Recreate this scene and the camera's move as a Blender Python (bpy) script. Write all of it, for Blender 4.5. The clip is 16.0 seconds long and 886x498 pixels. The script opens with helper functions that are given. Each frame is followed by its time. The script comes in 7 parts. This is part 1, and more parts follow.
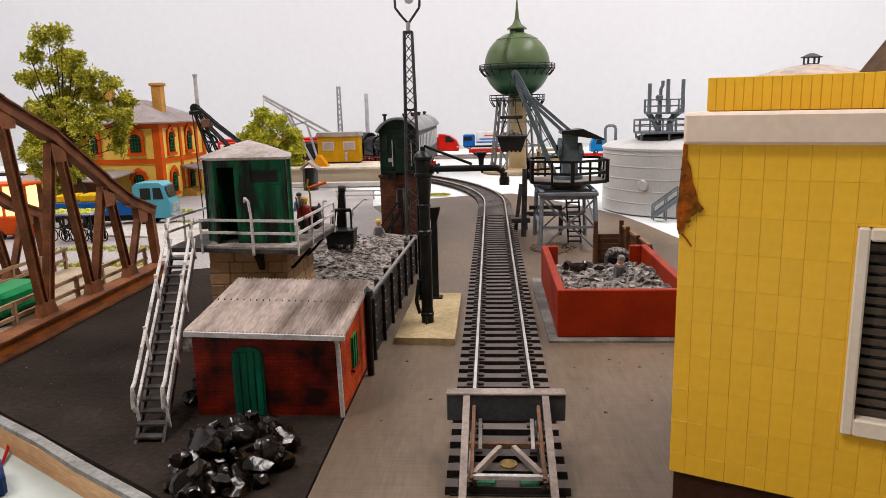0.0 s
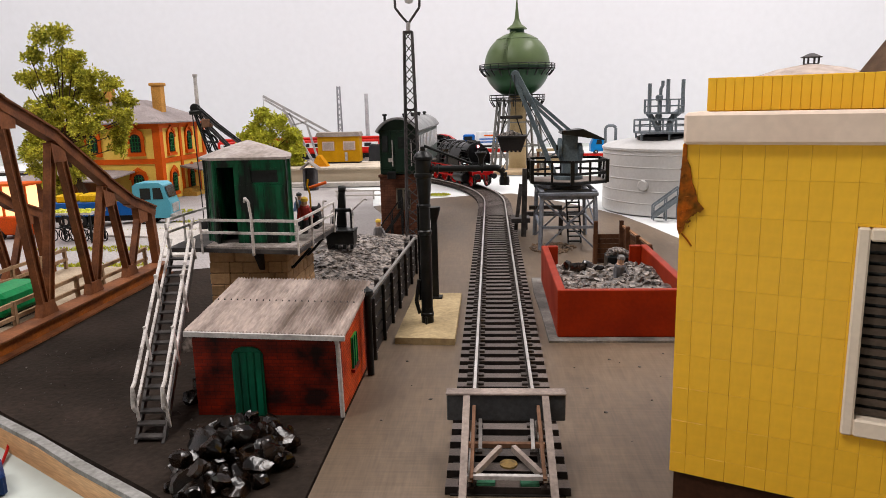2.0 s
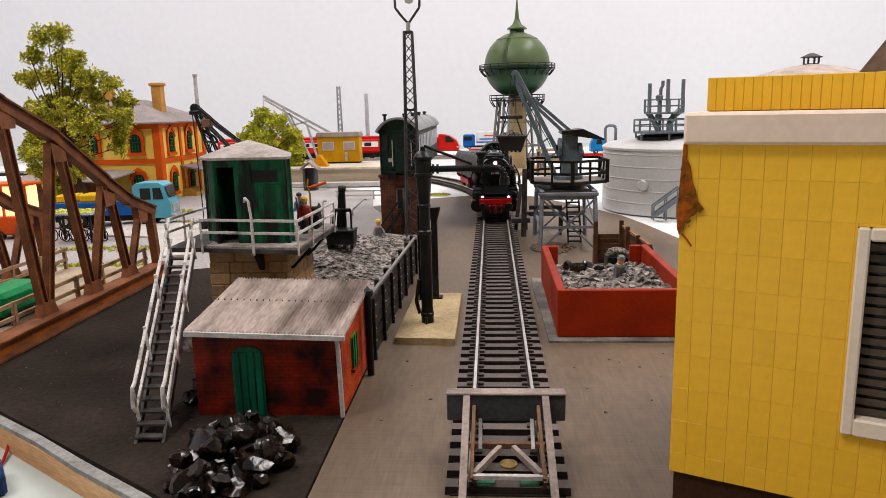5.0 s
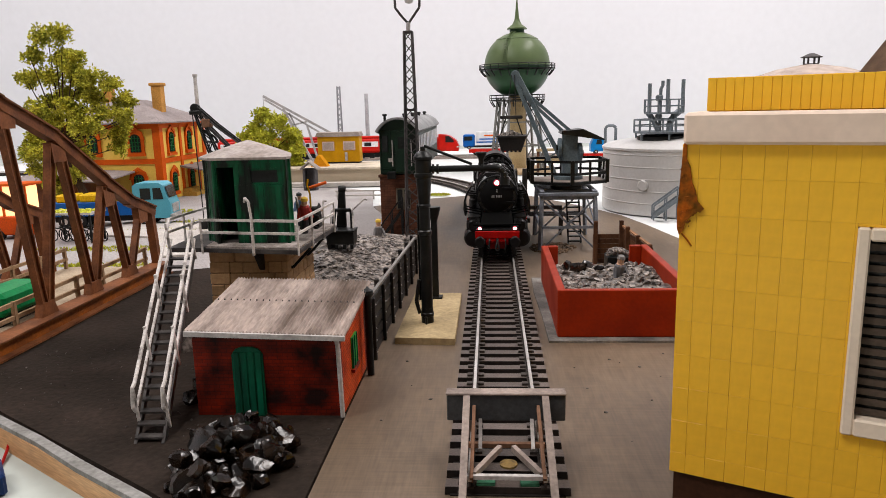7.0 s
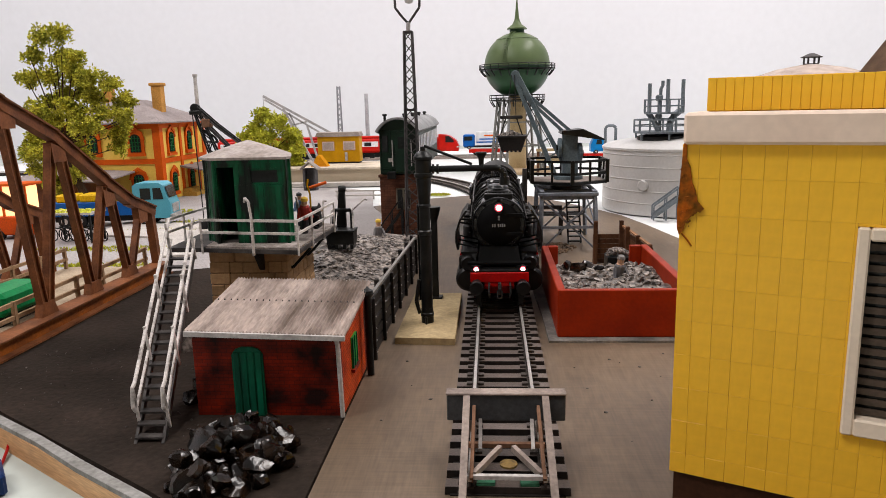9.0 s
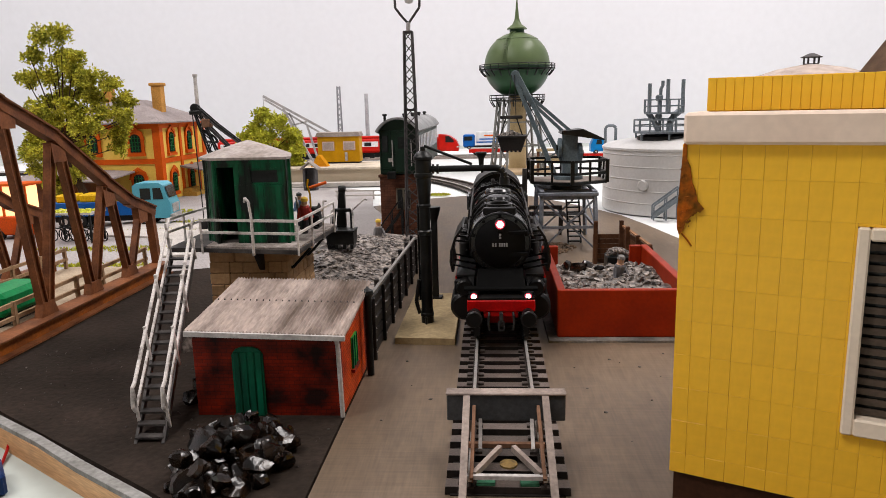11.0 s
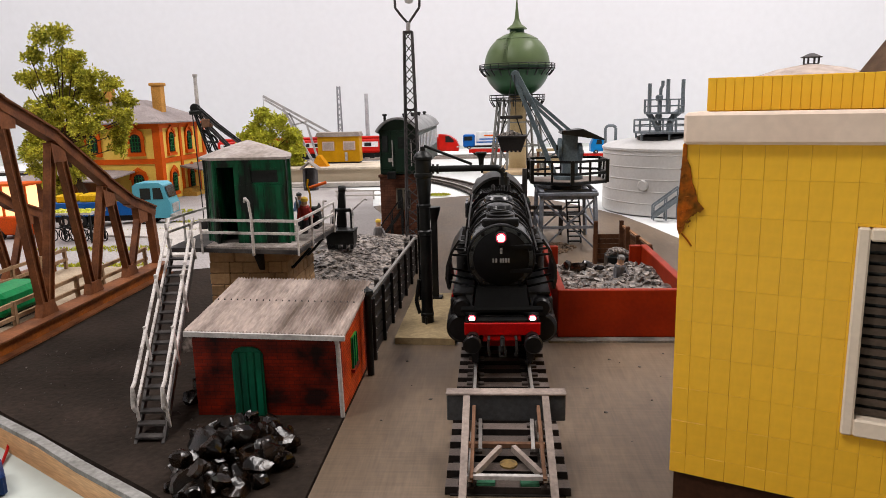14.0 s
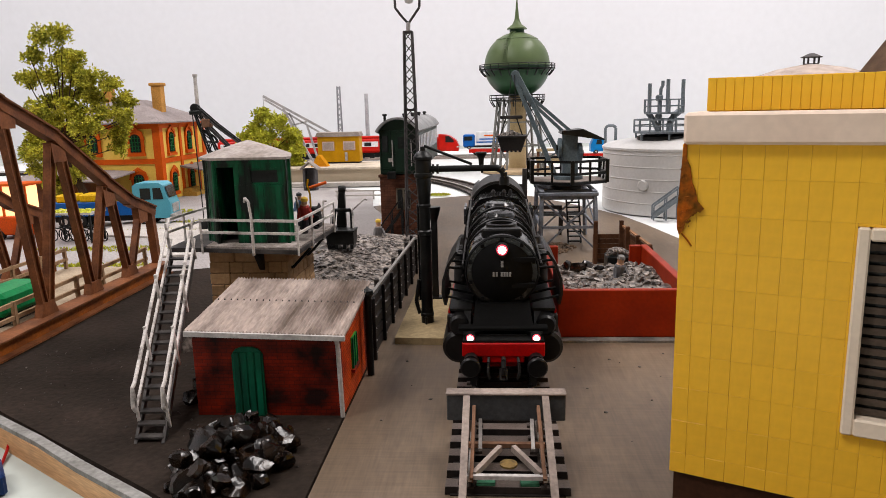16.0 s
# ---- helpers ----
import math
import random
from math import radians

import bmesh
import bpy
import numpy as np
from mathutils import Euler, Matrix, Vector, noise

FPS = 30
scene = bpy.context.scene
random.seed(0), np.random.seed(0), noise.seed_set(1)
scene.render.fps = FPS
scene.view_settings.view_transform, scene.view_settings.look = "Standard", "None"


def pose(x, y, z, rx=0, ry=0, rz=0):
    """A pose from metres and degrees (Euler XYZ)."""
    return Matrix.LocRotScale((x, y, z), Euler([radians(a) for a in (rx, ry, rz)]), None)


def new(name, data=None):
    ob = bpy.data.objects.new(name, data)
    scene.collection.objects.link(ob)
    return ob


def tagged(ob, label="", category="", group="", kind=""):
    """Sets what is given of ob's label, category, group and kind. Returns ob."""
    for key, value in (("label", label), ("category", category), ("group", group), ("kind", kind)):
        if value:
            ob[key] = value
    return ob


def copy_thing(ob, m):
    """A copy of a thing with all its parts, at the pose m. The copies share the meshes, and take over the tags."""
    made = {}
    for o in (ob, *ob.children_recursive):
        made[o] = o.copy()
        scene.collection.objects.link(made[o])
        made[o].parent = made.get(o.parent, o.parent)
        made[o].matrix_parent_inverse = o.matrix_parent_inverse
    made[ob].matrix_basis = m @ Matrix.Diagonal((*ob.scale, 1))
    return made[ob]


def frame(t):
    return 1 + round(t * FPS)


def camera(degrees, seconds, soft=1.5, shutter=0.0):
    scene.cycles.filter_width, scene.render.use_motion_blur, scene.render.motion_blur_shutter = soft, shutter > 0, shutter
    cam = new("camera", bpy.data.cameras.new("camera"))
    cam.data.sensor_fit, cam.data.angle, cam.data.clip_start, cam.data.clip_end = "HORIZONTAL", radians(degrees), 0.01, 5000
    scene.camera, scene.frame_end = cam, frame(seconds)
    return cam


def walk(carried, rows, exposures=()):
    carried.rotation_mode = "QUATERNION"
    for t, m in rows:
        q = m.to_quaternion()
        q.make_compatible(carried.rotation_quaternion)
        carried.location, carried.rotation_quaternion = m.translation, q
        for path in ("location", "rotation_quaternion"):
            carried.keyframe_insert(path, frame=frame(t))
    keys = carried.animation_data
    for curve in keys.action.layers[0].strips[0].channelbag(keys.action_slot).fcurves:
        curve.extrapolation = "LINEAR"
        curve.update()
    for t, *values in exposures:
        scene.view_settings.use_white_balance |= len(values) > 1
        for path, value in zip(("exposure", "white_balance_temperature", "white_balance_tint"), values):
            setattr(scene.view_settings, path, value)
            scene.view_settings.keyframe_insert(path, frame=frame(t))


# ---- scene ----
cam = camera(63.8, 16.0, soft=0.85)
EYE = pose(-0.0026, 0, 0.0887, 90 - 11.39, 0, 4.016) @ pose(0, 0, 0, 0, 0, -1.4)
walk(cam, [(0, EYE), (16, EYE)], exposures=[(0, 0.22, 6500, 10), (16, 0.22, 6500, 10)])

# ---- light: a closed white hobby room with two ceiling lamps ----
MM = 0.001
world = bpy.data.worlds.new("room_dark")
scene.world = world
world.use_nodes = True
world.node_tree.nodes["Background"].inputs[0].default_value = (0.9, 0.92, 1, 1)
world.node_tree.nodes["Background"].inputs[1].default_value = 0.005


def ceiling_light(x, y, sx, sy, watts):
    la = bpy.data.lights.new("ceiling_light", "AREA")
    la.shape, la.size, la.size_y, la.energy, la.color = "RECTANGLE", sx, sy, watts, (1.0, 0.94, 0.912)
    ob = new("ceiling_light", la)
    ob.matrix_world = pose(x, y, 1.56)
    return ob


ceiling_light(0.85, 0.75, 0.35, 1.2, 25)
ceiling_light(-0.85, 0.75, 0.35, 1.2, 14.5)
ceiling_light(-0.8, -0.35, 0.7, 0.3, 15)


# ---- materials ----
def mat(name, c1, c2=None, rough=0.6, metal=0.0, scale=60, fine=900, bump=0.15, var=0.25, spec=0.22, rand=0.0, mixlo=0.4, mixhi=0.65, stretch=(1, 1, 1)):
    """Two scales of noise: patches between c1 and c2, and a fine grain that also gives relief."""
    m = bpy.data.materials.new(name)
    m.use_nodes = True
    nt = m.node_tree
    N, L = nt.nodes, nt.links
    b = N["Principled BSDF"]
    b.inputs["Metallic"].default_value = metal
    b.inputs["Specular IOR Level"].default_value = spec
    c2 = c2 or tuple(v * 0.7 for v in c1)
    tc = N.new("ShaderNodeTexCoord")
    mp = N.new("ShaderNodeMapping")
    mp.inputs["Scale"].default_value = stretch
    L.new(tc.outputs["Object"], mp.inputs["Vector"])
    n1 = N.new("ShaderNodeTexNoise")
    n1.inputs["Scale"].default_value, n1.inputs["Detail"].default_value = scale, 5
    n2 = N.new("ShaderNodeTexNoise")
    n2.inputs["Scale"].default_value, n2.inputs["Detail"].default_value = fine, 3
    for n in (n1, n2):
        L.new(mp.outputs[0], n.inputs["Vector"])
    ramp = N.new("ShaderNodeMapRange")
    ramp.inputs[1].default_value, ramp.inputs[2].default_value = mixlo, mixhi
    L.new(n1.outputs[0], ramp.inputs[0])
    mix = N.new("ShaderNodeMix")
    mix.data_type = "RGBA"
    mix.inputs[6].default_value, mix.inputs[7].default_value = (*c1, 1), (*c2, 1)
    L.new(ramp.outputs[0], mix.inputs[0])
    hsv = N.new("ShaderNodeHueSaturation")
    hsv.inputs["Saturation"].default_value = 1.22
    L.new(mix.outputs[2], hsv.inputs["Color"])
    val = N.new("ShaderNodeMapRange")
    val.inputs[1].default_value, val.inputs[2].default_value = 0.25, 0.75
    val.inputs[3].default_value, val.inputs[4].default_value = 1 - var, 1 + var
    L.new(n2.outputs[0], val.inputs[0])
    last = val.outputs[0]
    if rand:
        oi = N.new("ShaderNodeObjectInfo")
        ma = N.new("ShaderNodeMath")
        ma.operation = "MULTIPLY_ADD"
        ma.inputs[1].default_value, ma.inputs[2].default_value = 2 * rand, -rand
        L.new(oi.outputs["Random"], ma.inputs[0])
        ad = N.new("ShaderNodeMath")
        L.new(last, ad.inputs[0])
        L.new(ma.outputs[0], ad.inputs[1])
        last = ad.outputs[0]
    L.new(last, hsv.inputs["Value"])
    L.new(hsv.outputs[0], b.inputs["Base Color"])
    rr = N.new("ShaderNodeMapRange")
    rr.inputs[3].default_value, rr.inputs[4].default_value = max(0.03, rough - 0.12), min(1, rough + 0.12)
    L.new(n1.outputs[0], rr.inputs[0])
    L.new(rr.outputs[0], b.inputs["Roughness"])
    if bump:
        bp = N.new("ShaderNodeBump")
        bp.inputs["Strength"].default_value, bp.inputs["Distance"].default_value = bump, 0.0004
        L.new(n2.outputs[0], bp.inputs["Height"])
        L.new(bp.outputs[0], b.inputs["Normal"])
    return m


def brick_mat(name, c1, c2, mortar, bw, bh, rough=0.8, lo=0.4, hi=0.65):
    """Courses of bricks too small to pick apart, wrapped by the dominant wall direction."""
    m = mat(name, c1, c2, rough, scale=90, fine=1200, bump=0.2, mixlo=lo, mixhi=hi)
    N, L = m.node_tree.nodes, m.node_tree.links
    b = N["Principled BSDF"]
    tc = N.new("ShaderNodeTexCoord")
    sp = N.new("ShaderNodeSeparateXYZ")
    L.new(tc.outputs["Object"], sp.inputs[0])
    ad = N.new("ShaderNodeMath")
    L.new(sp.outputs[0], ad.inputs[0])
    L.new(sp.outputs[1], ad.inputs[1])
    cb = N.new("ShaderNodeCombineXYZ")
    L.new(ad.outputs[0], cb.inputs[0])
    L.new(sp.outputs[2], cb.inputs[1])
    br = N.new("ShaderNodeTexBrick")
    br.inputs["Scale"].default_value = 1
    br.inputs["Brick Width"].default_value, br.inputs["Row Height"].default_value = bw * MM, bh * MM
    br.inputs["Mortar Size"].default_value = 0.12 * bh * MM
    br.inputs["Mortar Smooth"].default_value = 0.3
    br.inputs["Color1"].default_value, br.inputs["Color2"].default_value = (0.8, 0.8, 0.8, 1), (1.15, 1.15, 1.15, 1)
    br.inputs["Mortar"].default_value = (*mortar, 1)
    L.new(cb.outputs[0], br.inputs["Vector"])
    mu = N.new("ShaderNodeMix")
    mu.data_type, mu.blend_type = "RGBA", "MULTIPLY"
    mu.inputs[0].default_value = 1
    src = b.inputs["Base Color"].links[0].from_socket
    L.new(src, mu.inputs[6])
    L.new(br.outputs["Color"], mu.inputs[7])
    L.new(mu.outputs[2], b.inputs["Base Color"])
    bp = N.new("ShaderNodeBump")
    bp.invert = True
    bp.inputs["Strength"].default_value, bp.inputs["Distance"].default_value = 0.5, 0.0003
    L.new(br.outputs["Fac"], bp.inputs["Height"])
    L.new(bp.outputs[0], b.inputs["Normal"])
    return m


def glow(name, col, strength):
    m = bpy.data.materials.new(name)
    m.use_nodes = True
    b = m.node_tree.nodes["Principled BSDF"]
    b.inputs["Base Color"].default_value = (*col, 1)
    b.inputs["Emission Color"].default_value = (*col, 1)
    b.inputs["Emission Strength"].default_value = strength
    return m


WALL = mat("white_wall_paint", (0.785, 0.785, 0.82), (0.76, 0.76, 0.795), 0.9, scale=1.5, fine=60, bump=0.05, var=0.02)
WHITE = mat("white_board", (0.70, 0.71, 0.71), (0.62, 0.64, 0.63), 0.7, scale=14, fine=300, bump=0.1, var=0.05)
# tone of the unseen front wall, darkened as unlit to cut the fill light
DIMWALL = mat("unlit_wall_tone", (0.34, 0.31, 0.28), (0.29, 0.265, 0.24), 0.9, scale=1.5, fine=60, bump=0.05, var=0.03)
FOIL = mat("creased_pale_foil", (0.47, 0.50, 0.47), (0.41, 0.44, 0.415), 0.5, scale=18, fine=160, bump=0.5, var=0.05)
RIM = mat("blue_grey_filler", (0.25, 0.245, 0.235), (0.17, 0.165, 0.155), 0.85, scale=120, fine=700, bump=0.5)
ROAD = mat("brown_grey_road_paint", (0.104, 0.078, 0.057), (0.165, 0.126, 0.094), 0.5, scale=26, fine=420, bump=0.12, var=0.14, spec=0.36, stretch=(1, 0.35, 1))


def weave(m, amount):
    """Crossed fine threads, as of painted cloth."""
    N, L = m.node_tree.nodes, m.node_tree.links
    b = N["Principled BSDF"]
    tc = N.new("ShaderNodeTexCoord")
    outs = []
    for st in ((1500, 60, 1), (60, 1500, 1)):
        mp = N.new("ShaderNodeMapping")
        mp.inputs["Scale"].default_value = st
        n = N.new("ShaderNodeTexNoise")
        n.inputs["Scale"].default_value, n.inputs["Detail"].default_value = 1.0, 2
        L.new(tc.outputs["Object"], mp.inputs["Vector"])
        L.new(mp.outputs[0], n.inputs["Vector"])
        outs.append(n.outputs[0])
    ad = N.new("ShaderNodeMath")
    L.new(outs[0], ad.inputs[0])
    L.new(outs[1], ad.inputs[1])
    mr = N.new("ShaderNodeMapRange")
    mr.inputs[1].default_value, mr.inputs[2].default_value = 0.6, 1.4
    mr.inputs[3].default_value, mr.inputs[4].default_value = 1 - amount, 1 + amount
    L.new(ad.outputs[0], mr.inputs[0])
    h = N.new("ShaderNodeHueSaturation")
    L.new(b.inputs["Base Color"].links[0].from_socket, h.inputs["Color"])
    L.new(mr.outputs[0], h.inputs["Value"])
    L.new(h.outputs[0], b.inputs["Base Color"])


weave(ROAD, 0.2)


def island(m, lo, hi):
    """Lets each loose piece of a joined mesh differ in brightness."""
    N, L = m.node_tree.nodes, m.node_tree.links
    b = N["Principled BSDF"]
    ge = N.new("ShaderNodeNewGeometry")
    mr = N.new("ShaderNodeMapRange")
    mr.inputs[3].default_value, mr.inputs[4].default_value = lo, hi
    L.new(ge.outputs["Random Per Island"], mr.inputs[0])
    h = N.new("ShaderNodeHueSaturation")
    L.new(b.inputs["Base Color"].links[0].from_socket, h.inputs["Color"])
    L.new(mr.outputs[0], h.inputs["Value"])
    L.new(h.outputs[0], b.inputs["Base Color"])
    return m



YARD = mat("black_ash_ground", (0.018, 0.0138, 0.0112), (0.030, 0.0228, 0.019), 0.9, scale=34, fine=520, bump=0.8, var=0.3, spec=0.08)
PLY = mat("raw_wood_edge", (0.50, 0.31, 0.19), (0.62, 0.43, 0.28), 0.7, scale=60, fine=700, bump=0.2, stretch=(0.3, 0.3, 3))
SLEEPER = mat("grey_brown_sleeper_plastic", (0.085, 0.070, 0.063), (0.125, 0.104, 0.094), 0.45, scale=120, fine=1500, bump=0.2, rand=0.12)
RAIL = mat("nickel_silver_rail", (0.72, 0.70, 0.68), (0.52, 0.49, 0.46), 0.35, 0.8, scale=80, fine=900, bump=0.05, var=0.1)
IRON = mat("dark_rail_side", (0.06, 0.05, 0.045), None, 0.6, 0.3)
BLACK = mat("black_painted_metal", (0.005, 0.005, 0.0055), (0.010, 0.0095, 0.009), 0.38, 0.0, scale=120, fine=1500, bump=0.12, var=0.3, spec=0.2)
SATIN = mat("satin_black_boiler", (0.0045, 0.0045, 0.0048), (0.009, 0.0088, 0.0085), 0.15, 0.0, spec=0.45, scale=120, fine=1500, bump=0.06, var=0.25)
RED = mat("loco_red", (0.42, 0.02, 0.02), (0.30, 0.014, 0.014), 0.4, scale=120, fine=1200, bump=0.08)
GREYBLK = mat("dusty_black_plastic", (0.018, 0.0175, 0.0175), (0.036, 0.034, 0.033), 0.55, scale=120, fine=1300, bump=0.15)
COALM = mat("glossy_coal", (0.004, 0.0036, 0.0034), (0.02, 0.012, 0.008), 0.16, scale=160, fine=320, bump=0.5, var=0.5, spec=0.36)
COALGREY = mat("grey_coal_grit", (0.045, 0.038, 0.033), (0.29, 0.255, 0.23), 0.36, scale=330, fine=900, bump=0.7, var=0.5, spec=0.4, mixlo=0.40, mixhi=0.62)
island(COALGREY, 0.5, 1.45)
CRUMB = mat("dull_dark_crumbs", (0.03, 0.026, 0.023), (0.12, 0.11, 0.10), 0.6, scale=300)
LAMPON = glow("lit_headlamp", (1.0, 0.80, 0.78), 7)
# emissive ring that imitates the soft red halo of the lit lamps
LAMPHALO = glow("red_halo_glow", (0.85, 0.05, 0.09), 0.75)


# ---- mesh helpers, in millimetres ----
def B():
    return bmesh.new()


def hull6(bm, vs):
    v = [bm.verts.new(Vector(p) * MM) for p in vs]
    for f in ((0, 3, 2, 1), (4, 5, 6, 7), (0, 1, 5, 4), (1, 2, 6, 5), (2, 3, 7, 6), (3, 0, 4, 7)):
        bm.faces.new([v[i] for i in f])
    return v


def box(bm, x0, x1, y0, y1, z0, z1, bev=0.0):
    if bev:
        t = B()
        hull6(t, [(x0, y0, z0), (x1, y0, z0), (x1, y1, z0), (x0, y1, z0), (x0, y0, z1), (x1, y0, z1), (x1, y1, z1), (x0, y1, z1)])
        bmesh.ops.bevel(t, geom=t.edges[:], offset=bev * MM, segments=1, affect="EDGES", profile=0.5)
        add(bm, t)
    else:
        hull6(bm, [(x0, y0, z0), (x1, y0, z0), (x1, y1, z0), (x0, y1, z0), (x0, y0, z1), (x1, y0, z1), (x1, y1, z1), (x0, y1, z1)])
    return bm


def add(bm, t, m=None):
    """Copies all of t into bm."""
    vs = {v: bm.verts.new(m @ v.co if m else v.co) for v in t.verts}
    for f in t.faces:
        bm.faces.new([vs[v] for v in f.verts])
    t.free()
    return bm


def frame_of(p, q, up=(0, 0, 1)):
    p, q = Vector(p), Vector(q)
    d = (q - p).normalized()
    s = d.cross(Vector(up))
    if s.length < 1e-4:
        s = d.cross(Vector((1, 0, 0)))
    s.normalize()
    return p, q, d, s, s.cross(d)


def beam(bm, p, q, w, h, up=(0, 0, 1)):
    p, q, d, s, u = frame_of(p, q, up)
    s, u = s * w / 2, u * h / 2
    hull6(bm, [p - s - u, p + s - u, p + s + u, p - s + u, q - s - u, q + s - u, q + s + u, q - s + u])
    return bm


def rod(bm, p, q, r, n=8, r2=None):
    p, q, d, s, u = frame_of(p, q)
    r2 = r if r2 is None else r2
    a = [bm.verts.new((p + (s * math.cos(t) + u * math.sin(t)) * r) * MM) for t in [2 * math.pi * i / n for i in range(n)]]
    b = [bm.verts.new((q + (s * math.cos(t) + u * math.sin(t)) * r2) * MM) for t in [2 * math.pi * i / n for i in range(n)]]
    for i in range(n):
        bm.faces.new((a[i], a[(i + 1) % n], b[(i + 1) % n], b[i]))
    bm.faces.new(a[::-1])
    bm.faces.new(b)
    return bm


def tube(bm, pts, r, n=8):
    for p, q in zip(pts, pts[1:]):
        rod(bm, p, q, r, n)
    return bm


def lathe(bm, prof, at=(0, 0, 0), n=28, m=None):
    """prof: (radius, height) rows, bottom to top; m turns it."""
    rings = []
    m = m or Matrix()
    for r, z in prof:
        if r < 1e-6:
            rings.append([bm.verts.new((m @ Vector((0, 0, z)) + Vector(at)) * MM)])
        else:
            rings.append([bm.verts.new((m @ Vector((r * math.cos(2 * math.pi * i / n), r * math.sin(2 * math.pi * i / n), z)) + Vector(at)) * MM) for i in range(n)])
    for a, b in zip(rings, rings[1:]):
        for i in range(n):
            j = (i + 1) % n
            if len(a) == 1 and len(b) == 1:
                continue
            if len(a) == 1:
                bm.faces.new((a[0], b[j], b[i]))
            elif len(b) == 1:
                bm.faces.new((a[i], a[j], b[0]))
            else:
                bm.faces.new((a[i], a[j], b[j], b[i]))
    for ring, flip in ((rings[0], True), (rings[-1], False)):
        if len(ring) > 1:
            bm.faces.new(ring[::-1] if flip else ring)
    return bm


ALONG_Y = Matrix.Rotation(radians(-90), 3, "X")
ALONG_X = Matrix.Rotation(radians(90), 3, "Y")


def prism(bm, pts, a, b, axis="y"):
    """A flat outline, pushed from a to b along an axis. pts: the two other coordinates in xyz order."""
    def at(p, c):
        return Vector({"x": (c, p[0], p[1]), "y": (p[0], c, p[1]), "z": (p[0], p[1], c)}[axis]) * MM
    lo, hi = [bm.verts.new(at(p, a)) for p in pts], [bm.verts.new(at(p, b)) for p in pts]
    n = len(pts)
    for i in range(n):
        bm.faces.new((lo[i], lo[(i + 1) % n], hi[(i + 1) % n], hi[i]))
    bm.faces.new(lo[::-1])
    bm.faces.new(hi)
    return bm


def mesh_of(name, bm, material):
    bmesh.ops.recalc_face_normals(bm, faces=bm.faces[:])
    me = bpy.data.meshes.new(name)
    bm.to_mesh(me)
    bm.free()
    me.materials.append(material)
    me.polygons.foreach_set("use_smooth", [True] * len(me.polygons))
    me.set_sharp_from_angle(angle=0.47)
    return me


def part(name, bm, material, parent, label=""):
    ob = new(name, mesh_of(name, bm, material))
    ob.parent = parent
    return tagged(ob, label)


def thing(name, label, category, x=0, y=0, z=0, rz=0, group="", kind=""):
    ob = new(name)
    ob.empty_display_size = 0.005
    ob.matrix_world = pose(x * MM, y * MM, z * MM, 0, 0, rz)
    return tagged(ob, label, category, group, kind)


def single(name, bm, material, label, category, x=0, y=0, z=0, rz=0, group="", kind=""):
    ob = new(name, mesh_of(name, bm, material))
    ob.matrix_world = pose(x * MM, y * MM, z * MM, 0, 0, rz)
    return tagged(ob, label, category, group, kind)


def blob(bm, at, r, seed, squash=(1, 1, 1), rough=0.35, sub=1):
    """An angular lump."""
    t = B()
    bmesh.ops.create_icosphere(t, subdivisions=sub, radius=r * MM)
    rnd = random.Random(seed)
    turn = Euler((rnd.random() * 6, rnd.random() * 6, rnd.random() * 6)).to_matrix()
    for v in t.verts:
        v.co = turn @ (v.co * (1 + rough * (rnd.random() * 2 - 1)))
        v.co = Vector((v.co.x * squash[0], v.co.y * squash[1], v.co.z * squash[2])) + Vector(at) * MM
    return add(bm, t)


# ---- room and ground ----
def structure(name, bm, material, label, category):
    return single(name, bm, material, label, category, kind="structure")


structure("wall_back", box(B(), -2100, 2100, 1750, 1800, -800, 1650), WALL, "plain white room wall behind the model layout", "wall")
structure("wall_left", box(B(), -2100, -2050, -1500, 1750, -800, 1650), WALL, "plain white side wall of the hobby room", "wall")
structure("wall_right", box(B(), 2050, 2100, -1500, 1750, -800, 1650), WALL, "plain white side wall of the hobby room", "wall")
structure("wall_front", box(B(), -2100, 2100, -1550, -1500, -800, 1650), DIMWALL, "unseen wall behind the viewer, darkened to bounce less light", "wall")
structure("ceiling", box(B(), -2100, 2100, -1550, 1800, 1600, 1650), WALL, "plain white ceiling of the hobby room", "ceiling")
structure("floor", box(B(), -2100, 2100, -1550, 1800, -850, -800), mat("grey_floor", (0.3, 0.29, 0.28)), "grey floor below the layout table", "floor")
structure("ground", box(B(), -1500, 1500, -250, 1750, -28, -8), FOIL, "pale creased table sheet that carries the model layout", "table top")
plate = [(-420, 900), (-420, 192 + 180), (-152, 192), (-84, 148), (-60, 132), (-60, 40), (320, 40), (320, 480), (640, 480), (640, 1500), (-900, 1500), (-900, 900)]
structure("layout_plate", prism(B(), plate, -8, -1.2, "z"), WHITE, "white painted layout plate under tracks and roads", "layout plate")
structure("road", prism(B(), [(-46, 40), (90, 40), (210, 200), (205, 330), (150, 410), (119, 468), (111, 516), (100, 568), (87, 598), (62, 650), (40, 690), (18, 720), (-30, 705), (-60, 690), (-110, 640), (-95, 590), (-46, 560)], -1.2, 0, "z"), ROAD, "worn brown-grey painted road surface beside the track", "road")
structure("road_loop", prism(B(), [(-46.5, 561), (-95, 591), (-111, 641), (-130, 760), (-175, 800), (-560, 820), (-560, 400), (-192, 380), (-46.5, 440)], -1.2, -0.1, "z"), mat("light_grey_asphalt", (0.30, 0.28, 0.275), (0.36, 0.34, 0.335), 0.8, scale=25, fine=600), "pale grey asphalt street with kerb marks", "road")
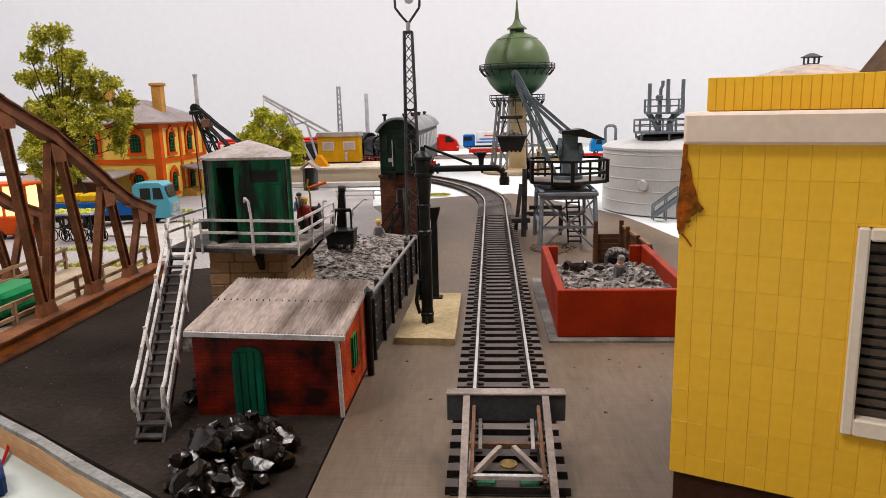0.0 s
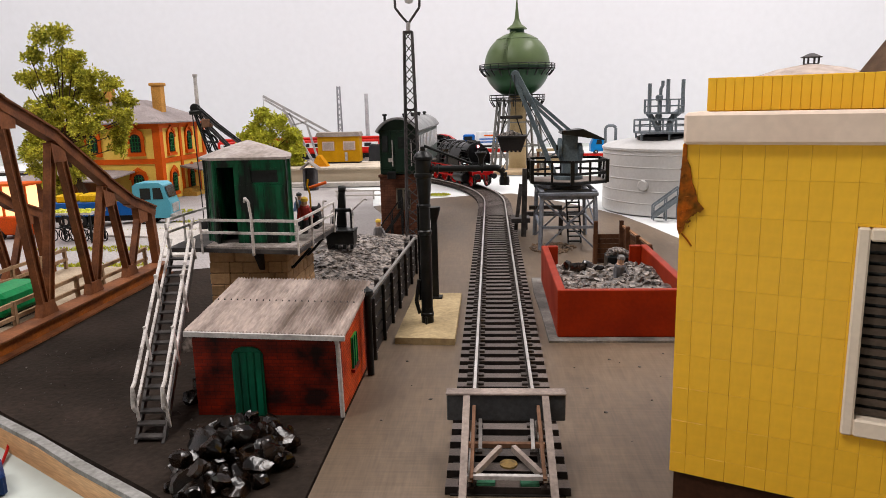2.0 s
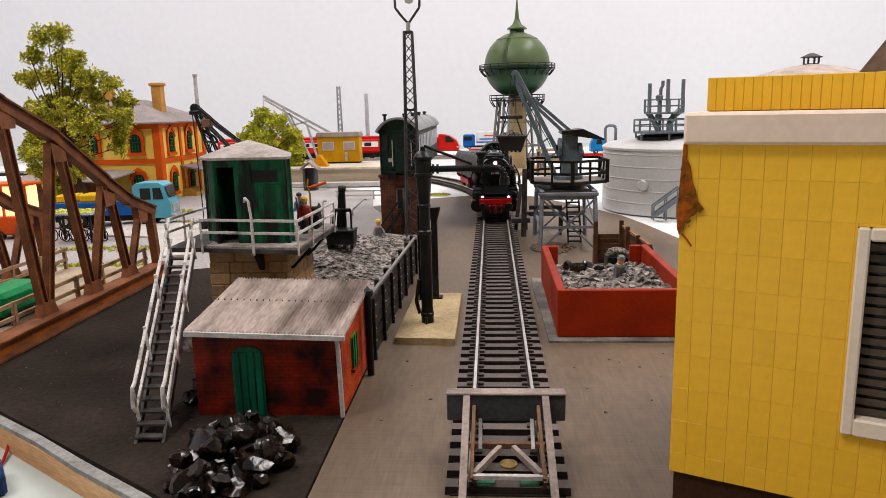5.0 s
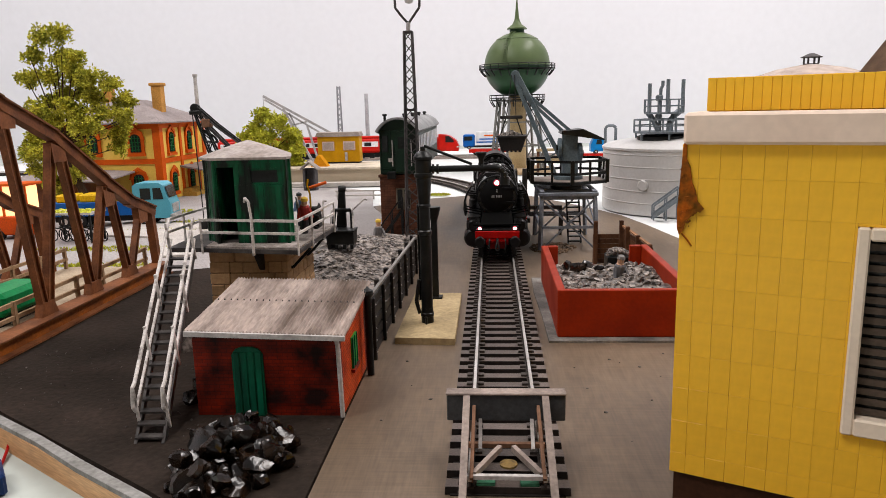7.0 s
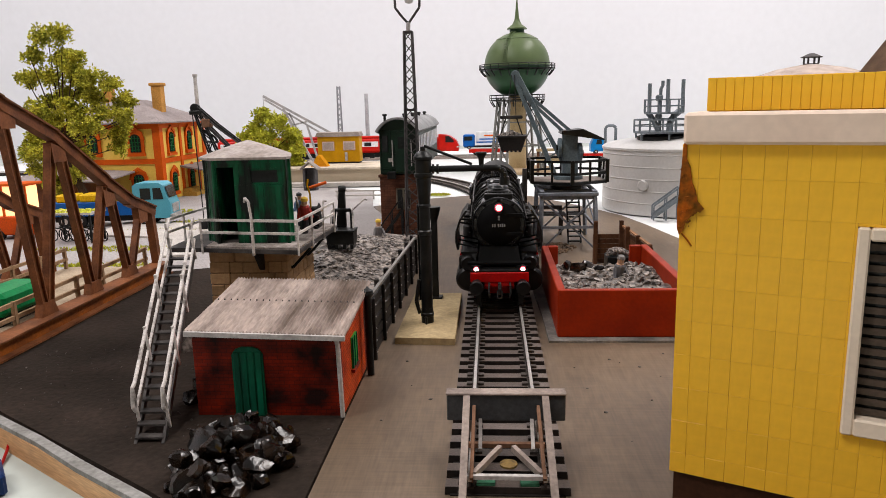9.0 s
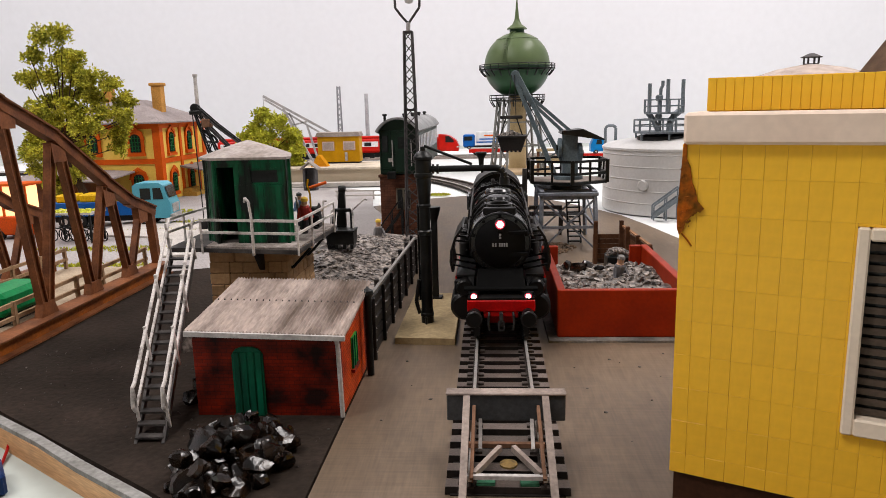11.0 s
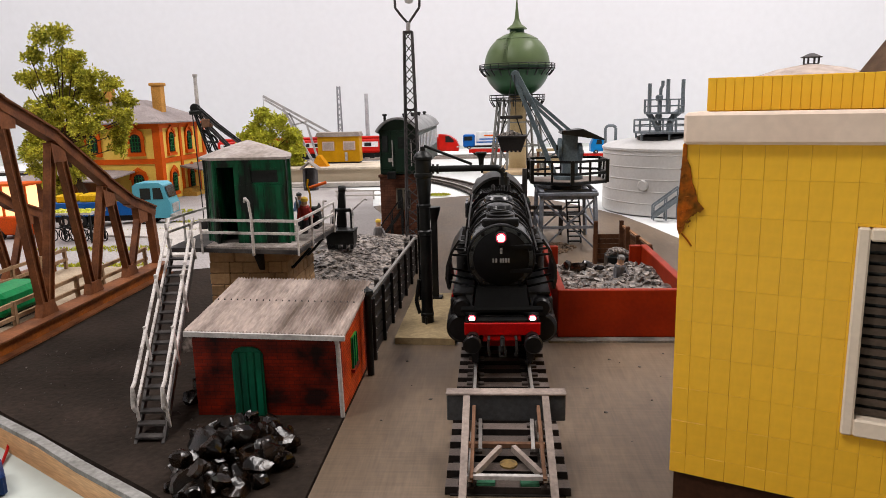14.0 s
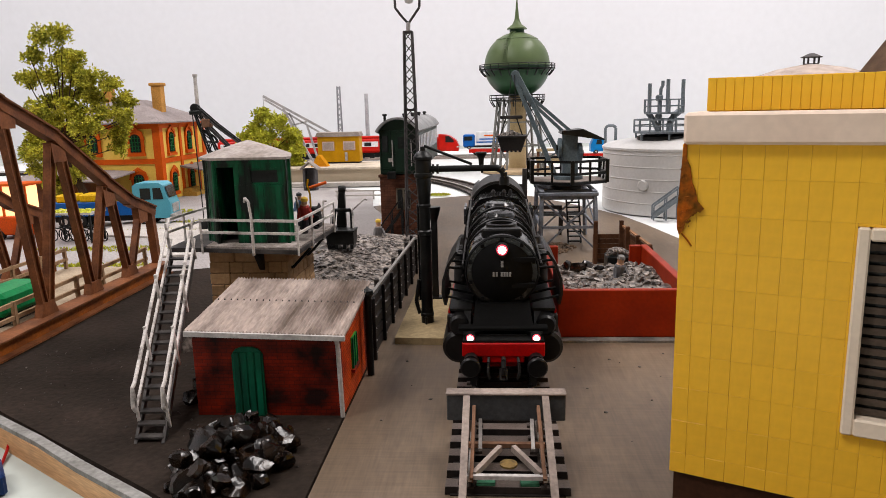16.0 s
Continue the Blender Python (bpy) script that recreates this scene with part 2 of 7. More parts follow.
structure("yard_ground", prism(B(), [(-46.5, 41), (-46.5, 439), (-192, 379), (-430, 378), (-152, 193.5), (-84, 149.5), (-58, 131)], -1.2, 0.3, "z"), YARD, "black ash-covered ground of the coal yard", "ground")
edge = B()
prism(edge, [(-440, 384), (-152.4, 192.5), (-84.3, 148.4), (-59, 131), (-58, 128), (-84.5, 145.2), (-153, 189.5), (-443, 381)], -8, -1.3, "z")
structure("board_edge", edge, PLY, "raw wooden edge strip of the layout board", "trim")
structure("board_rim", prism(B(), [(-440, 384), (-152.4, 192.5), (-130, 178.6), (-108, 163.6), (-84.3, 148.4), (-59, 131), (-58, 128), (-84.5, 145.2), (-110, 161.2), (-129, 174.6), (-153, 189.5), (-443, 381)], -1.3, 0.1, "z"), RIM, "grey filler strip along the board edge", "trim")


# ---- railway track and train ----
CURVE_START, RADIUS = 618.0, 440.0


def on_track(s):
    """Place on the centre line and the heading (towards the far end) at s millimetres along it."""
    if s <= CURVE_START:
        return Vector((0.4, s)), 0.0
    a = (s - CURVE_START) / RADIUS
    if a > math.pi / 2:
        return Vector((0.4 - RADIUS - (s - CURVE_START - RADIUS * math.pi / 2), CURVE_START + RADIUS)), math.pi / 2
    return Vector((0.4 - RADIUS * (1 - math.cos(a)), CURVE_START + RADIUS * math.sin(a))), a


def railway_track():
    tr = thing("railway_track", "grey-brown sleepered model track with two bright rails", "railway track", kind="structure")
    for side in (-1, 1):
        for nm, w, z0, z1, ma in (("rail", 0.9, 3.6, 4.5, RAIL), ("rail_web", 0.5, 2.2, 3.6, IRON), ("rail_foot", 2.0, 1.9, 2.3, IRON)):
            bm = B()
            last = None
            for i in range(0, 120):
                s = 150 + i * 12.5
                c, a = on_track(s)
                n = Vector((math.cos(a), math.sin(a)))
                mid = c + n * side * 8.7
                now = [bm.verts.new(Vector((*(mid + n * k * w / 2), z)) * MM) for k, z in ((-1, z0), (1, z0), (1, z1), (-1, z1))]
                if last:
                    for k in range(4):
                        bm.faces.new((last[k], last[(k + 1) % 4], now[(k + 1) % 4], now[k]))
                else:
                    bm.faces.new(now[::-1])
                last = now
            bm.faces.new(last)
            part(nm, bm, ma, tr)
    # bed strip coloured nearly black for the shade in the sleeper gaps
    bed = B()
    last = None
    for i in range(120):
        c, a = on_track(150 + i * 12.5)
        n = Vector((math.cos(a), math.sin(a)))
        now = [bed.verts.new(Vector((*(c + n * k), z)) * MM) for k, z in ((-13.6, -0.6), (13.6, -0.6), (13.2, 0.35), (-13.2, 0.35))]
        if last:
            for k in range(4):
                bed.faces.new((last[k], last[(k + 1) % 4], now[(k + 1) % 4], now[k]))
        else:
            bed.faces.new(now[::-1])
        last = now
    bed.faces.new(last)
    part("track_bed", bed, mat("shaded_gap_bed", (0.013, 0.011, 0.010), (0.026, 0.022, 0.02), 0.85, scale=150, bump=0.4), tr, "bed strip painted dark as the shade between sleepers")
    sl = B()
    t = B()
    hull6(t, [(-14.6, -1.95, 0), (14.6, -1.95, 0), (14.6, 1.95, 0), (-14.6, 1.95, 0), (-14.45, -1.85, 2.0), (14.45, -1.85, 2.0), (14.45, 1.85, 2.0), (-14.45, 1.85, 2.0)])
    add(sl, t)
    me = mesh_of("sleeper", sl, SLEEPER)
    # tops keep the sleeper colour, sides are painted darker as their shade
    me.materials.append(mat("shaded_sleeper_side", (0.016, 0.013, 0.012), (0.026, 0.021, 0.019), 0.6, scale=120))
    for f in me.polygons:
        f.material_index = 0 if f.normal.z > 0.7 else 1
    ch = B()
    for k in (-1, 1):
        for j in (-1, 1):
            box(ch, k * 8.7 + j * 1.7 - 1.0, k * 8.7 + j * 1.7 + 1.0, -1.0, 1.0, 1.9, 2.7)
    cme = mesh_of("rail_chair", ch, IRON)
    s = 152.5
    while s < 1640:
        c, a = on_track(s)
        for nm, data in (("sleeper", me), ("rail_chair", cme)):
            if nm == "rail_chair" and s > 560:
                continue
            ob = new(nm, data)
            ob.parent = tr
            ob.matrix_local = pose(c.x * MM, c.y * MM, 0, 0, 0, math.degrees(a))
        s += 7.5 if s < 560 else 5.6
    return tr


railway_track()


def spoked_wheel(r, spokes, name, parent, x, y, z, side):
    """Wheel turning about x; spokes and rim red, tyre dark."""
    bm = B()
    n = 24
    for a0, a1 in ((r * 0.80, r * 0.93),):
        pr = [(a0, -0.7), (a1, -0.7), (a1, 0.7), (a0, 0.7)]
        ri = [[bm.verts.new((ALONG_X @ Vector((q * math.cos(2 * math.pi * i / n), q * math.sin(2 * math.pi * i / n), h))) * MM) for i in range(n)] for q, h in pr]
        for k in range(4):
            for i in range(n):
                bm.faces.new((ri[k][i], ri[k][(i + 1) % n], ri[(k + 1) % 4][(i + 1) % n], ri[(k + 1) % 4][i]))
    for i in range(spokes):
        a = 2 * math.pi * i / spokes
        beam(bm, (0, 0, 0), (0, r * 0.85 * math.cos(a), r * 0.85 * math.sin(a)), 0.7, 0.7, (1, 0, 0))
    rod(bm, (-1.0, 0, 0), (1.0, 0, 0), r * 0.2, 12)
    if r > 9:
        beam(bm, (0, -r * 0.55, -r * 0.62), (0, r * 0.55, -r * 0.62), 1.0, r * 0.34, (1, 0, 0))
    w = part(name, bm, RED, parent)
    w.location = Vector((x, y, z)) * MM
    ty = B()
    pr = [(r * 0.92, -1.1), (r, -1.1), (r, 0.5), (r + 0.7, 0.7), (r + 0.7, 1.2), (r * 0.92, 1.2)]
    if side > 0:
        pr = [(q, -h) for q, h in pr]
    ri = [[ty.verts.new((ALONG_X @ Vector((q * math.cos(2 * math.pi * i / n), q * math.sin(2 * math.pi * i / n), h))) * MM) for i in range(n)] for q, h in pr]
    for k in range(6):
        for i in range(n):
            ty.faces.new((ri[k][i], ri[k][(i + 1) % n], ri[(k + 1) % 6][(i + 1) % n], ri[(k + 1) % 6][i]))
    part("tyre", ty, BLACK, w, "dark metal tyre")
    return w, r


WHEELS = []


def locomotive():
    """Front towards -y; origin on the rail top below the lower front lamps."""
    lo = thing("steam_locomotive", "black steam locomotive model with red wheels and lit headlamps", "locomotive")
    # frame and buffer beam
    part("frame", box(box(B(), -6.4, 6.4, 10, 148, 6.5, 15), -4.5, 4.5, 14, 150, 3.5, 7), RED, lo, "red main frame")
    bb = box(B(), -12, 12, -1.6, 0.6, 12.3, 16.4, 0.3)
    box(bb, -6, 6, -1.2, 0.6, 10.4, 12.3, 0.2)
    part("buffer_beam", bb, RED, lo, "red buffer beam")
    for k in (-1, 1):
        part("rail_guard", prism(B(), [(k * 7.0, 12.3), (k * 10.0, 12.3), (k * 9.4, 3.0), (k * 8.2, 3.0)], -0.9, 0.2), BLACK, lo)
    for k in (-1, 1):
        bu = lathe(B(), [(1.2, 0), (1.2, 4.5), (2.0, 4.6), (2.2, 7)], (k * 9.4, -8.4, 11.5), 20, ALONG_Y)
        lathe(bu, [(2.5, -0.9), (2.9, -0.5), (2.9, 0.2), (2.2, 0.5)], (k * 9.4, -8.0, 11.5), 24, ALONG_Y)
        part("buffer", bu, BLACK, lo)
    ck = tube(B(), [(0, -1.5, 11.8), (0, -4, 11.8), (0, -4.8, 10), (0, -4.2, 8)], 0.7)
    tube(ck, [(-0.9, -2.2, 9), (-0.9, -3.4, 6), (0.9, -3.4, 6), (0.9, -2.2, 9)], 0.35, 6)
    part("coupling_hook", ck, GREYBLK, lo)
    for k in (-1, 1):
        part("brake_hose", tube(B(), [(k * 4.2, -1.5, 12), (k * 4.4, -3, 11), (k * 4.5, -3.3, 8), (k * 4, -2.6, 6)], 0.45, 6), GREYBLK, lo)
    # lamps
    for x, y, z, r in ((-9.6, 0, 17.5, 0.95), (9.6, 0, 17.5, 0.95), (0, 10.6, 41.5, 1.3)):
        la = part("headlamp", lathe(B(), [(r * 1.5, -0.2), (r * 1.55, 2.2), (r * 0.8, 3)], (x, y, z), 18, ALONG_Y), BLACK, lo)
        part("lamp_halo", lathe(B(), [(r * 1.05, -0.5), (r * 1.4, -0.1)], (x, y, z), 18, ALONG_Y), LAMPHALO, la, "glowing red ring imitating the halo of the lamp")
        part("lamp_lens", lathe(B(), [(0, -1.1), (r * 0.7, -0.9), (r, -0.4), (r, -0.2)], (x, y, z), 18, ALONG_Y), LAMPON, la, "glowing white lens")
        box_ = box(B(), x - 1, x + 1, y + 0.8, y + 2.2, z - r * 2.1, z - r, 0.1)
        part("lamp_bracket", box_, BLACK, lo)
    # front deck, apron and running boards
    part("front_deck", box(box(B(), -11.8, 11.8, -1, 16, 16.4, 17.1), -7, 7, 3, 15, 17.1, 17.6), BLACK, lo)
    ap = B()
    hull6(ap, [(-9, 5, 19.5), (9, 5, 19.5), (9, 16, 19.5), (-9, 16, 19.5), (-8.2, 11.5, 24.5), (8.2, 11.5, 24.5), (8.2, 16, 24.5), (-8.2, 16, 24.5)])
    box(ap, -13.2, 13.2, 2.8, 7, 18.6, 19.6, 0.2)
    # near-black without sheen, so the shaded front is put into the finish
    part("front_apron", ap, mat("shaded_apron_black", (0.004, 0.004, 0.004), None, 0.85, spec=0.04), lo)
    for k in (-1, 1):
        rb = box(B(), *sorted((k * 9.5, k * 16.6)), 18, 122, 20.4, 21.2)
        prism(rb, [(18, 20.4), (30, 20.4), (14, 16.8), (4, 16.8), (4, 17.4), (13, 17.4)], *sorted((k * 9.8, k * 12)), axis="x")
        part("running_board", rb, BLACK, lo)
        part("footplate_edge", box(B(), *sorted((k * 16.4, k * 17.0)), 18, 122, 19.7, 20.6), RED, lo, "red edge strip")
        cy = lathe(B(), [(4.2, 0), (5.2, 1), (5.4, 5), (5.4, 20), (5.0, 23), (4.0, 24)], (k * 13.6, 14, 9.6), 24, ALONG_Y)
        box(cy, *sorted((k * 9, k * 17.4)), 17, 36, 12, 19.6, 0.8)
        lathe(cy, [(2.6, 0), (3.2, 1), (3.2, 25), (2.4, 26)], (k * 13.4, 13, 17.0), 18, ALONG_Y)
        part("cylinder", cy, BLACK, lo)
        # smoke deflector, bowed inwards at the top
        de = B()
        sec = [(18.4, 21.8), (19.2, 25.5), (18.9, 30), (17.2, 35), (14.4, 39.2), (13.7, 38.9), (16.4, 34.7), (18.0, 29.9), (18.3, 25.6), (17.5, 21.8)]
        prism(de, [(k * x, z) for x, z in sec], 20, 46)
        part("smoke_deflector", de, BLACK, lo)
        for yy in (23, 33, 43):
            part("deflector_stay", rod(B(), (k * 11, yy, 33), (k * 17.6, yy, 33.5), 0.45, 6), BLACK, lo)
            part("deflector_stay", rod(B(), (k * 9, yy, 22), (k * 18, yy, 24), 0.4, 6), BLACK, lo)
        hr = tube(B(), [(k * 12.1, 16, 36), (k * 12.4, 60, 37), (k * 12.8, 116, 38)], 0.35, 6)
        for yy in range(20, 116, 12):
            rod(hr, (k * 11, yy, 36), (k * 12.4, yy, 36.6), 0.3, 6)
        part("handrail", hr, GREYBLK, lo)
        # pumps, pipes and tanks on the running board
        pp = B()
        for i, yy in enumerate((52, 62, 84)):
            lathe(pp, [(1.8, 0), (2.2, 0.5), (2.2, 6), (1.5, 7), (1.9, 7.5), (1.9, 11), (1.0, 12)], (k * 14.6, yy, 21), 14)
        tube(pp, [(k * 13.5, 48, 24), (k * 13.4, 70, 26), (k * 13.6, 96, 25), (k * 13.2, 112, 30)], 0.5, 6)
        tube(pp, [(k * 12, 50, 42), (k * 13.2, 56, 34), (k * 13.8, 64, 26)], 0.5, 6)
        tube(pp, [(k * 11.4, 74, 43), (k * 12.9, 76, 35), (k * 13.6, 80, 23)], 0.45, 6)
        part("air_pump", pp, GREYBLK, lo)
        sa = tube(B(), [(k * 11.2, 30, 41.5), (k * 11.6, 56, 42.5), (k * 11.8, 108, 43.5)], 0.4, 6)
        part("pipe", sa, GREYBLK, lo)
        # rods
        ro = beam(B(), (k * 11.4, 52, 8.6), (k * 11.4, 106, 8.6), 0.9, 1.8)
        beam(ro, (k * 12.4, 36, 10), (k * 12.4, 79, 8.6), 0.8, 1.5)
        beam(ro, (k * 12.4, 36, 13), (k * 12.4, 60, 14.2), 0.8, 1.2)
        prism(ro, [(k * 11.8, 16.5), (k * 13, 16.5), (k * 13, 12), (k * 11.8, 12)], 58, 64)
        part("connecting_rod", ro, RED, lo, "red side rods")
        for yy in (52, 79, 106):
            WHEELS.append(spoked_wheel(11.3, 14, "driving_wheel", lo, k * 8.9, yy, 11.3, k))
        for yy in (8, 38):
            WHEELS.append(spoked_wheel(5.7, 9, "bogie_wheel", lo, k * 8.9, yy, 5.7, k))
        WHEELS.append(spoked_wheel(7.0, 10, "trailing_wheel", lo, k * 8.9, 135, 7.0, k))
    # boiler and fittings
    bo = lathe(B(), [(11.3, 0), (11.5, 0.6), (11.5, 20), (11.2, 20.4), (11.2, 32), (11.45, 32.1), (11.45, 33.6), (11.2, 33.7), (11.3, 52), (11.6, 52.1), (11.6, 53.6), (11.4, 53.7), (11.9, 74), (12.2, 74.1), (12.2, 75.6), (12, 75.7), (12, 106)], (0, 14, 34), 40, ALONG_Y)
    part("boiler", bo, SATIN, lo)
    sd = lathe(B(), [(0, -2.6), (3, -2.4), (7, -1.5), (9.3, -0.4), (9.4, 0.2), (10.6, 0.2), (11.0, -0.4), (11.4, 0), (11.5, 0.8)], (0, 14, 34), 40, ALONG_Y)
    for z in (30, 38):
        box(sd, 3, 10, 12.0, 13.6, z - 0.7, z + 0.7, 0.1)
    for i in range(10):
        a = 2 * math.pi * (i + 0.5) / 10
        box(sd, 10.1 * math.cos(a) - 0.5, 10.1 * math.cos(a) + 0.5, 13.2, 14, 34 + 10.1 * math.sin(a) - 0.5, 34 + 10.1 * math.sin(a) + 0.5)
    part("smokebox_door", sd, mat("matt_smokebox_black", (0.0045, 0.0045, 0.005), None, 0.6, spec=0.1), lo)
    npm = mat("pale_lettering", (0.26, 0.26, 0.26), None, 0.6, var=0.05)
    pl = B()
    for x0 in (-2.9, -1.95, -0.45, 0.4, 1.25, 2.1):
        box(pl, x0, x0 + 0.6, 10.95, 11.3, 33.2, 34.5)
    for z0 in (36.1, 37.2):
        box(pl, -0.4, 0.4, 10.95, 11.3, z0, z0 + 0.8)
    part("number_plate", pl, npm, lo, "pale plate bars on the smokebox door")
    ch = lathe(B(), [(4.6, 0), (4.9, 1.6), (4.9, 2.3), (4.2, 2.6), (3.6, 2.4), (3.6, 0.2)], (0, 26, 44.8), 24)
    part("chimney", ch, BLACK, lo)
    part("chimney_collar", box(B(), -6.2, 6.2, 17.5, 21, 44, 46.6, 0.4), BLACK, lo)
    do = lathe(B(), [(5.6, 0), (5.4, 1.0), (4.6, 2.0), (2.6, 2.6), (0, 2.8)], (0, 56, 44.2), 24)
    part("dome", do, SATIN, lo)
    for yy in (31, 44, 60, 70, 88):
        part("boiler_band", lathe(B(), [(11.75 + max(0, yy - 60) * 0.018, 0), (11.95 + max(0, yy - 60) * 0.018, 0.3), (11.95 + max(0, yy - 60) * 0.018, 0.9), (11.75 + max(0, yy - 60) * 0.018, 1.2)], (0, yy, 34), 40, ALONG_Y), BLACK, lo)
    for k in (-1, 1):
        part("boiler_pipe", tube(B(), [(k * 3.4, 54, 45.8), (k * 7.5, 57, 43.6), (k * 10.6, 58, 40), (k * 12.6, 60, 34)], 0.5, 6), GREYBLK, lo)
        part("boiler_pipe", tube(B(), [(k * 3.6, 80, 46.6), (k * 8, 82, 44.2), (k * 11.2, 84, 40), (k * 13, 85, 32)], 0.5, 6), GREYBLK, lo)
    part("sand_box", lathe(B(), [(6.2, 0), (6.0, 1.2), (5.0, 2.2), (0, 2.7)], (0, 80, 44.4), 24), SATIN, lo)
    va = B()
    for k in (-2.2, 2.2):
        lathe(va, [(0.7, 0), (0.7, 2.4), (1.0, 2.6), (0.6, 3.6)], (k, 98, 45.6), 10)
    lathe(va, [(0.8, 0), (0.8, 3), (0.5, 4)], (5, 104, 44.5), 10)
    part("safety_valve", va, GREYBLK, lo)
    fb = B()
    prism(fb, [(-12.6, 22), (12.6, 22), (12.9, 34), (11.6, 41), (8, 45.6), (0, 47), (-8, 45.6), (-11.6, 41), (-12.9, 34)], 96, 120)
    part("firebox", fb, SATIN, lo)
    # cab
    cb = B()
    under = [(14.4 * math.sin(a), 30.0 + 19.6 * math.cos(a)) for a in [radians(56 - 8 * i) for i in range(15)]]
    prism(cb, [(-14.8, 18), (14.8, 18), (14.8, 35), (13.6, 38.6)] + under + [(-13.6, 38.6), (-14.8, 35)], 118, 146)
    part("cab", cb, BLACK, lo)
    for k in (-1, 1):
        for y0 in (121, 132):
            part("cab_window", box(B(), *sorted((k * 14.6, k * 15.1 + k * 0.5)), y0, y0 + 8, 31, 38), mat("cab_window_dark", (0.05, 0.05, 0.055), None, 0.1), lo)
        part("front_window", box(B(), *sorted((k * 9.5, k * 13.2)), 117.7, 118.2, 37, 42.5, 0.1), mat("cab_front_glass", (0.05, 0.05, 0.055), None, 0.1), lo)
    rf = B()
    arc = [(15.6 * math.sin(a), 30.5 + 20.5 * math.cos(a)) for a in [radians(-50 + 5 * i) for i in range(21)]]
    prism(rf, arc + [(x * 0.95, z - 1.0) for x, z in arc[::-1]], 116, 149)
    part("cab_roof", rf, GREYBLK, lo)
    return lo


def tender():
    te = thing("tender", "black locomotive tender loaded with coal", "tender")
    bo = B()
    prism(bo, [(-15.4, 14), (15.4, 14), (15.6, 30), (13, 35.5), (11, 37), (10.4, 36.6), (12, 34.5), (12, 29), (-12, 29), (-12, 34.5), (-10.4, 36.6), (-11, 37), (-13, 35.5), (-15.6, 30)], 154, 258)
    part("tender_body", bo, BLACK, te)
    part("rear_tank", box(B(), -12, 12, 220, 257.5, 29, 36, 1), BLACK, te)
    part("tender_frame", box(B(), -6.2, 6.2, 152, 262, 6, 14), RED, te, "red underframe")
    co = B()
    rnd = random.Random(4)
    for i in range(260):
        x, y = rnd.uniform(-11, 11), rnd.uniform(157, 219)
        blob(co, (x, y, 31 + 6.5 * (1 - (x / 12) ** 2) * (0.7 + 0.3 * rnd.random())), rnd.uniform(1.2, 2.2), i)
    ob = part("coal_load", co, COALGREY, te, "grey coal heap")
    tagged(ob, kind="stuff")
    for k in (-1, 1):
        part("bogie_side", box(box(B(), *sorted((k * 10.3, k * 11.6)), 160, 200, 4, 10, 0.6), *sorted((k * 10.3, k * 11.6)), 212, 252, 4, 10, 0.6), RED, te)
        part("tender_buffer", lathe(B(), [(1.4, 0), (1.4, 5), (3.3, 5.2), (3.3, 6)], (k * 9.4, 259, 11.5), 18, ALONG_Y), BLACK, te)
        for yy in (166, 194, 218, 246):
            WHEELS.append(spoked_wheel(5.7, 9, "tender_wheel", te, k * 8.9, yy, 5.7, k))
    part("rear_beam", box(B(), -12, 12, 257, 259, 8.6, 16, 0.3), RED, te)
    return te


LOCO = locomotive()
TENDER = tender()

# lamp position along the track, by time
RUN = [(0, 896), (0.5, 858), (1.0, 820), (1.5, 781), (2.0, 742), (2.5, 704), (3.0, 667), (3.5, 630), (4.0, 593), (4.2, 578), (5.2, 506), (6.3, 434), (6.5, 420), (7.0, 385), (7.5, 352), (8.0, 323), (8.5, 304), (9.0, 287),
       (9.6, 270), (10.4, 253), (11.3, 241), (12.0, 236), (12.5, 232), (13.0, 228), (13.5, 224), (14.0, 218), (14.5, 212), (15.0, 207), (15.5, 202), (16.0, 198.5)]


def run_at(t):
    """Cubic glide through RUN."""
    for i in range(len(RUN) - 1):
        if RUN[i][0] <= t <= RUN[i + 1][0]:
            break
    (t0, s0), (t1, s1) = RUN[i], RUN[i + 1]
    a, b = RUN[max(0, i - 1)], RUN[min(len(RUN) - 1, i + 2)]
    m0, m1 = (s1 - a[1]) / (t1 - a[0]), (b[1] - s0) / (b[0] - t0)
    h = t1 - t0
    u = (t - t0) / h
    return (2 * u ** 3 - 3 * u * u + 1) * s0 + (u ** 3 - 2 * u * u + u) * h * m0 + (3 * u * u - 2 * u ** 3) * s1 + (u ** 3 - u * u) * h * m1


def vehicle_pose(s, front, rear):
    """A stiff vehicle on two pivots, front and rear millimetres behind its lamps."""
    p, q = on_track(s + front)[0], on_track(s + rear)[0]
    d = (q - p).normalized()
    o = p - d * front
    return pose(o.x * MM, o.y * MM, 0.0045, 0, 0, math.degrees(math.atan2(-d.x, d.y)))


def motions():
    times = [i / 15 for i in range(241)]
    walk(LOCO, [(t, vehicle_pose(run_at(t), 50, 106)) for t in times])
    walk(TENDER, [(t, vehicle_pose(run_at(t), 180, 232)) for t in times])
    start = run_at(0)
    for w, r in WHEELS:
        x, y, z = [v / MM for v in w.location]
        walk(w, [(t, pose(x * MM, y * MM, z * MM, math.degrees((start - run_at(t)) / r), 0, 0)) for t in times])


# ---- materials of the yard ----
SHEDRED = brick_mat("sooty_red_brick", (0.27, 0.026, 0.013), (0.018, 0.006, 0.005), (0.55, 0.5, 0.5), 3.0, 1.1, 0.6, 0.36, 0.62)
# side wall brick, less sooty and painted brighter for the light from the right
SHEDLIT = brick_mat("lit_orange_brick", (0.52, 0.075, 0.02), (0.26, 0.03, 0.013), (0.55, 0.5, 0.5), 3.0, 1.1, 0.6)
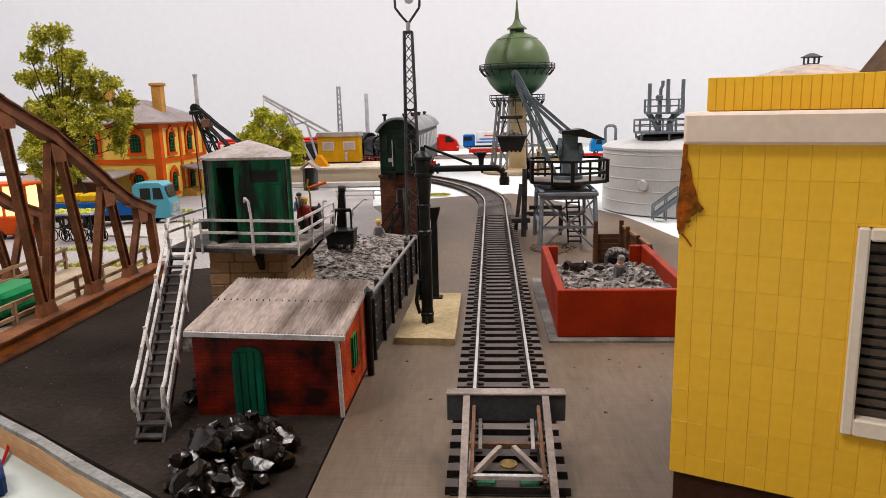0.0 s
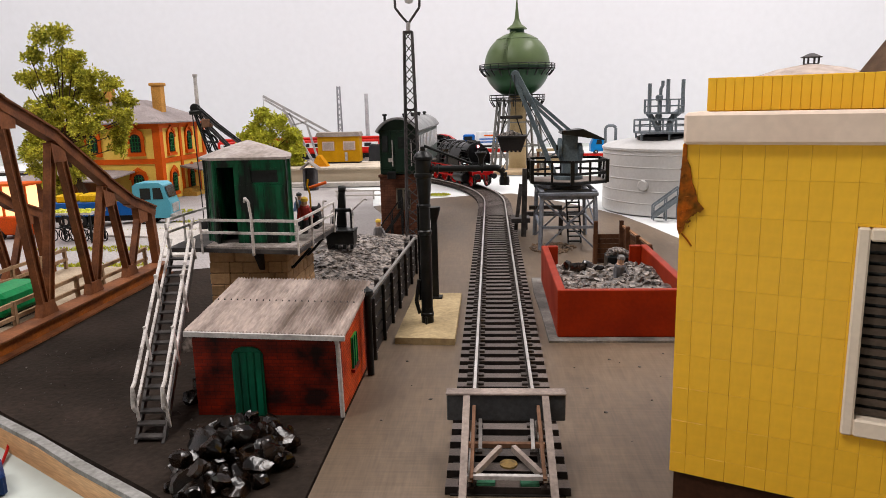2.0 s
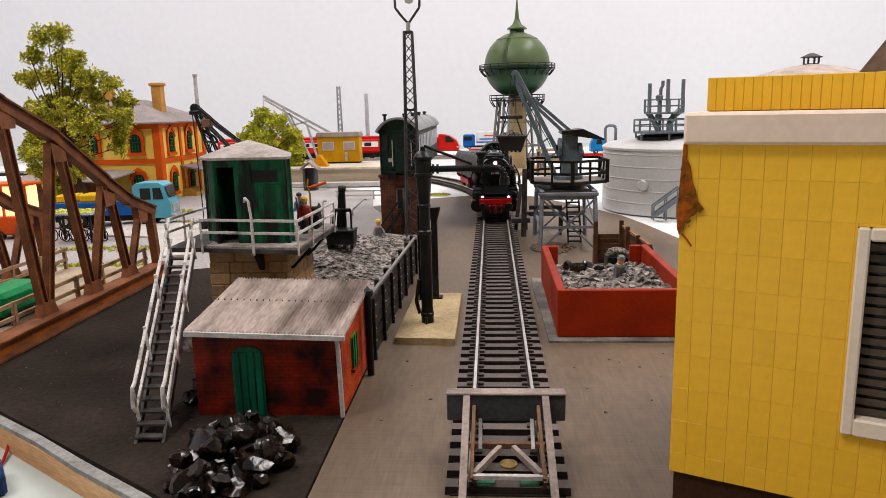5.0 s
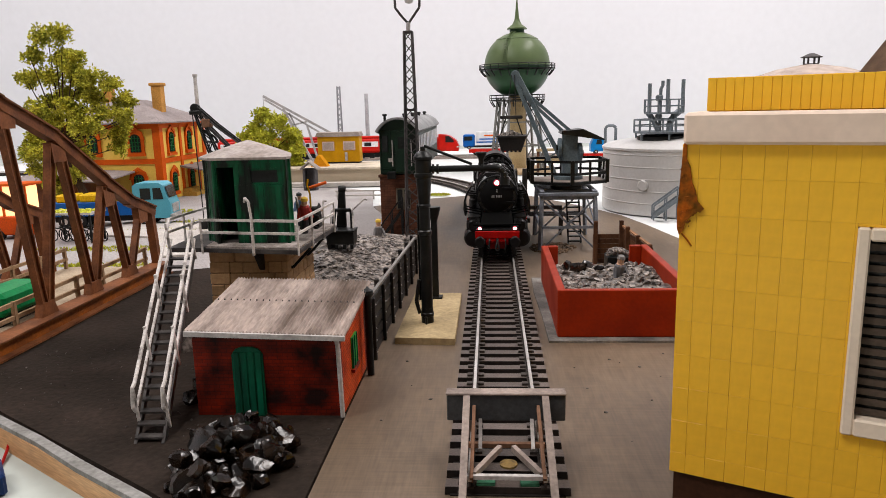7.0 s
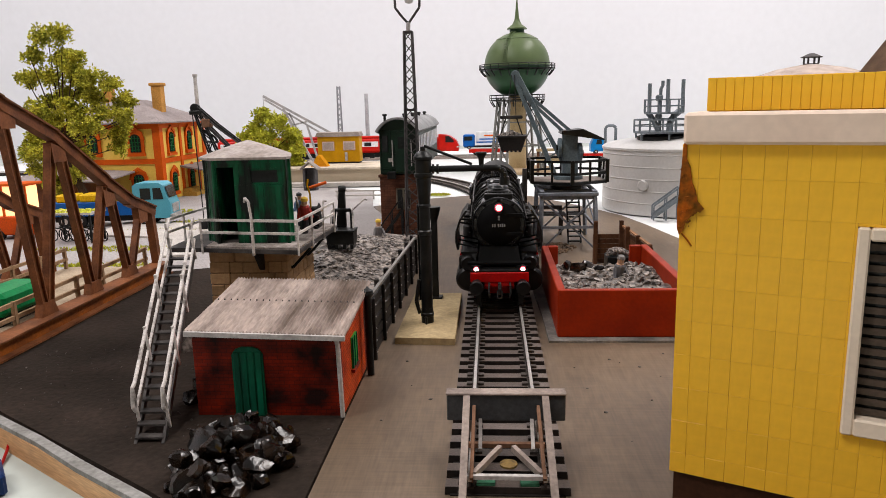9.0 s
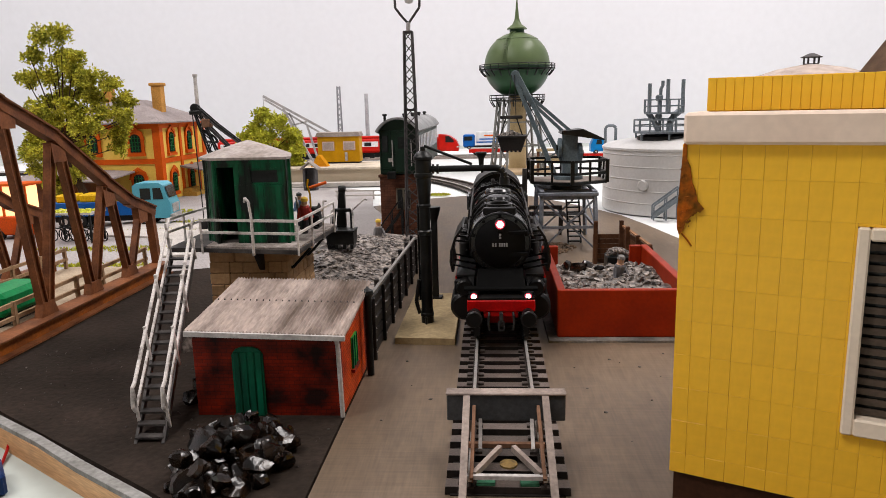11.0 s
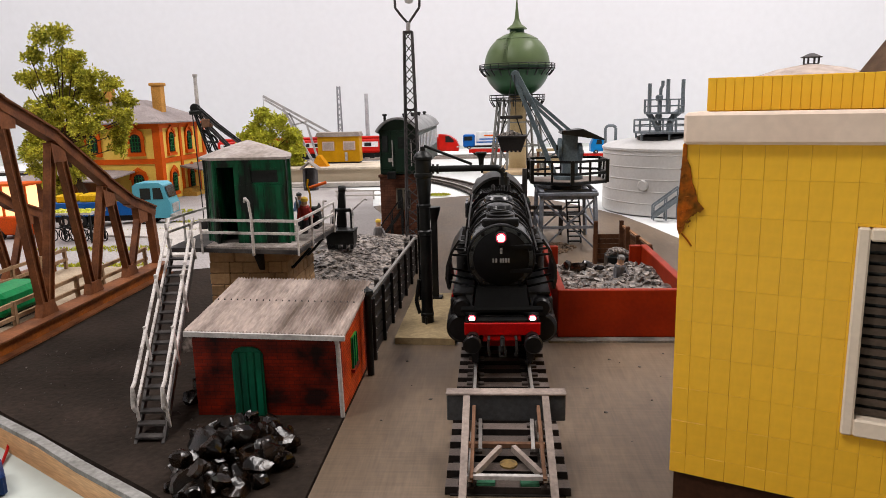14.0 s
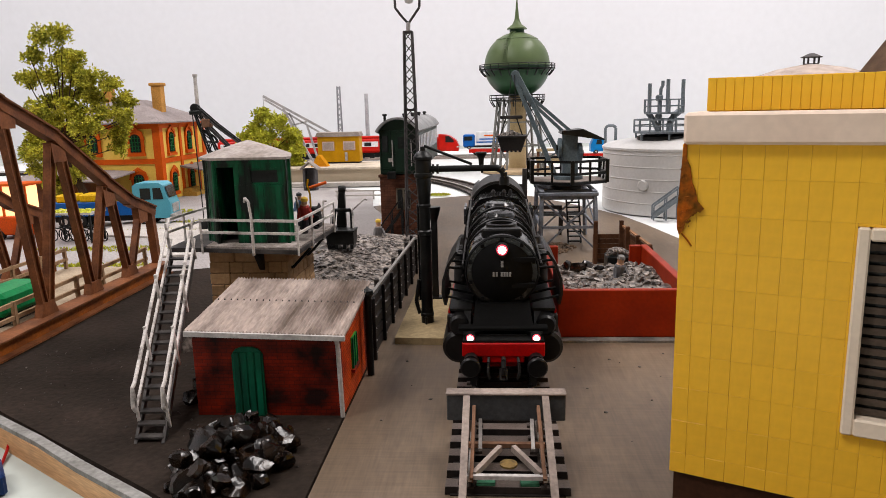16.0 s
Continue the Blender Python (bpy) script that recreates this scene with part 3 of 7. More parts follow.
SHEDROOF = mat("weathered_corrugated_iron", (0.47, 0.405, 0.37), (0.15, 0.118, 0.10), 0.75, scale=55, fine=600, bump=0.25, var=0.3, stretch=(2.2, 0.35, 1), mixlo=0.40, mixhi=0.66)
ZINC = mat("pale_zinc", (0.50, 0.48, 0.47), (0.34, 0.32, 0.31), 0.6, scale=120)
DOORGREEN = mat("green_door_paint", (0.010, 0.115, 0.062), (0.006, 0.055, 0.032), 0.6, scale=90, fine=600, bump=0.2, stretch=(2.5, 2.5, 0.5))
HUTGREEN = mat("flaking_green_boards", (0.011, 0.090, 0.041), (0.004, 0.007, 0.005), 0.36, scale=75, fine=500, bump=0.3, var=0.4, stretch=(2.2, 2.2, 0.5), mixlo=0.42, mixhi=0.54)
STONE = mat("tan_sandstone", (0.36, 0.245, 0.155), (0.22, 0.145, 0.09), 0.85, scale=90, fine=700, bump=0.5, rand=0.1)
MORTAR = mat("grey_mortar", (0.17, 0.12, 0.08), None, 0.9)
HUTROOF = mat("grey_felt_roof", (0.38, 0.34, 0.32), (0.27, 0.235, 0.215), 0.8, scale=80, fine=700, bump=0.3)
RAILPAINT = mat("chipped_pale_grey_paint", (0.56, 0.53, 0.51), (0.14, 0.125, 0.115), 0.6, scale=170, fine=1200, bump=0.2, mixlo=0.52, mixhi=0.68)
DARKTREAD = mat("dark_grey_treads", (0.03, 0.027, 0.026), (0.075, 0.068, 0.065), 0.7, scale=150)
PLANK = mat("black_tarred_planks", (0.011, 0.0095, 0.009), (0.034, 0.029, 0.026), 0.6, scale=120, fine=900, bump=0.25, rand=0.3)
GRAVEL = mat("grey_deck_grit", (0.19, 0.165, 0.15), (0.40, 0.36, 0.335), 0.85, scale=200, fine=1200, bump=0.6, var=0.4)
PAD = mat("tan_wood_pad", (0.31, 0.245, 0.155), (0.38, 0.305, 0.20), 0.7, scale=60, fine=600, bump=0.2)
CRANEBLACK = mat("dark_green_black_iron", (0.005, 0.0055, 0.0055), (0.012, 0.0125, 0.012), 0.38, spec=0.22, scale=130, fine=1300, bump=0.15)
MASTGREY = mat("dark_grey_lattice", (0.04, 0.037, 0.038), (0.085, 0.078, 0.076), 0.55, 0.2, scale=150)
BOXRED = mat("brick_red_plastic", (0.29, 0.040, 0.022), (0.22, 0.029, 0.017), 0.5, scale=60, fine=700, bump=0.08, var=0.12)
PORTGREY = mat("blue_grey_steel", (0.22, 0.235, 0.265), (0.15, 0.16, 0.18), 0.5, 0.1, scale=120)
JIBGREY = mat("slate_blue_jib", (0.15, 0.185, 0.20), (0.10, 0.125, 0.14), 0.5, 0.1, scale=120)
WOODBR = mat("dark_brown_planks", (0.065, 0.034, 0.022), (0.105, 0.056, 0.036), 0.7, scale=100, rand=0.25)
TANWOOD = mat("pale_worn_timber", (0.34, 0.20, 0.13), (0.22, 0.13, 0.085), 0.7, scale=140)
STOPGREY = mat("dull_grey_stop_paint", (0.29, 0.245, 0.22), (0.18, 0.15, 0.135), 0.6, scale=90, fine=900)
STOPDARK = mat("dark_slate_beam", (0.045, 0.048, 0.052), (0.06, 0.062, 0.065), 0.6, scale=90)
STOPRUST = mat("rusty_brown_bar", (0.20, 0.12, 0.085), (0.14, 0.085, 0.06), 0.7, scale=120)
DARKPANE = mat("dark_pane", (0.02, 0.022, 0.022), None, 0.15)


# ---- shed ----
def brick_shed():
    sh = thing("brick_shed", "small sooty red brick shed with grey corrugated roof", "shed", -90.5, 192.5)
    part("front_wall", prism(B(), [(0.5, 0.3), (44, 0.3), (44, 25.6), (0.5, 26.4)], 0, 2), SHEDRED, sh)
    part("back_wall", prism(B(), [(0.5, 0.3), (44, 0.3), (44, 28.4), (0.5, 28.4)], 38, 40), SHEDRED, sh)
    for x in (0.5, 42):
        part("side_wall", prism(B(), [(2.02, 0.3), (37.98, 0.3), (37.98, 28.9), (2.02, 26.0)], x, x + 2, "x"), SHEDLIT, sh)
    do = B()
    prism(do, [(12.1, 0.3), (21.3, 0.3), (21.3, 19.3), (20.2, 20.9), (18.5, 21.6), (15, 21.6), (13.2, 20.9), (12.1, 19.3)], -0.7, 0.1)
    d = part("door", do, DOORGREEN, sh, "green arched plank door")
    for i in range(4):
        part("board", box(B(), 12.6 + i * 2.15, 14.4 + i * 2.15, -1.05, -0.6, 0.8, 20.2, 0.15), DOORGREEN, d)
    wi = box(B(), 43.9, 44.5, 15, 22, 9, 19)
    w = part("window", wi, mat("green_shutter", (0.06, 0.24, 0.06), (0.03, 0.14, 0.05), 0.5, scale=200), sh, "small green side window")
    for y in (15, 18, 21.4):
        part("glazing_bar", box(B(), 44.4, 44.8, y, y + 0.7, 9, 19), DOORGREEN, w)
    part("sill", box(B(), 43.9, 45.2, 14, 23, 8, 9.1, 0.1), SHEDRED, w)
    # corrugated roof sheet
    rf = B()
    n = 46
    x0, x1 = 0.2, 46.4
    top, bot = [], []
    for i in range(n * 4 + 1):
        x = x0 + (x1 - x0) * i / (n * 4)
        h = 0.42 * math.sin(2 * math.pi * i / 4 + 0.4) + 0.12 * math.sin(i * 0.37)
        lift = 1.3 * (1 - (x - x0) / (x1 - x0))
        top.append([rf.verts.new(Vector((x, y, z + h + lift)) * MM) for y, z in ((-4.0, 26.4), (18, 28.3), (42, 30.6))])
        bot.append([rf.verts.new(Vector((x, y, z + h + lift - 0.7)) * MM) for y, z in ((-4.0, 26.4), (18, 28.3), (42, 30.6))])
    for i in range(n * 4):
        for k in range(2):
            rf.faces.new((top[i][k], top[i + 1][k], top[i + 1][k + 1], top[i][k + 1]))
            rf.faces.new((bot[i][k + 1], bot[i + 1][k + 1], bot[i + 1][k], bot[i][k]))
        rf.faces.new((top[i][0], bot[i][0], bot[i + 1][0], top[i + 1][0]))
        rf.faces.new((top[i + 1][2], bot[i + 1][2], bot[i][2], top[i][2]))
    for i in (0, n * 4):
        for k in range(2):
            rf.faces.new((top[i][k], top[i][k + 1], bot[i][k + 1], bot[i][k]))
    part("roof", rf, SHEDROOF, sh, "weathered corrugated iron roof")
    for i in range(22):
        x = 1.4 + i * 2.06
        part("roof_nail", lathe(B(), [(0.2, 0), (0.2, 0.4), (0.08, 0.5)], (x, 20, 28.9 + 1.3 * (1 - x / 46.4)), 6), DARKTREAD, sh)
    part("gutter", beam(B(), (0.2, -4.2, 26.9), (46.5, -4.2, 25.4), 1.2, 1.4), ZINC, sh)
    part("drainpipe", tube(B(), [(43.2, -0.8, 25.3), (43.6, -0.9, 21), (44.0, -0.9, 0.4)], 0.7), ZINC, sh)
    ba = B()
    prism(ba, [(2, 25.6), (38, 28.8), (38, 29.6), (2, 26.4)], 45.4, 46.2, "x")
    part("bargeboard", ba, ZINC, sh)


brick_shed()


# ---- control hut on its stone tower ----
def control_hut():
    hu = thing("control_hut", "flaking green wooden hut with grey roof on stone tower", "hut", -88, 246)
    x0, x1, y0, y1, top = -18.5, 10.5, 4, 42, 38.5
    core = part("tower_core", box(B(), x0 + 0.6, x1 - 0.6, y0 + 0.6, y1 - 0.6, 0, top), MORTAR, hu)
    rnd = random.Random(3)
    datas = []
    for w in (5.0, 7.4, 9.6):
        datas.append((w, mesh_of("stone_block", box(B(), 0, w - 0.14, 0, 0.9, 0, 4.1, 0.3), STONE)))
    for face in (0, 1, 2):
        ln = (x1 - x0) if face == 0 else (y1 - y0)
        for row in range(9):
            u = 0.0
            while u < ln - 0.8:
                w, me = datas[rnd.randrange(3)]
                rest = ln - u
                sc = min(1.0, rest / w)
                ob = new("stone_block", me)
                ob.parent = core
                z = 0.2 + row * 4.25
                dep = rnd.uniform(-0.15, 0.15)
                if face == 0:
                    m = pose((x0 + u) * MM, (y0 + dep - 0.1) * MM, z * MM)
                elif face == 1:
                    m = pose((x1 + 0.1 - dep) * MM, (y0 + u) * MM, z * MM, 0, 0, 90)
                else:
                    m = pose((x0 - 0.1 + dep) * MM, (y1 - u) * MM, z * MM, 0, 0, -90)
                ob.matrix_local = m @ Matrix.Diagonal((sc, 1, 1, 1))
                u += w
    deck = prism(B(), [(-19, 1), (17.5, -5), (20, 43), (20, 48), (-1, 60), (-20.8, 40)], 38.5, 40.0, "z")
    part("deck_edge", deck, DARKTREAD, hu, "dark deck plate")
    gr = prism(B(), [(-18.4, 1.7), (17.0, -4.2), (19.4, 43), (19.4, 47.4), (-1, 59), (-20.2, 39.6)], 39.9, 40.7, "z")
    part("deck", gr, GRAVEL, hu, "gritty grey deck")
    part("landing", prism(B(), [(-32.5, 1), (-19.2, 1), (-20.6, 36), (-32.5, 36)], 38.6, 40.2, "z"), DARKTREAD, hu, "dark stair landing")
    part("bracket", prism(B(), [(-2.5, 38.5), (4, 38.5), (4, 31), (2.6, 32)], 0.4, 2.2, "x"), CRANEBLACK, hu)
    for by in (9, 32):
        part("bracket", tube(B(), [(10.6, by, 31), (11.4, by, 31), (18.4, by, 38.2)], 0.6, 6), CRANEBLACK, hu)
    # long cabin with cut corners and an open doorway
    cx, cy = -4.3, 20.7
    pts = [(11.7, 10), (7.2, 26), (0, 34), (-15, 34), (-20.8, 28), (-20.8, 13), (-15.1, 6.5), (11.2, 6.5)]
    z0, z1 = 40.7, 71.2
    part("cabin_floor", prism(B(), [(cx + (x - cx) * 0.9, cy + (y - cy) * 0.9) for x, y in pts], z0, z0 + 0.6, "z"), DARKTREAD, hu)
    for i in range(8):
        a, b = Vector(pts[i]), Vector(pts[(i + 1) % 8])
        d = (b - a).normalized()
        nrm = Vector((d.y, -d.x))
        ln = (b - a).length

        def slab(bm, u0, u1, h0, h1, out=0.0, thick=1.2):
            p0, p1 = a + d * u0 + nrm * out, a + d * u1 + nrm * out
            q0, q1 = p0 - nrm * thick, p1 - nrm * thick
            hull6(bm, [(*p0, h0), (*p1, h0), (*q1, h0), (*q0, h0), (*p0, h1), (*p1, h1), (*q1, h1), (*q0, h1)])
            return bm

        front = nrm.y < -0.9
        wall = B()
        if front:
            # jamb, doorway, pillar, then the glazed wall
            for u0, u1, h0, h1 in ((0, 1.0, z0, z1), (1.0, 7.4, z1 - 2.6, z1), (7.4, 13.4, z0, z1), (13.4, ln, z0, 62.6), (13.4, ln, 67.8, z1), (23.6, ln, 62.6, 67.8)):
                slab(wall, u0, u1, h0, h1)
        else:
            slab(wall, 0, ln, z0, z1)
        wl = part("cabin_wall", wall, HUTGREEN, hu, "flaking green plank wall")
        k = 0.3
        while k < ln - 0.5:
            e = min(ln - 0.2, k + 2.0)
            if front and k < 7.4:
                k = 7.4
                continue
            split = front and k > 13.0
            h1 = 62.0 if split else z1 - 0.6
            part("plank", slab(B(), k, e, z0 + 0.3, h1, 0.14 + 0.12 * ((i * 7 + int(k * 3)) % 3) / 2, 0.3), HUTGREEN, wl)
            k += 2.14
        if front:
            part("window_pane", slab(B(), 13.4, 23.6, 62.6, 67.8, -0.5, 0.3), DARKPANE, wl, "dark cabin window")
            for h in (62.3, 67.4):
                part("window_rail", slab(B(), 13.0, 24.0, h, h + 0.7, 0.35, 0.5), HUTGREEN, wl)
            part("eave_board", slab(B(), 0, ln, z1 - 1.1, z1 - 0.1, 0.45, 0.3), HUTGREEN, wl)
            part("sill", slab(B(), 7.4, ln, 61.4, 62.2, 0.5, 0.4), HUTGREEN, wl)
        part("corner_post", rod(B(), (*a, z0), (*a, z1), 0.75, 6), HUTGREEN, hu)
    part("door_leaf", box(B(), -14.6, -14.0, 7.5, 13.5, z0 + 0.6, z0 + 27, 0.15), HUTGREEN, hu, "open green door leaf")
    part("stove", lathe(B(), [(2, z0 + 0.6), (2.2, z0 + 9), (0.8, z0 + 10), (0.8, z0 + 28)], (-3, 24, 0), 12), CRANEBLACK, hu)
    # low hipped roof
    rf = B()
    low = [(cx + (x - cx) * 1.1, cy + (y - cy) * 1.16) for x, y in pts]
    rings = [[rf.verts.new(Vector((cx + (x - cx) * f - 2.0 * (1 - f), cy + (y - cy) * f, z)) * MM) for x, y in low] for f, z in ((0.97, 71.2), (1, 71.4), (1, 72.2), (0.5, 75.2), (0.06, 77.6))]
    for p, q in zip(rings, rings[1:]):
        for i in range(8):
            rf.faces.new((p[i], p[(i + 1) % 8], q[(i + 1) % 8], q[i]))
    rf.faces.new(rings[0][::-1])
    rf.faces.new(rings[-1])
    part("roof", rf, HUTROOF, hu, "grey stained felt roof")
    # railings of deck and landing
    def railing(run):
        for p in run:
            part("rail_post", beam(B(), (p[0], p[1], 38.2), (p[0], p[1], 50.9), 0.62, 0.62), RAILPAINT, hu)
        for p, q in zip(run, run[1:]):
            for h in (46.0, 50.5):
                part("rail_bar", beam(B(), (p[0], p[1], h), (q[0], q[1], h), 0.55, 0.9), RAILPAINT, hu)

    railing([(-19.3, 0.6), (1.0, -3.0), (17.8, -5.4), (18.6, 12), (19.3, 27), (20.3, 42)])
    railing([(-32, 1.2), (-31.2, 14), (-29.5, 36)])
    part("tall_post", tube(B(), [(1.0, -3.6, 38.0), (1.0, -3.6, 52), (0.4, -3.6, 57.4), (-0.8, -3.4, 58.6), (-1.4, -2.6, 57.2)], 0.48, 6), RAILPAINT, hu, "bent pale pipe post")


control_hut()


def outside_stairs():
    st = thing("steel_stairs", "steep dark steel stairs with chipped pale handrails", "stairs")
    a, b = Vector((-96.5, 174.5, 0.3)), Vector((-110.5, 236.5, 40))
    n = 18
    across = Vector((1, 0.04, 0)).normalized()
    hw = 3.8
    for i in range(n):
        c = a.lerp(b, (i + 0.5) / n)
        bm = B()
        p, q = c - across * hw, c + across * hw
        beam(bm, p, q, 2.8, 0.6)
        part("tread", bm, DARKTREAD, st)
    for k in (-1, 1):
        o = across * hw * k
        part("stringer", beam(B(), a + o - Vector((0, 0, 1)), b + o - Vector((0, 0, 1)), 0.8, 2.6), DARKTREAD, st)
        o = across * (hw + 0.4) * k
        up1, up2 = Vector((0, 0, 12.0)), Vector((0, 0, 4.6))
        s0 = a.lerp(b, 0.07)
        e = b + Vector((-1, 4, 0))
        part("handrail", tube(B(), [s0 + o + up2, s0 + o + up2 * 1.1 + Vector((0, -1.3, 1.2)), s0 + o + up1 + Vector((0, -0.6, -0.5)), s0 + o + up1 + Vector((0, 1, 0.5)), e + o + up1], 0.55), RAILPAINT, st, "chipped pale handrail")
        part("knee_rail", tube(B(), [s0 + o + up2, e + o + up2], 0.45), RAILPAINT, st)
        for f in (0.07, 0.36, 0.65, 0.98):
            c = a.lerp(b, f) + o
            part("rail_post", beam(B(), c + Vector((0, 1.6, -1)), c + Vector((0, -0.6, 12.0)), 0.7, 0.7), RAILPAINT, st)


outside_stairs()


# ---- coal yard ----
def coal_bunker():
    fe = thing("plank_fence", "black tarred plank fence of the coal bunker", "fence")
    a, b = Vector((-46, 240, 0)), Vector((-44.6, 372, 0))
    posts = 7
    for i in range(posts):
        p = a.lerp(b, i / (posts - 1))
        h = 23.5 - 4.0 * i / (posts - 1)
        part("fence_post", box(B(), p.x - 1.8, p.x - 0.1, p.y - 0.9, p.y + 0.9, 0, h + 1.6, 0.2), PLANK, fe)
    for r in range(5):
        for i in range(posts - 1):
            p, q = a.lerp(b, i / (posts - 1)), a.lerp(b, (i + 1) / (posts - 1))
            z0, z1 = 2.2 + r * (21.0 - 3.6 * i / (posts - 1)) / 4.6, 2.2 + r * (21.0 - 3.6 * (i + 1) / (posts - 1)) / 4.6
            part("plank", beam(B(), (p.x + 0.4, p.y + 0.2, z0), (q.x + 0.4, q.y - 0.2, z1), 0.9, 3.1), PLANK, fe)
    bolt = mesh_of("bolt", lathe(B(), [(0.34, 0), (0.34, 0.25), (0.15, 0.4)], (0, 0, 0), 8, ALONG_X), ZINC)
    for i in range(posts):
        p = a.lerp(b, i / (posts - 1))
        h = 23.0 - 4.0 * i / (posts - 1)
        bt = part("batten", box(B(), p.x + 0.9, p.x + 2.1, p.y - 0.9, p.y + 0.9, 0, h, 0.2), PLANK, fe)
        for r in range(5):
            ob = new("bolt", bolt)
            ob.parent = bt
            ob.matrix_local = pose((p.x + 2.1) * MM, p.y * MM, (3.0 + r * (h - 5.5) / 4) * MM)
    cp = lathe(B(), [(1.2, 0.3), (1.2, 26.9), (1.5, 27.4), (2.1, 28.3), (1.9, 29.5), (0.7, 30.2), (0, 31.1)], (-43.8, 225.3, 0), 16)
    single("gate_post", cp, CRANEBLACK, "round black post with a cap beside the shed", "post")
    part("top_rail", beam(B(), (-45.2, 240, 24.0), (-43.8, 372, 19.8), 1.2, 1.0), mat("worn_rail_grey", (0.2, 0.19, 0.18), None, 0.6), fe)
    # heap
    def height(x, y):
        e = min(1, (x + 122) / 14) if x < -108 else 1
        base = 15.5 + 11.5 * math.exp(-(((x + 78) / 24) ** 2 + ((y - 335) / 42) ** 2)) - 3.0 * max(0, (y - 375) / 40)
        return max(0.2, e * (base + 2.0 * noise.noise(Vector((x, y, 0)) * 0.09) + 0.9 * noise.noise(Vector((x, y, 3)) * 0.4)))
    hp = B()
    nx, ny = 50, 80
    g = [[hp.verts.new(Vector((-122 + 74.8 * i / nx, 248 + 182 * j / ny, height(-122 + 74.8 * i / nx, 248 + 182 * j / ny))) * MM) for j in range(ny + 1)] for i in range(nx + 1)]
    for i in range(nx):
        for j in range(ny):
            hp.faces.new((g[i][j], g[i + 1][j], g[i + 1][j + 1], g[i][j + 1]))
    rim = [g[i][0] for i in range(nx + 1)] + [g[nx][j] for j in range(1, ny + 1)] + [g[i][ny] for i in range(nx - 1, -1, -1)] + [g[0][j] for j in range(ny - 1, 0, -1)]
    low = [hp.verts.new(Vector((v.co.x, v.co.y, 0.0003))) for v in rim]
    for i in range(len(rim)):
        j = (i + 1) % len(rim)
        hp.faces.new((rim[i], rim[j], low[j], low[i]))
    rnd = random.Random(8)
    for i in range(3400):
        x, y = rnd.uniform(-112, -48.5), rnd.uniform(286, 415)
        blob(hp, (x, y, height(x, y) + 0.15), rnd.uniform(0.3, 0.95), i, (1.25, 1, 0.45), 0.5)
    single("coal_heap", hp, COALGREY, "heap of dull grey loose coal in the bunker", "coal heap", kind="stuff")


coal_bunker()
rnd = random.Random(21)
placed = []
tries = 0
while len(placed) < 84 and tries < 6000:
    tries += 1
    a, d = rnd.uniform(0, 6.283), rnd.random() ** 0.6
    x, y, r = -70 + 15.5 * d * math.cos(a), 164.5 + 20 * d * math.sin(a), rnd.uniform(1.5, 3.9) * (1.1 - 0.35 * d)
    z = r * 0.72
    for px, py, pz, pr in placed:
        gap = math.hypot(x - px, y - py)
        if gap < (r + pr) * 0.62:
            z = max(z, pz + math.sqrt(max(0.0, ((r + pr) * 0.62) ** 2 - gap * gap)))
    if z + r > 13.5 - 7 * d:
        continue
    placed.append((x, y, z, r))
for i, (x, y, z, r) in enumerate(placed):
    bm = B()
    t = B()
    bmesh.ops.create_icosphere(t, subdivisions=2, radius=1.0)
    cuts = []
    for k in range(7):
        n = Vector((rnd.gauss(0, 1), rnd.gauss(0, 1), rnd.gauss(0, 1))).normalized()
        cuts.append((n, rnd.uniform(0.32, 0.8)))
    for v in t.verts:
        for n, h in cuts:
            e = v.co.dot(n) - h
            if e > 0:
                v.co -= n * e
        v.co *= r * MM * 1.3 * rnd.uniform(0.93, 1.07)
        v.co.x *= 1.15
    add(bm, t)
    single("coal_lump", bm, COALM, "glossy black angular lump of coal", "coal lump", x, y, z, rnd.uniform(0, 360), group="coal lumps in front of the shed")
for i, (x, y, r) in enumerate([(-94.0, 217, 4.4), (-93.4, 208, 3.8), (-94.5, 201, 2.6), (-95.5, 224, 4.0), (-92.8, 231, 4.0)]):
    bm = B()
    blob(bm, (0, 0, 0), r, i + 90, (1, 1, 1), 0.34)
    single("coal_lump", bm, COALM, "glossy black lump of coal beside the shed wall", "coal lump", x - 1.5, y, r * 0.8, i * 70, group="coal lumps beside the shed")
cr = B()
for i in range(320):
    x, y = rnd.uniform(-175, -48), rnd.uniform(150, 260)
    if y < 150 + (-84 - x) * 0.66 + 4 or (x > -93 and y > 190):
        continue
    blob(cr, (x, y, 0.35), rnd.uniform(0.1, 0.5) * rnd.random() ** 0.6, i)
single("coal_crumbs", cr, CRUMB, "scattered crumbs of coal on black ground", "crumbs", kind="stuff")


sp = B()
for i, (x, y) in enumerate([(-29, 216), (45, 205), (38, 240), (41, 237), (-35, 190), (30, 196), (52, 224), (25, 232), (-22, 205), (34, 178), (58, 246), (-33, 238), (-8, 128), (27, 214), (47, 233)]):
    blob(sp, (x, y, 0.1), 0.2 + 0.14 * (i % 3), i, (1.3, 1, 0.7))
single("road_grit", sp, CRUMB, "few dark crumbs lying on the road", "crumbs", kind="stuff")


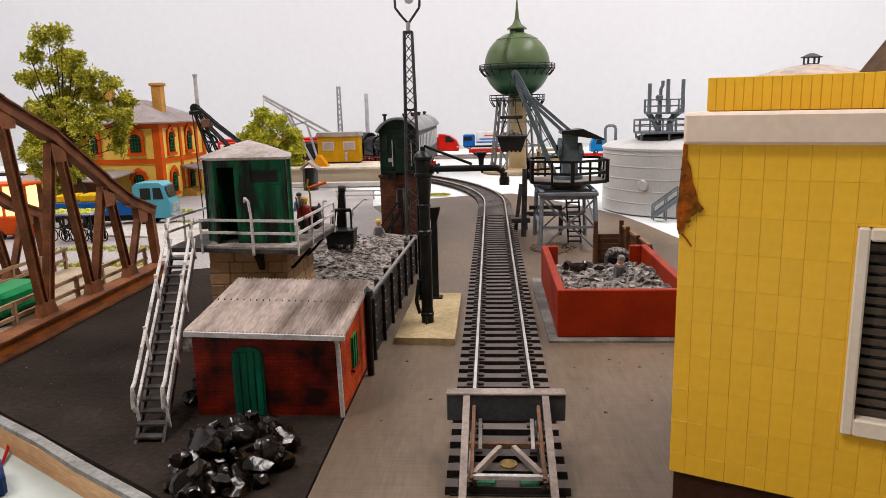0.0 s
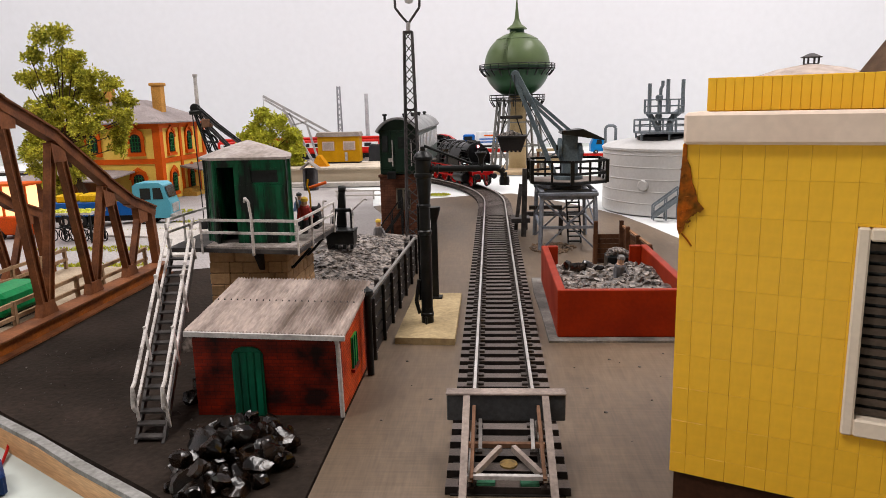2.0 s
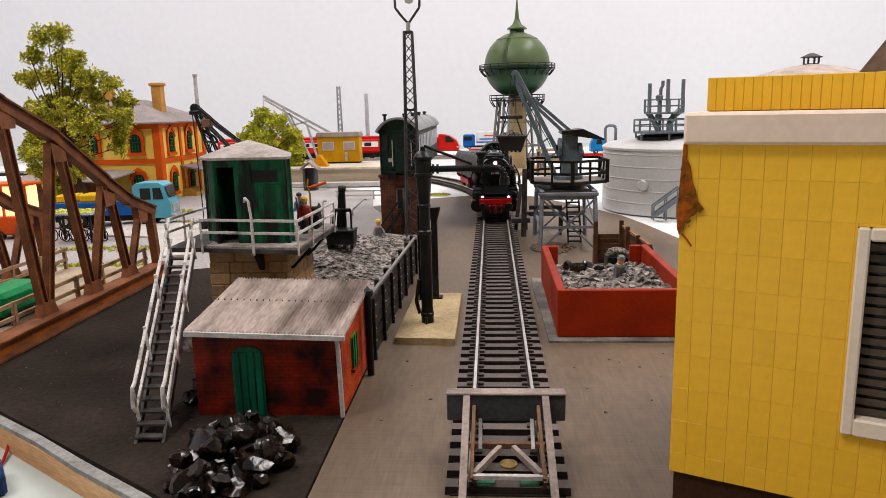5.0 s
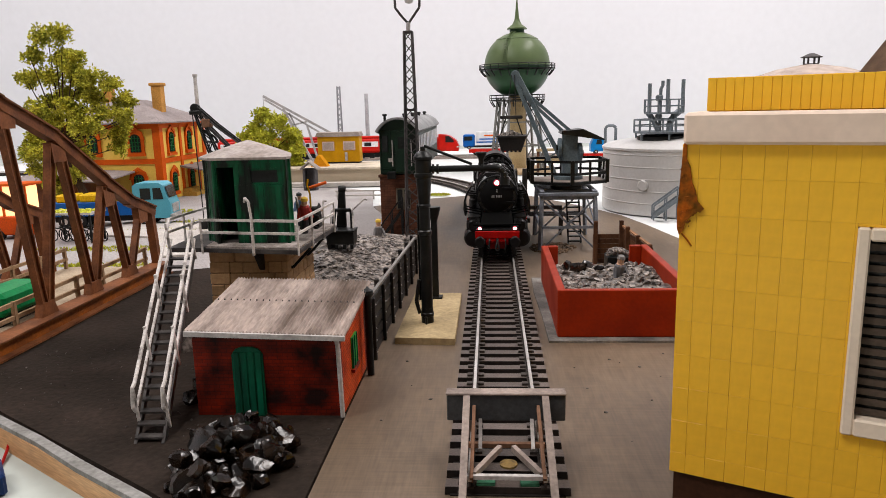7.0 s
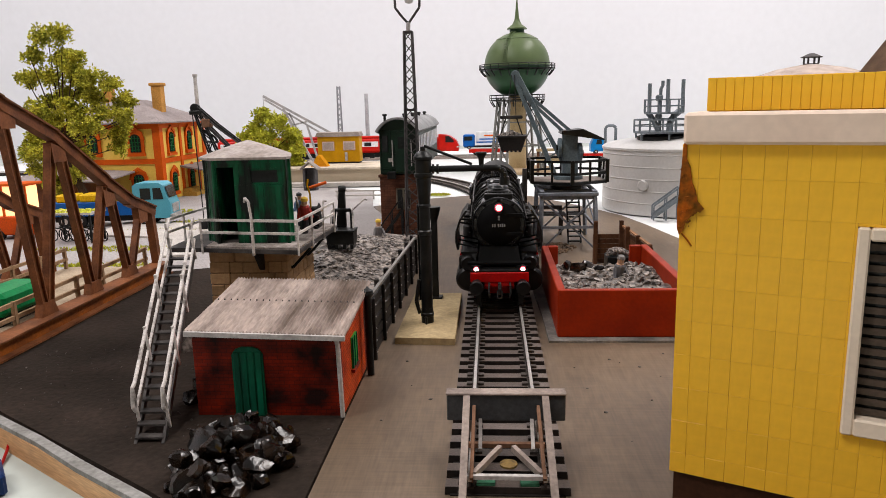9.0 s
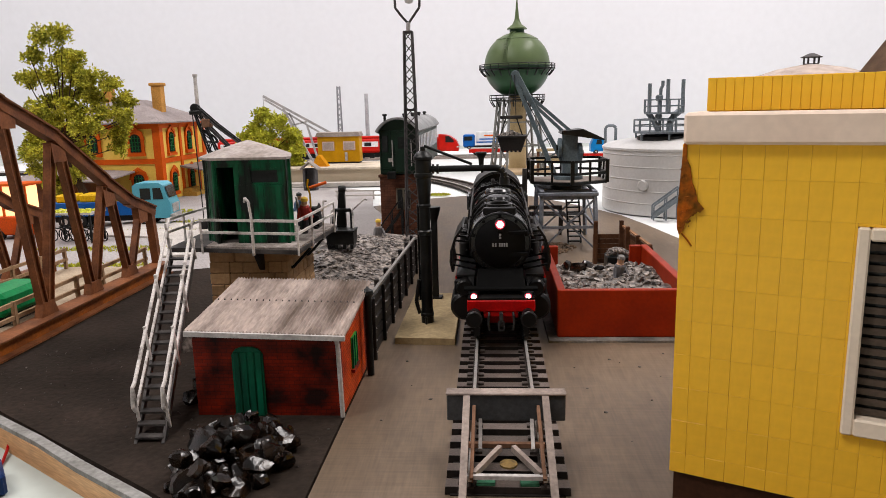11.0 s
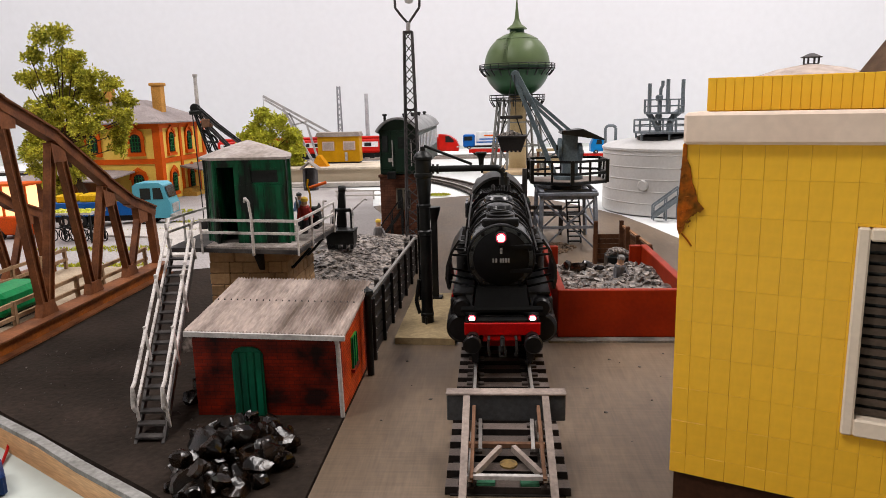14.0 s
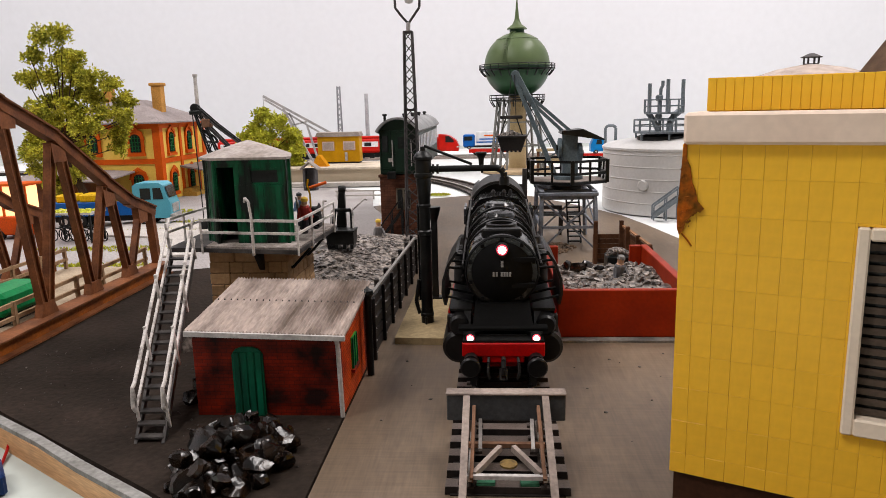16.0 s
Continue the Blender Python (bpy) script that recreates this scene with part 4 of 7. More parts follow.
def tipping_skip():
    sk = thing("coal_loader", "small black coal loader with raised arm on the heap", "loader", -71.6, 320, 26.1)
    bk = B()
    hull6(bk, [(-6.2, -5, 1.4), (6.2, -5, 1.4), (6.2, 3, 1.4), (-6.2, 3, 1.4), (-6.4, -5.6, 7.8), (6.4, -5.6, 7.8), (6.4, 3.6, 7.8), (-6.4, 3.6, 7.8)])
    part("bucket", bk, CRANEBLACK, sk)
    part("bucket_lip", box(B(), -6.7, 6.7, -6, 4, 7.2, 8.2, 0.3), CRANEBLACK, sk)
    for k in (-5.2, -1.8, 1.8, 5.2):
        part("tooth", box(B(), k - 0.7, k + 0.7, -5.2, 2.4, -0.6, 1.6, 0.15), CRANEBLACK, sk)
    for k in (-1, 1):
        part("side_arm", beam(B(), (k * 4.4, 1, 8), (k * 3.6, 4, 16.4), 1.0, 1.6), CRANEBLACK, sk)
        part("lever", tube(B(), [(k * 5.4, 0, 8.2), (k * 4.9, 2, 16), (k * 4.1, 3, 17.2)], 0.42, 6), RAILPAINT, sk)
    part("cross_head", box(B(), -4.6, 4.6, 2.6, 5, 15.4, 17.0, 0.3), CRANEBLACK, sk)
    mast = B()
    hull6(mast, [(-3.2, 3, 8), (1.4, 3, 8), (1.4, 5, 8), (-3.2, 5, 8), (-1.2, 3, 26), (1.4, 3, 26), (1.4, 5, 26), (-1.2, 5, 26)])
    part("mast", mast, CRANEBLACK, sk)
    part("mast_head", lathe(B(), [(1.3, -1.6), (1.6, -1.2), (1.6, 1.2), (1.3, 1.6)], (0.1, 4, 26), 14, ALONG_X), CRANEBLACK, sk)
    part("stay", tube(B(), [(4.6, 4, 16), (10, 5, 21), (11.5, 5, 20.6)], 0.4, 6), RAILPAINT, sk)


tipping_skip()


def deck_winch():
    wn = thing("deck_winch", "small black hand winch standing on the hut deck", "winch", -77, 286, 40.7)
    part("winch_frame", box(B(), -4, 4, -3, 3, 0, 5.5, 0.4), CRANEBLACK, wn)
    part("drum", lathe(B(), [(2.6, -4), (3.2, -3.6), (1.8, -3.2), (1.8, 3.2), (3.2, 3.6), (2.6, 4)], (0, 0, 7), 16, ALONG_X), GREYBLK, wn)
    part("crank", tube(B(), [(4.2, 0, 7), (5.2, 0, 7), (5.2, 2, 10.5), (6.6, 2, 10.5)], 0.4, 6), RAILPAINT, wn)
    part("brake_lever", beam(B(), (-4.4, 0, 4), (-5.0, -2, 13), 0.7, 0.7), RAILPAINT, wn)
    for k in (-1, 1):
        part("skid", box(B(), k * 3 - 0.7, k * 3 + 0.7, -4.5, 4.5, 0, 0.8), CRANEBLACK, wn)


deck_winch()


# ---- water crane on its pad ----
def water_crane():
    single("crane_pad", prism(B(), [(-39.8, 257), (-16.9, 255.5), (-17, 322), (-38.8, 322)], 0, 2.6, "z"), PAD, "flat tan wooden pad beside the track", "pad")
    wc = thing("water_crane", "tall black cast-iron water crane with swung-out spout", "water crane", -29, 277, 2.6)
    part("base", lathe(B(), [(2.5, 0), (2.5, 2.6), (2.75, 2.8), (2.75, 4), (2.5, 4.2), (2.4, 6)], (0, 0, 0), 20), CRANEBLACK, wc)
    part("column", lathe(B(), [(2.3, 5), (2.3, 36), (2.7, 36.2), (2.7, 37.6), (2.2, 38), (2.2, 47), (2.6, 47.2), (2.6, 48), (2.3, 48.5), (3.0, 57), (3.0, 66)], (0, 0, 0), 20), CRANEBLACK, wc)
    part("cap", lathe(B(), [(3.1, 58.6), (3.6, 59), (3.6, 60.4), (3.2, 60.6), (3.2, 65.4), (3.8, 65.8), (3.8, 66.8), (3.2, 67.6), (2.4, 68.6), (1.1, 69.2), (1.0, 70.6), (0, 71)], (0, 0, 0), 20), CRANEBLACK, wc)
    z = 62.0
    arm = rod(B(), (2.4, 0, z), (24, 0, z), 1.25, 14)
    part("arm", rod(arm, (24, 0, z), (29, 0, z), 1.25, 14), CRANEBLACK, wc)
    for x in (3.5, 5.2, 22.5):
        part("flange", rod(B(), (x, 0, z), (x + 0.8, 0, z), 1.9, 14), CRANEBLACK, wc)
    part("spout", tube(B(), [(28.5, 0, z), (30, 0, z - 0.5), (31.2, 0, z - 1.8), (31.5, 0, z - 5)], 1.35, 12), CRANEBLACK, wc)
    part("nozzle", lathe(B(), [(1.9, z - 6.6), (2.0, z - 5), (1.8, z - 3.4)], (31.5, 0, 0), 14), CRANEBLACK, wc)
    part("funnel", lathe(B(), [(0.9, z + 0.8), (1.1, z + 3.6), (2.2, z + 5.6), (2.2, z + 6.2)], (22.6, 0, 0), 14), CRANEBLACK, wc)
    part("tie_rod", rod(B(), (0.5, 0, 71), (19, 0, z + 1.6), 0.55), CRANEBLACK, wc)
    part("lever", tube(B(), [(-3.0, -1, 4), (-4.2, -1, 9), (-2.8, -1, 18)], 0.8), CRANEBLACK, wc)
    part("side_pipe", rod(B(), (-2.7, 1, 9), (-2.7, 1, 48), 0.5), CRANEBLACK, wc)
    part("foot_pin", rod(B(), (-0.2, -3.2, 0), (-0.2, -3.2, 3), 0.5), CRANEBLACK, wc)
    dr = thing("drain_post", "black drain post with open hopper beside water crane", "post", -28.4, 314, 2.6)
    part("post", box(B(), -1.4, 1.4, -1.2, 1.2, 0, 38, 0.3), CRANEBLACK, dr)
    part("hopper", lathe(B(), [(1.6, 36), (3.0, 41), (3.0, 42)], (0, 0, 0), 18), CRANEBLACK, dr)
    part("foot", box(B(), -3, 3, -2.5, 2.5, 0, 0.8), CRANEBLACK, dr)


water_crane()


# ---- lattice lamp mast ----
def lattice(parent, x, y, z0, z1, w0, w1, steps, material, leg=0.8, brace=0.5, legname="corner_leg"):
    def c(z, i):
        w = (w0 + (w1 - w0) * (z - z0) / (z1 - z0)) / 2
        return Vector((x + w * (1, -1, -1, 1)[i], y + w * (1, 1, -1, -1)[i], z))
    for i in range(4):
        part(legname, beam(B(), c(z0, i), c(z1, i), leg, leg), material, parent)
    for s in range(steps):
        za, zb = z0 + (z1 - z0) * s / steps, z0 + (z1 - z0) * (s + 1) / steps
        for i in range(4):
            j = (i + 1) % 4
            p, q = (c(za, i), c(zb, j)) if s % 2 else (c(za, j), c(zb, i))
            part("brace", beam(B(), p, q, brace, brace), material, parent)


def lamp_mast():
    m = thing("lattice_mast", "slender dark grey lattice lamp mast with forked top", "mast", -48.6, 416)
    lattice(m, 0, 0, 1, 130, 9, 4.4, 22, MASTGREY, 0.9, 0.55)
    part("foot", box(B(), -6, 6, -6, 6, 0, 1.2, 0.2), MASTGREY, m)
    part("collar", box(B(), -3.4, 3.4, -3.4, 3.4, 86, 87.4), MASTGREY, m)
    part("collar", box(B(), -2.6, 2.6, -2.6, 2.6, 129, 130.4), MASTGREY, m)
    part("stem", rod(B(), (0, 0, 130), (0.4, 0, 135), 1.2), ZINC, m)
    for k in (-1, 1):
        part("fork", tube(B(), [(0.4, 0, 134.5), (k * 3, 0, 138), (k * 6.8, 0, 143), (k * 7, 0, 150), (k * 5, 0, 155)], 0.7), MASTGREY, m)
    part("lamp", lathe(B(), [(0, 145), (2.0, 145.5), (2.6, 147), (2.6, 149), (1, 151)], (1.0, 0, 0), 16), mat("frosted_lamp", (0.7, 0.7, 0.7), None, 0.3), m)


lamp_mast()


# ---- buffer stop ----
def buffer_stop():
    bs = thing("buffer_stop", "weathered grey steel buffer stop with dark beam", "buffer stop")
    be = part("beam", box(B(), -14.6, 15.6, 170.5, 173.5, 9.2, 16.2, 0.25), STOPDARK, bs, "dark slate buffer beam")
    part("beam_cap", box(B(), -14.8, 15.8, 170, 173.8, 16.2, 16.8, 0.2), STOPGREY, be, "pale worn top edge")
    for k in (-1, 1):
        x = 0.5 + k * 10.1
        part("front_leg", beam(B(), (x - 0.2 * k, 169.6, 16), (x + 0.2 * k, 138, 0.5), 1.7, 1.4), STOPGREY, bs)
        part("leg_web", beam(B(), (x - 0.2 * k - k * 1.9, 168, 14), (x + 0.2 * k - k * 1.9, 150, 4), 0.8, 1.8), STOPRUST, bs)
        part("upright", beam(B(), (x - k * 1.2, 175, 2), (x - k * 1.2, 174.6, 15), 1.8, 1.8), STOPGREY, bs)
        part("back_leg", beam(B(), (x - k * 3.6, 169.5, 10), (x - k * 3.6, 163, 5), 0.9, 1.2), ZINC, bs)
        part("brace", beam(B(), (0.5 + k * 1.6, 162.5, 5.8), (0.5 + k * 7.9, 151.6, 4.6), 1.2, 1.5), STOPGREY, bs)
    part("cross_bar", beam(B(), (-9, 164.5, 5.6), (10, 164.5, 5.6), 1.2, 1.2), STOPRUST, bs)
    part("cross_bar", beam(B(), (-9, 151, 4.4), (10, 151, 4.4), 1.2, 1.0), ZINC, bs)
    part("lamp_disc", lathe(B(), [(0, 0), (2.1, 0.1), (2.1, 0.6), (0, 0.8)], (0.8, 156, 4.6), 18), mat("brass_disc", (0.20, 0.14, 0.07), (0.06, 0.045, 0.025), 0.5, scale=420), bs, "dull brass disc")
    for x in (-4.6, 5.6):
        part("base_plate", box(B(), x - 2.2, x + 2.2, 150.8, 155.4, 2.0, 2.8, 0.2), mat("dull_green_plate", (0.06, 0.16, 0.10), None, 0.6) if x < 0 else bpy.data.materials["dull_green_plate"], bs, "dull green base plate")


buffer_stop()


# ---- red coal box ----
def coal_box():
    single("putty_pad", prism(B(), [(18.5, 258), (76, 258), (76, 358), (17.5, 358), (17.0, 330), (18.2, 290)], 0, 0.9, "z"), mat("dark_grey_putty", (0.10, 0.095, 0.09), (0.22, 0.205, 0.19), 0.85, scale=80, bump=0.5), "dark putty base under the red coal box", "base")
    cb = thing("coal_box", "open brick-red coal box filled with grey coal", "coal box", 22, 262, 0.9)
    part("front_panel", box(B(), 0, 52, 0, 2.4, 0, 18.6, 0.35), BOXRED, cb)
    part("left_panel", box(B(), 0, 3.2, 2.4, 89, 0, 18.2, 0.35), BOXRED, cb)
    part("right_panel", box(B(), 48.6, 52, 2.4, 89, 0, 18.2, 0.35), BOXRED, cb)
    part("back_panel", box(B(), 3.2, 8, 86, 89, 0, 18.2, 0.35), BOXRED, cb)
    part("back_panel", box(B(), 43, 48.6, 86, 89, 0, 18.2, 0.35), BOXRED, cb)
    co = B()
    g = [[None] * 41 for _ in range(25)]
    def hz(x, y):
        return 12.5 + 2.2 * noise.noise(Vector((x, y, 5)) * 0.12) + 1.4 * noise.noise(Vector((x, y, 9)) * 0.45) - 5 * max(0, (y - 60) / 26)
    for i in range(25):
        for j in range(41):
            x, y = 3.3 + 45.2 * i / 24, 2.5 + 84 * j / 40
            g[i][j] = co.verts.new(Vector((x, y, hz(x, y))) * MM)
    for i in range(24):
        for j in range(40):
            co.faces.new((g[i][j], g[i + 1][j], g[i + 1][j + 1], g[i][j + 1]))
    rn = random.Random(5)
    for i in range(480):
        x, y = rn.uniform(4.5, 47), rn.uniform(4, 84)
        blob(co, (x, y, hz(x, y) + 0.3), rn.uniform(0.7, 2.0), i, (1, 1, 0.7), 0.4)
    tagged(part("coal_load", co, COALGREY, cb, "grey broken coal"), kind="stuff")
    for i, (x, y, r) in enumerate([(15, 58, 3.6), (19.5, 61, 2.8), (10, 62, 2.6), (24, 54, 2.2)]):
        bm = B()
        blob(bm, (0, 0, 0), r, i + 300, (1.2, 1, 0.8), 0.4)
        single("coal_lump", bm, COALM, "large black lump on the coal in the box", "coal lump", 22 + x, 262 + y, 15.2, i * 50, group="large lumps in the coal box")
    tub = thing("coal_tub", "black tub heaped with coal behind the box", "tub", 61.5, 361)
    part("tub_body", box(B(), -6, 6, -6, 6, 0, 12, 0.6), CRANEBLACK, tub)
    hp = B()
    for i in range(70):
        x, y = rn.uniform(-6, 6), rn.uniform(-5, 5)
        blob(hp, (x * 0.9, y, 12.0 + 2.2 * (1 - (x / 7) ** 2)), rn.uniform(0.7, 1.4), i)
    tagged(part("coal_load", hp, COALGREY, tub), kind="stuff")
    # brown plank bay behind
    bay = thing("plank_bay", "dark brown wooden plank bay with pointed posts", "plank bay")
    for x, y, h in ((54.8, 393, 24.2), (68.8, 393, 24.4), (70.4, 383, 22.6), (73.2, 370, 20.2), (76.5, 356.5, 18)):
        part("bay_post", box(B(), x - 1.1, x + 1.1, y - 1.0, y + 1.0, 0, h, 0.2), WOODBR, bay)
    for r in range(6):
        z = 1.5 + r * 2.75
        part("plank", beam(B(), (53.6, 394.5, z), (70, 394.5, z), 0.9, 2.55), WOODBR, bay)
        for p, q, dz in (((70.2, 393), (71.8, 383), 3.2), ((71.8, 383), (74.6, 370), 2.0), ((74.6, 370), (77.8, 356.5), 0.6)):
            part("plank", beam(B(), (p[0], p[1], z + dz), (q[0], q[1], z + dz - 1.0), 0.9, 2.55), WOODBR, bay)
    for p, q in (((69.6, 393, 21.5), (76.8, 356.5, 17.3)),):
        part("top_rail", beam(B(), p, q, 1.6, 0.8), TANWOOD, bay, "pale worn top rail")
    du = B()
    for i in range(320):
        a, d = rn.uniform(0, 6.28), rn.uniform(0, 1) ** 0.7
        blob(du, (35 + 14 * d * math.cos(a), 438 + 16 * d * math.sin(a), 0.4), rn.uniform(0.4, 1.5), i, (1, 1, 0.6))
    single("rubble", du, mat("brown_rubble", (0.20, 0.14, 0.10), (0.10, 0.08, 0.065), 0.85, scale=150, bump=0.5), "brown rubble heap under the portal crane", "rubble", kind="stuff")


coal_box()


# ---- portal coal crane ----
def portal_crane():
    pc = thing("portal_crane", "blue-grey lattice portal crane with black slewing deck", "crane", 43.8, 457)
    hw, hd, H = 16.8, 27, 33.5
    cs = [(-hw, -hd), (hw, -hd), (hw, hd), (-hw, hd)]
    for x, y in cs:
        part("leg", beam(B(), (x * 1.02, y * 1.02, 0), (x * 0.94, y * 0.94, H), 2.0, 2.0), PORTGREY, pc)
    for i in range(4):
        p, q = cs[i], cs[(i + 1) % 4]
        for z in (14.4, H - 1.2):
            f = 1.02 - 0.08 * z / H
            part("girt", beam(B(), (p[0] * f, p[1] * f, z), (q[0] * f, q[1] * f, z), 1.5, 2.2 if z > 20 else 1.6), PORTGREY, pc)
        if i % 2 == 0:
            part("brace", beam(B(), (p[0] * 0.99, p[1] * 0.99, 0.6), (q[0] * 0.95, q[1] * 0.95, H - 2), 0.9, 1.1), PORTGREY, pc)
            part("brace", beam(B(), (q[0] * 0.99, q[1] * 0.97, 0.6), (p[0] * 0.95, p[1] * 0.93, H - 2), 0.9, 1.1), PORTGREY, pc)
        else:
            part("brace", beam(B(), (p[0] * 1.0, p[1] * 0.98, 14.4), (q[0] * 0.95, q[1] * 0.95, H - 2), 0.8, 0.8), PORTGREY, pc)
    for yy in (-hd + 1, -8, hd - 1):
        part("top_beam", box(B(), -hw - 1, hw + 1, yy - 1.6, yy + 1.6, H, H + 2, 0.2), PORTGREY, pc)
    for xx in (-hw + 1, hw - 1):
        part("top_beam", box(B(), xx - 1.4, xx + 1.4, -hd, hd, H + 2, H + 3.2, 0.2), PORTGREY, pc)
    # inner stairs
    for i in range(11):
        part("step", box(B(), 2.5, 10.5, -4 + i * 1.6, -1.6 + i * 1.6, 1 + i * 2.9, 1.9 + i * 2.9), CRANEBLACK, pc)
    for x in (2.5, 10.5):
        part("stringer", beam(B(), (x, -4, 0.4), (x, 14, 32), 0.9, 2.4), CRANEBLACK, pc)
    part("turntable", lathe(B(), [(10, H + 2), (10, H + 4), (15, H + 5.6), (15, H + 6.6)], (1, -3, 0), 28), CRANEBLACK, pc)
    oc = [(1.2 + 26.5 * math.cos(radians(-88 + 60 * i)), -3 + 24 * math.sin(radians(-88 + 60 * i))) for i in range(6)]
    part("deck", prism(B(), oc, H + 6.2, H + 7.8, "z"), CRANEBLACK, pc)
    part("deck_plate", prism(B(), [(1.2 + (x - 1.2) * 0.93, -3 + (y + 3) * 0.93) for x, y in oc], H + 7.7, H + 8.1, "z"), STOPGREY, pc, "dusty grey floor plate")
    z = H + 7.8
    for i in range(6):
        p, q = Vector(oc[i]), Vector(oc[(i + 1) % 6])
        part("rail_post", beam(B(), (*p, z - 1), (*p, z + 13), 2.2, 2.2), CRANEBLACK, pc)
        mid = (p + q) / 2
        part("rail_post", beam(B(), (*mid, z), (*mid, z + 12.6), 1.3, 1.3), CRANEBLACK, pc)
        for h in (5.0, 12.4):
            part("rail_bar", beam(B(), (*p, z + h), (*q, z + h), 0.9, 1.5), CRANEBLACK, pc)
    mh = B()
    lathe(mh, [(9, z + 0.3), (9, z + 2.2), (6, z + 3.4)], (2, -4, 0), 24)
    prism(mh, [(-9, z + 3), (1, z + 3), (0.4, z + 20), (-1.5, z + 28), (-7, z + 29), (-8.4, z + 20)], -2, 7.4, "x")
    part("machine_house", mh, JIBGREY, pc, "slate blue winch house")
    for x, zz, r in ((-3.6, z + 20, 5.2), (8.8, z + 16.5, 5.6)):
        dm = part("winch_drum", lathe(B(), [(r, -1.2), (r + 0.7, -0.9), (r + 0.7, 0.9), (r, 1.2)], (x, -6, zz), 22, ALONG_X), JIBGREY, pc)
        part("hub", lathe(B(), [(1.8, -2.2), (1.8, 2.2)], (x, -6, zz), 12, ALONG_X), CRANEBLACK, dm)
        part("axle", rod(B(), (x, -6, zz), (2, -6, zz), 1.4, 10), CRANEBLACK, pc)
    rf = prism(B(), [(-3.5, z + 28.6), (22.5, z + 24.4), (23, z + 25.2), (10, z + 31.4), (-3, z + 30.4)], -14, 6)
    part("canopy", rf, CRANEBLACK, pc, "dark folded canopy")
    # jib
    foot, tip = Vector((-2, -6, z + 3)), Vector((-30.7, 3, 106.4))
    for k in (-1, 1):
        off = Vector((k * 2.0, 0, k * 1.4))
        part("jib_chord", beam(B(), foot + off * 1.7, tip + off * 0.5, 1.6, 2.6), JIBGREY, pc)
        part("backstay", beam(B(), (4 + k * 2.5, -4, z + 27), tip + off * 0.4 + Vector((4, 0, -10)), 1.4, 2.0), JIBGREY, pc)
    for f in (0.2, 0.35, 0.5, 0.65, 0.8):
        c = foot.lerp(tip, f)
        part("jib_tie", beam(B(), c - Vector((3.2, 0, 2)) * (1.3 - f), c + Vector((3.2, 0, 2)) * (1.3 - f), 0.9, 0.9), JIBGREY, pc)
    part("jib_sheave", lathe(B(), [(2.4, -1.2), (2.8, -0.8), (2.8, 0.8), (2.4, 1.2)], tip, 18, ALONG_Y), JIBGREY, pc)
    bx = -33.5
    for k in (-3, 3):
        part("hoist_rope", rod(B(), (tip.x - 1.5 + k * 0.3, -2, tip.z), (bx + k, -2, 80), 0.3, 6), GREYBLK, pc)
    part("grab_head", box(B(), bx - 7, bx + 7, -4, 0, 79.5, 81.5, 0.3), GREYBLK, pc)
    for k in (-1, 1):
        part("grab_arm", beam(B(), (bx + k * 3, -2, 81), (bx + k * 8, -2, 66), 0.8, 0.8), GREYBLK, pc)
    bu = B()
    for y0, y1 in ((-9, 5),):
        hull6(bu, [(bx - 6.4, y0 + 2, 60), (bx + 6.4, y0 + 2, 60), (bx + 6.4, y1 - 2, 60), (bx - 6.4, y1 - 2, 60), (bx - 9, y0, 68.6), (bx + 9, y0, 68.6), (bx + 9, y1, 68.6), (bx - 9, y1, 68.6)])
    box(bu, bx - 9.6, bx + 9.6, -9.6, 5.6, 68, 69.4, 0.3)
    gb = part("bucket", bu, mat("black_bucket", (0.02, 0.02, 0.021), (0.035, 0.033, 0.033), 0.6), pc, "black toothed grab bucket")
    for k in range(5):
        part("tooth", box(B(), bx - 6 + k * 2.6, bx - 4.6 + k * 2.6, -6.5, 2.5, 59.0, 60.4), CRANEBLACK, gb)
    tp = B()
    for i in range(40):
        a, d = rnd.uniform(0, 6.28), rnd.uniform(0, 1)
        blob(tp, (bx + 7 * d * math.cos(a), -2 + 6 * d * math.sin(a), 69 + 2.5 * (1 - d)), 1.3, i)
    tagged(part("coal_load", tp, COALGREY, gb), kind="stuff")
    part("chain", rod(B(), (-26, -2, 94), (-9, -6, 62), 0.25, 6), GREYBLK, pc)


portal_crane()
# ---- yellow tiled building beside the viewer ----
YTILE = mat("glossy_yellow_tile", (0.88, 0.57, 0.19), (0.82, 0.525, 0.17), 0.32, scale=35, fine=600, bump=0.05, var=0.05, rand=0.035)
YJOINT = mat("dark_yellow_joint", (0.78, 0.49, 0.15), None, 0.6, var=0.1)
YWHITE = mat("cream_plastic_fascia", (0.82, 0.70, 0.60), (0.76, 0.63, 0.53), 0.55, scale=30, fine=500, bump=0.06, var=0.06)
PLINTH = mat("dark_brown_plinth", (0.045, 0.022, 0.014), None, 0.6)
RUST = mat("rust_and_moss_stain", (0.38, 0.095, 0.012), (0.11, 0.05, 0.012), 0.75, scale=260, fine=1300, bump=0.5, var=0.35)


